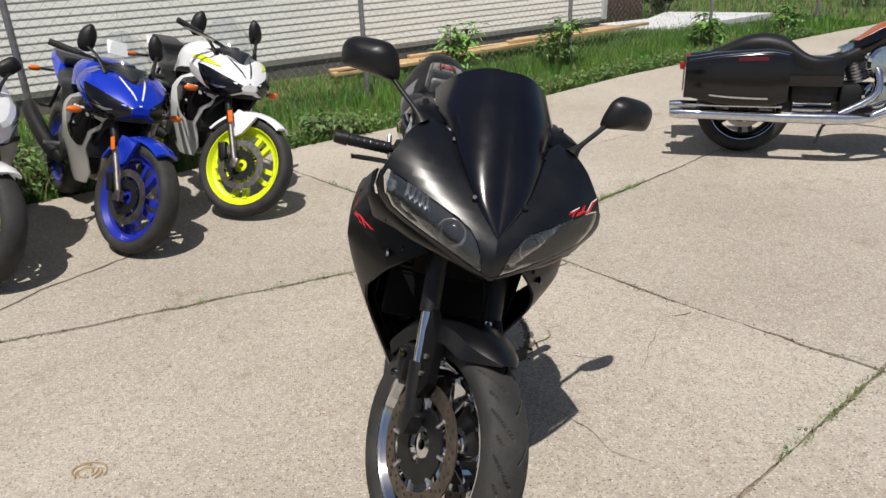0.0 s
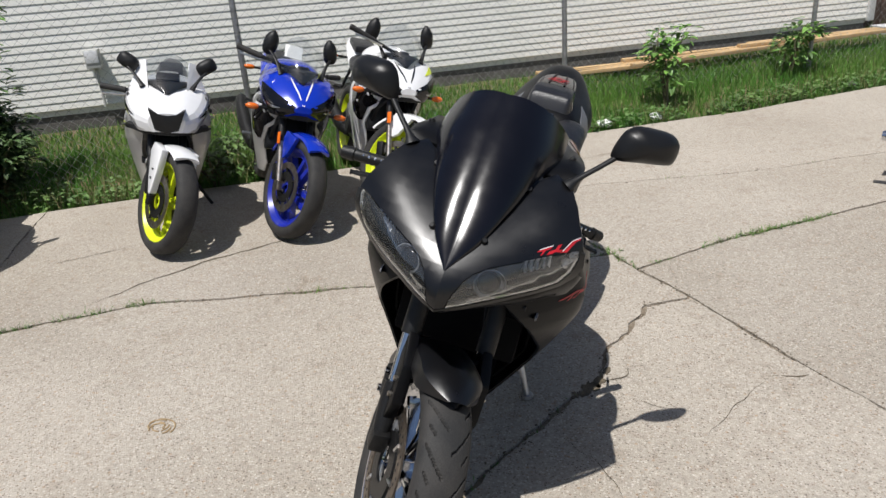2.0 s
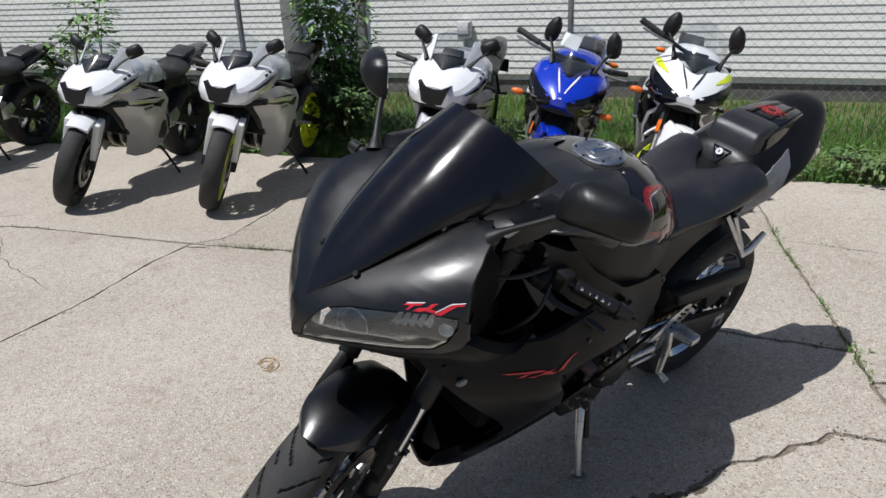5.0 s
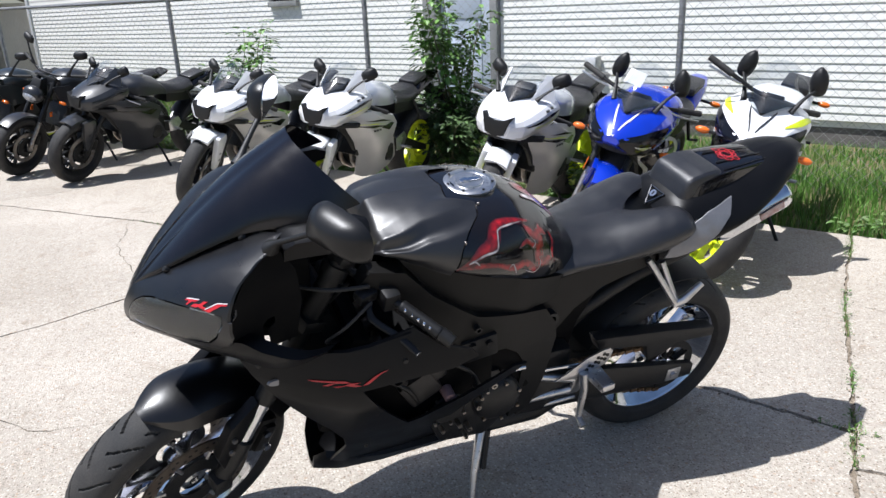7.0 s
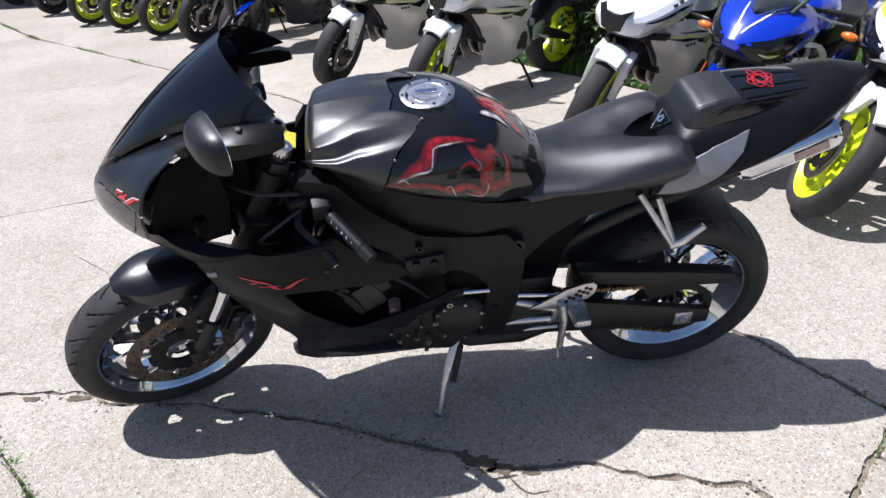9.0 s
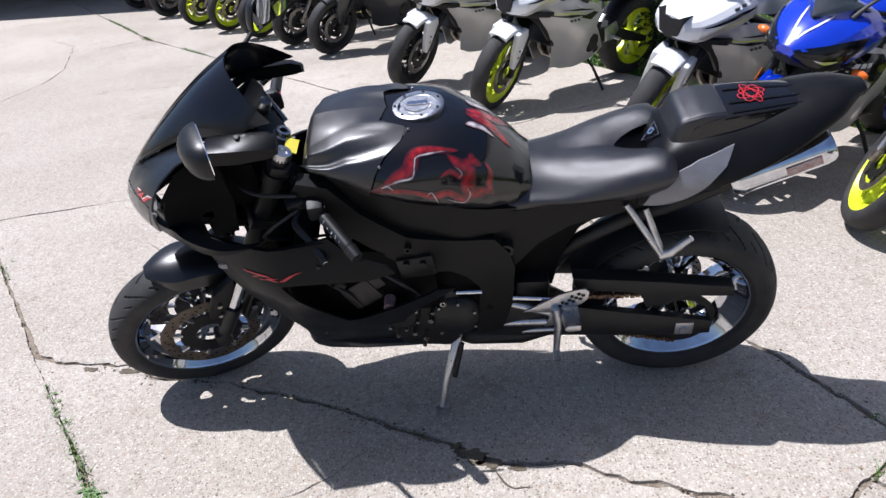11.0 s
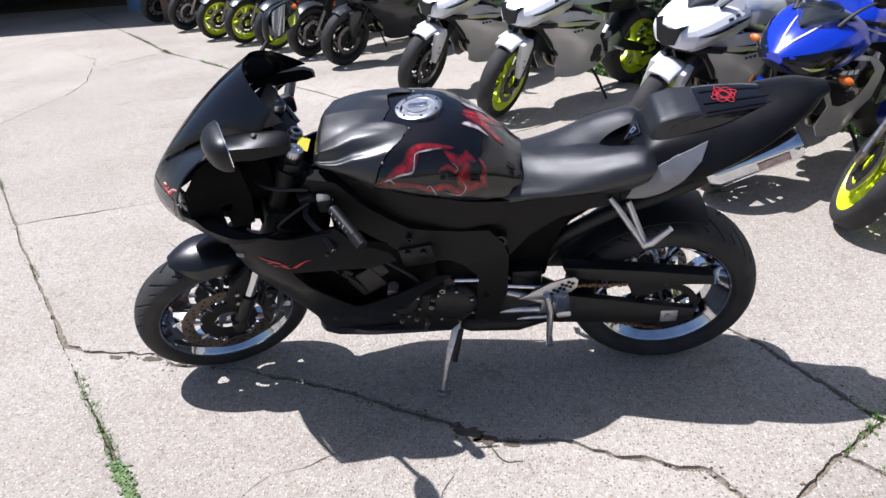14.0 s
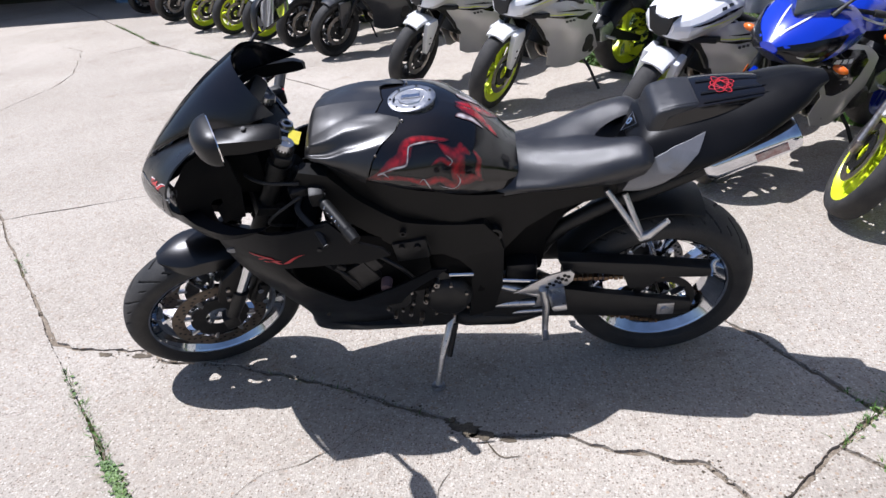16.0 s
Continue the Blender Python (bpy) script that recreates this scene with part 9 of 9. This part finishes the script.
def leaves(bm_data, centre, direction, size, aspect=0.55, droop=0.3):
    """One leaf: a folded diamond of six points, added to (verts, faces)."""
    verts, faces = bm_data
    d = Vector(direction).normalized()
    side = d.cross(Vector((0, 0, 1)))
    side = side.normalized() if side.length > 1e-4 else Vector((1, 0, 0))
    up = side.cross(d).normalized()
    b = len(verts)
    w = size * aspect / 2
    c = Vector(centre)
    for p in (c, c + d * size * 0.35 + side * w + up * size * 0.05, c + d * size * 0.35 - side * w + up * size * 0.05, c + d * size * 0.36 - up * size * 0.02, c + d * size * 0.75 + side * w * 0.7 - up * size * droop * 0.3, c + d * size * 0.75 - side * w * 0.7 - up * size * droop * 0.3, c + d * size - up * size * droop):
        verts.append(tuple(p))
    faces += [(b, b + 1, b + 3), (b, b + 3, b + 2), (b + 1, b + 4, b + 6, b + 3), (b + 3, b + 6, b + 5, b + 2)]


def leaf_object(name, data, mat, label="", parent=None):
    me = bpy.data.meshes.new(name)
    me.from_pydata(data[0], [], data[1])
    me.materials.append(mat)
    ob = new(name, me)
    ob["kind"] = "stuff"
    if label:
        tagged(ob, label)
    if parent:
        ob.parent = parent
    return ob


# lawn between kerb line and house
n = 230000
along = rng.uniform(-13.0, 13.0, n)
px = -3.7 + along * math.cos(radians(36.0))
py = 3.42 + along * math.sin(radians(36.0))
depth = rng.uniform(0.0, 1.0, n) ** 1.25 * 4.2
px, py = px - math.sin(radians(36)) * depth, py + math.cos(radians(36)) * depth
keep = (inside_lawn(px, py) > 0.02) & (house_side(px, py) > 0.12)
px, py = px[keep], py[keep]
near = np.array([edge_noise(x * 0.9, y * 0.9, 21.0) for x, y in zip(px, py)])
hs = rng.uniform(0.04, 0.11, len(px)) * (1.0 + 0.6 * near) + 0.05 * np.exp(-((inside_lawn(px, py) - 0.9) / 0.35) ** 2)
blades("lawn", px, py, hs, rng.uniform(0.004, 0.008, len(px)), GRASS, "green uncut lawn between the lot and the house", "grass", lawn_z(px, py))
# far lawn to the side of the house
n = 60000
px = rng.uniform(2, 22, n)
py = rng.uniform(8.5, 30, n)
keep = (inside_lawn(px, py) > 0.05) & ~((house_side(px, py) < 0.1) & (px < 2.9 + (py - 10.6) * -0.7))
px, py = px[keep], py[keep]
blades("side_lawn", px, py, rng.uniform(0.06, 0.22, len(px)), rng.uniform(0.010, 0.02, len(px)), GRASS, "longer grass beyond the corner of the house", "grass", -0.045)
# broad weeds along the edge of the concrete
data = ([], [])
for k in range(7000):
    a = rng.uniform(-12.5, 11.0)
    dd = abs(rng.normal(0.16, 0.16))
    x = -3.7 + a * math.cos(radians(36))
    y = np.interp(x, EX, EY) + dd
    if edge_noise(a * 0.7, 3.0, 5.0) < -0.35:
        continue
    h = rng.uniform(0.01, 0.13) * (1 + 0.7 * edge_noise(a * 1.1, 9.0, 2.0))
    th = rng.uniform(0, 6.28)
    leaves(data, (x, y, h - 0.03), (math.cos(th), math.sin(th), rng.uniform(-0.1, 0.8)), rng.uniform(0.025, 0.06), 0.7)
tagged(leaf_object("edge_weeds", data, WEED), "low broad-leaved weeds along the edge of the concrete", "weeds", kind="stuff")
n = 3500
a = rng.uniform(-12, 11, n)
x = -3.7 + a * math.cos(radians(36))
y = np.interp(x, EX, EY) + abs(rng.normal(0.25, 0.2, n))
blades("dry_stalks", x, y, rng.uniform(0.05, 0.24, n), rng.uniform(0.003, 0.006, n), DRY, "dry stalks among the weeds", "weeds", -0.03)

# tufts in the joints
tx, ty, th_, data = [], [], [], ([], [])
TUFTS = (("row2", 0.10, 3.2, 0.38, 110), ("row2", 0.20, 0.40, 0.7, 40), ("row2", 0.42, 0.66, 1.2, 80), ("row2", 0.72, 0.92, 1.2, 90), ("row2", 1.1, 1.3, 0.9, 40), ("cross", 0.6, 2.9, 0.45, 70), ("cross", 3.05, 3.4, 0.9, 60), ("cross", 4.9, 6.6, 0.30, 20), ("row", 1.0, 6.4, 0.8, 90), ("row", 8.0, 13.0, 0.42, 30), ("row", 10.18, 10.36, 0.95, 40), ("row", 10.42, 10.62, 1.2, 100), ("row", 10.74, 10.88, 1.2, 80), ("row", 11.4, 11.7, 0.9, 40), ("front", 9.0, 13.6, 0.40, 46), ("front", 14.05, 14.34, 0.95, 80), ("front", 14.34, 14.7, 0.8, 45), ("front", 14.2, 16.6, 0.45, 50), ("crack", 0.9, 2.3, 0.25, 12), ("back", 0.1, 2.6, 0.32, 18), ("row", 12.2, 13.2, 0.6, 60))
for key, s0, s1, dens, per in TUFTS:
    line = LINES[key]
    s = s0
    while s < s1:
        q = edge_noise(s * 2.1, line["k"] * 3.1, 6.6)
        if q > 0.30 - dens * 0.55:
            c = line["p"] + line["d"] * s + line["n"] * wander_at(line, s)
            m_ = int(per * 0.22 * (0.4 + max(0, q + 0.4)))
            for _ in range(m_):
                tx.append(c.x + rng.normal(0, 0.010))
                ty.append(c.y + rng.normal(0, 0.010))
                th_.append(rng.uniform(0.008, 0.055) * (0.6 + dens * 0.5))
            for _ in range(m_ // 9):
                a = rng.uniform(0, 6.28)
                leaves(data, (c.x + rng.normal(0, 0.012), c.y + rng.normal(0, 0.012), rng.uniform(-0.004, 0.012)), (math.cos(a), math.sin(a), rng.uniform(0.0, 0.6)), rng.uniform(0.009, 0.022), 0.6)
        s += 0.028
tx, ty, th_ = np.array(tx), np.array(ty), np.array(th_)
dry = rng.uniform(0, 1, len(tx)) < 0.5
blades("joint_grass", tx[~dry], ty[~dry], th_[~dry], rng.uniform(0.002, 0.005, int((~dry).sum())), GRASS, "small tufts of grass growing in the joints", "weeds", -0.016, 1.1)
blades("dry_joint_grass", tx[dry], ty[dry], th_[dry] * 0.8, rng.uniform(0.002, 0.004, int(dry.sum())), DRY, "dry straw-coloured grass in the joints", "weeds", -0.016, 1.3)
MOSS = (14.66, 14.98)
# a mat of moss filling one stretch of the joint
line = LINES["front"]
for k in range(900):
    s = rng.uniform(*MOSS)
    c = line["p"] + line["d"] * s + line["n"] * (wander_at(line, s) + rng.normal(0, 0.010))
    a = rng.uniform(0, 6.28)
    leaves(data, (c.x, c.y, rng.uniform(-0.006, 0.006)), (math.cos(a), math.sin(a), rng.uniform(0.0, 0.5)), rng.uniform(0.006, 0.016), 0.8)
tagged(leaf_object("joint_weeds", data, WEED), "small weeds growing in the joints of the concrete", "weeds", kind="stuff")


def sapling(name, at, height, spread, stems, leaf_n, leaf_size, mat, label, category="sapling", seed=1):
    rr = random.Random(seed)
    ob = thing(name, label, category, Matrix.Translation((at[0], at[1], float(lawn_z(*at)) - 0.01)))
    data = ([], [])
    for k in range(stems):
        a = rr.uniform(0, 6.28)
        top = Vector((math.cos(a) * spread * rr.uniform(0.3, 1.0), math.sin(a) * spread * rr.uniform(0.3, 1.0), height * rr.uniform(0.6, 1.0)))
        foot = Vector((rr.uniform(-0.06, 0.06), rr.uniform(-0.06, 0.06), 0))
        pts = smooth_line([foot, foot.lerp(top, 0.4) + Vector((rr.uniform(-0.05, 0.05), rr.uniform(-0.05, 0.05), 0.06)), foot.lerp(top, 0.75) + Vector((rr.uniform(-0.04, 0.04), rr.uniform(-0.04, 0.04), 0.04)), top], 10)
        bm = bmesh.new()
        tube(bm, pts, [0.011 - 0.0009 * i for i in range(11)], 6)
        part("stem", bm, BARK, ob)
        for j in range(leaf_n):
            t = rr.uniform(0.12, 1.0) ** 0.8 * 10
            p = Vector(crom(pts, t))
            b = rr.uniform(0, 6.28)
            out = Vector((math.cos(b), math.sin(b), rr.uniform(-0.25, 0.5)))
            reach = rr.uniform(0.02, 0.20) * (1.1 - 0.06 * t)
            for _ in range(2):
                q = p + out * reach + Vector((rr.uniform(-0.03, 0.03), rr.uniform(-0.03, 0.03), rr.uniform(-0.03, 0.03)))
                leaves(data, q, out + Vector((rr.uniform(-0.5, 0.5), rr.uniform(-0.5, 0.5), rr.uniform(-0.4, 0.3))), leaf_size * rr.uniform(0.6, 1.2))
    leaf_object("foliage", data, mat, "", ob)
    return ob


sapling("sapling", (-4.45, 3.55), 1.62, 0.42, 10, 75, 0.085, LEAF, "leafy green sapling growing beside the fence and a parked motorcycle", seed=3)
sapling("shrub", (-4.30, 3.42), 0.75, 0.40, 14, 70, 0.075, DARK_LEAF, "dense dark green shrub at the foot of the sapling", "shrub", 5)
sapling("shrub", (-4.75, 3.25), 0.60, 0.40, 10, 60, 0.07, DARK_LEAF, "dense dark green shrub behind a parked motorcycle", "shrub", 8)
sapling("sapling", (0.15, 6.72), 0.80, 0.20, 5, 34, 0.085, LEAF, "small bright green sapling at the edge of the lawn", seed=11)
sapling("sapling", (1.20, 8.05), 0.55, 0.24, 5, 26, 0.09, LEAF, "small bright green sapling against the fence", seed=14)
sapling("sapling", (-6.55, 1.75), 1.35, 0.45, 7, 50, 0.09, LEAF, "leafy green sapling in front of the siding", seed=17)
sapling("sapling", (3.4, 9.35), 0.50, 0.22, 5, 26, 0.09, LEAF, "small bright green sapling by a fence post", seed=21)
sapling("sapling", (4.9, 10.5), 0.45, 0.2, 4, 24, 0.09, LEAF, "small bright green sapling by a fence post", seed=23)
sapling("shrub", (-1.0, 5.60), 0.20, 0.30, 6, 26, 0.055, WEED, "low weedy clump beside the concrete", "shrub", 25)
sapling("shrub", (-2.95, 4.15), 0.35, 0.28, 7, 34, 0.06, WEED, "weedy clump behind a parked motorcycle", "shrub", 27)
for k, (x, y, sz) in enumerate(((0.05, 6.35, 0.06), (1.75, 7.75, 0.05), (-0.35, 6.05, 0.07))):
    bm = bmesh.new()
    bmesh.ops.create_icosphere(bm, subdivisions=2, radius=sz)
    for v in bm.verts:
        v.co *= 1 + 0.35 * edge_noise(v.co.x * 18, v.co.y * 18, v.co.z * 18 + k)
        v.co.z *= 0.55
    st = part("litter" if k != 1 else "stone", bm, PAPER if k != 1 else FOUNDATION, None, sharp=20)
    st.location = (x, y, 0.015)
    tagged(st, "crumpled pale litter in the weeds" if k != 1 else "pale stone at the edge of the lawn", "litter" if k != 1 else "stone")

# ---- beyond the corner of the house ----
bm = bmesh.new()
slab(bm, [(2.44, 11.58), (3.11, 10.56), (5.43, 12.17), (3.9, 12.96), (3.32, 12.01)], -0.05, 0.10, "z", 0.01)
tagged(part("patio_slab", bm, WHITE_SLAB, smooth=False), "pale concrete patio slab behind the house", "patio", kind="structure")
bf = thing("board_fence", "dark brown board fence behind the patio", "fence", Matrix.Translation((1.75, 11.72, 0)) @ Matrix.Rotation(radians(29), 4, 'Z'), kind="structure")
bm = bmesh.new()
box(bm, (0.07, 0, 0.9), (0.13, 0.025, 1.8), 0.004)
b0 = part("board", bm, BROWN, bf)
for k in range(1, 13):
    o = new("board", b0.data)
    o.parent = bf
    o.location = (0.145 * k, 0.0, 0)
bm = bmesh.new()
box(bm, (0.94, 0.03, 1.4), (1.88, 0.04, 0.09))
box(bm, (0.94, 0.03, 0.4), (1.88, 0.04, 0.09))
part("rail", bm, BROWN, bf, smooth=False)
sapling("shrub", (3.85, 13.1), 1.1, 0.6, 16, 60, 0.12, DARK_LEAF, "dark shrub behind the patio", "shrub", 31)
sapling("shrub", (8.0, 14.0), 0.5, 0.5, 9, 40, 0.1, DRY, "dry weedy clump beyond the patio", "shrub", 33)

# ---- outbuildings past the row of bikes ----
gar = thing("garage", "taupe garage with a dark shingle roof beyond the house", "garage", Matrix.Translation((-16.6, -3.4, 0)) @ Matrix.Rotation(radians(35), 4, 'Z'), kind="structure")
bm = bmesh.new()
box(bm, (-3.2, 0.1, 0.85), (9.6, 0.2, 1.9))
box(bm, (1.5, 3.0, 0.85), (0.2, 6.0, 1.9))
box(bm, (-7.9, 3.0, 0.85), (0.2, 6.0, 1.9))
box(bm, (-3.2, 6.0, 0.85), (9.6, 0.2, 1.9))
part("wall", bm, GARAGE, gar, smooth=False)
bm = bmesh.new()
v = [bm.verts.new(p) for p in ((-8.4, -0.09, 1.74), (2.0, -0.09, 1.74), (2.0, 3.0, 3.0), (-8.4, 3.0, 3.0), (2.0, 6.2, 1.74), (-8.4, 6.2, 1.74))]
w = [bm.verts.new(p.co + Vector((0, 0, 0.16))) for p in v]
for q in ((0, 1, 2, 3), (3, 2, 4, 5)):
    bm.faces.new([v[i] for i in q]), bm.faces.new([w[i] for i in q])
for i, k in ((0, 1), (1, 2), (2, 4), (4, 5), (5, 3), (3, 0)):
    bm.faces.new((v[i], v[k], w[k], w[i]))
part("roof", bm, ROOF, gar, smooth=False)
for k in range(2):
    bm = bmesh.new()
    for j in range(4):
        box(bm, (-6.4 + 3.6 * k, -0.02, 0.24 + 0.40 * j), (2.6, 0.06, 0.385), 0.01)
    part("garage_door", bm, DOOR_PAINT if k == 0 else GARAGE, gar)
# open shelter at the end of the lot; unseen roof added to shade the ground
shed = thing("shelter", "open shelter at the end of the lot, its unseen flat roof added for shade", "shelter", Matrix.Translation((-11.9, -8.2, 0)), kind="structure")
bm = bmesh.new()
box(bm, (-1.6, 0.0, 2.72), (7.0, 8.6, 0.16))
part("roof", bm, ROOF, shed, smooth=False)
# walls coloured dark for the shade under the roof
bm = bmesh.new()
box(bm, (-5.0, 0.0, 1.3), (0.16, 8.4, 2.7))
box(bm, (-1.8, -4.1, 1.3), (6.3, 0.16, 2.7))
part("wall", bm, DARK, shed, smooth=False)
for y in (-4.0, 0.0, 4.1):
    bm = bmesh.new()
    box(bm, (1.75, y, 1.3), (0.14, 0.14, 2.7), 0.01)
    part("post", bm, BROWN, shed)
drum = thing("corrugated_bin", "faded blue corrugated metal bin in the shade", "bin", Matrix.Translation((-12.6, -5.75, 0)))
bm = bmesh.new()
prof = []
rings = []
for k in range(61):
    a = 2 * math.pi * k / 60
    r = 0.42 + 0.012 * (1 if k % 2 else -1)
    rings.append([(r * math.cos(a), r * math.sin(a), z) for z in (0.0, 0.9, 0.9, 0.05)][:2])
grid_faces(bm, rings)
part("body", bm, DRUM_BLUE, drum, sharp=80)
bm = bmesh.new()
slab(bm, [(0.44 * math.cos(2 * math.pi * k / 40), 0.44 * math.sin(2 * math.pi * k / 40)) for k in range(40)], 0.88, 0.92, "z", 0.01)
part("lid", bm, DRUM_BLUE, drum)
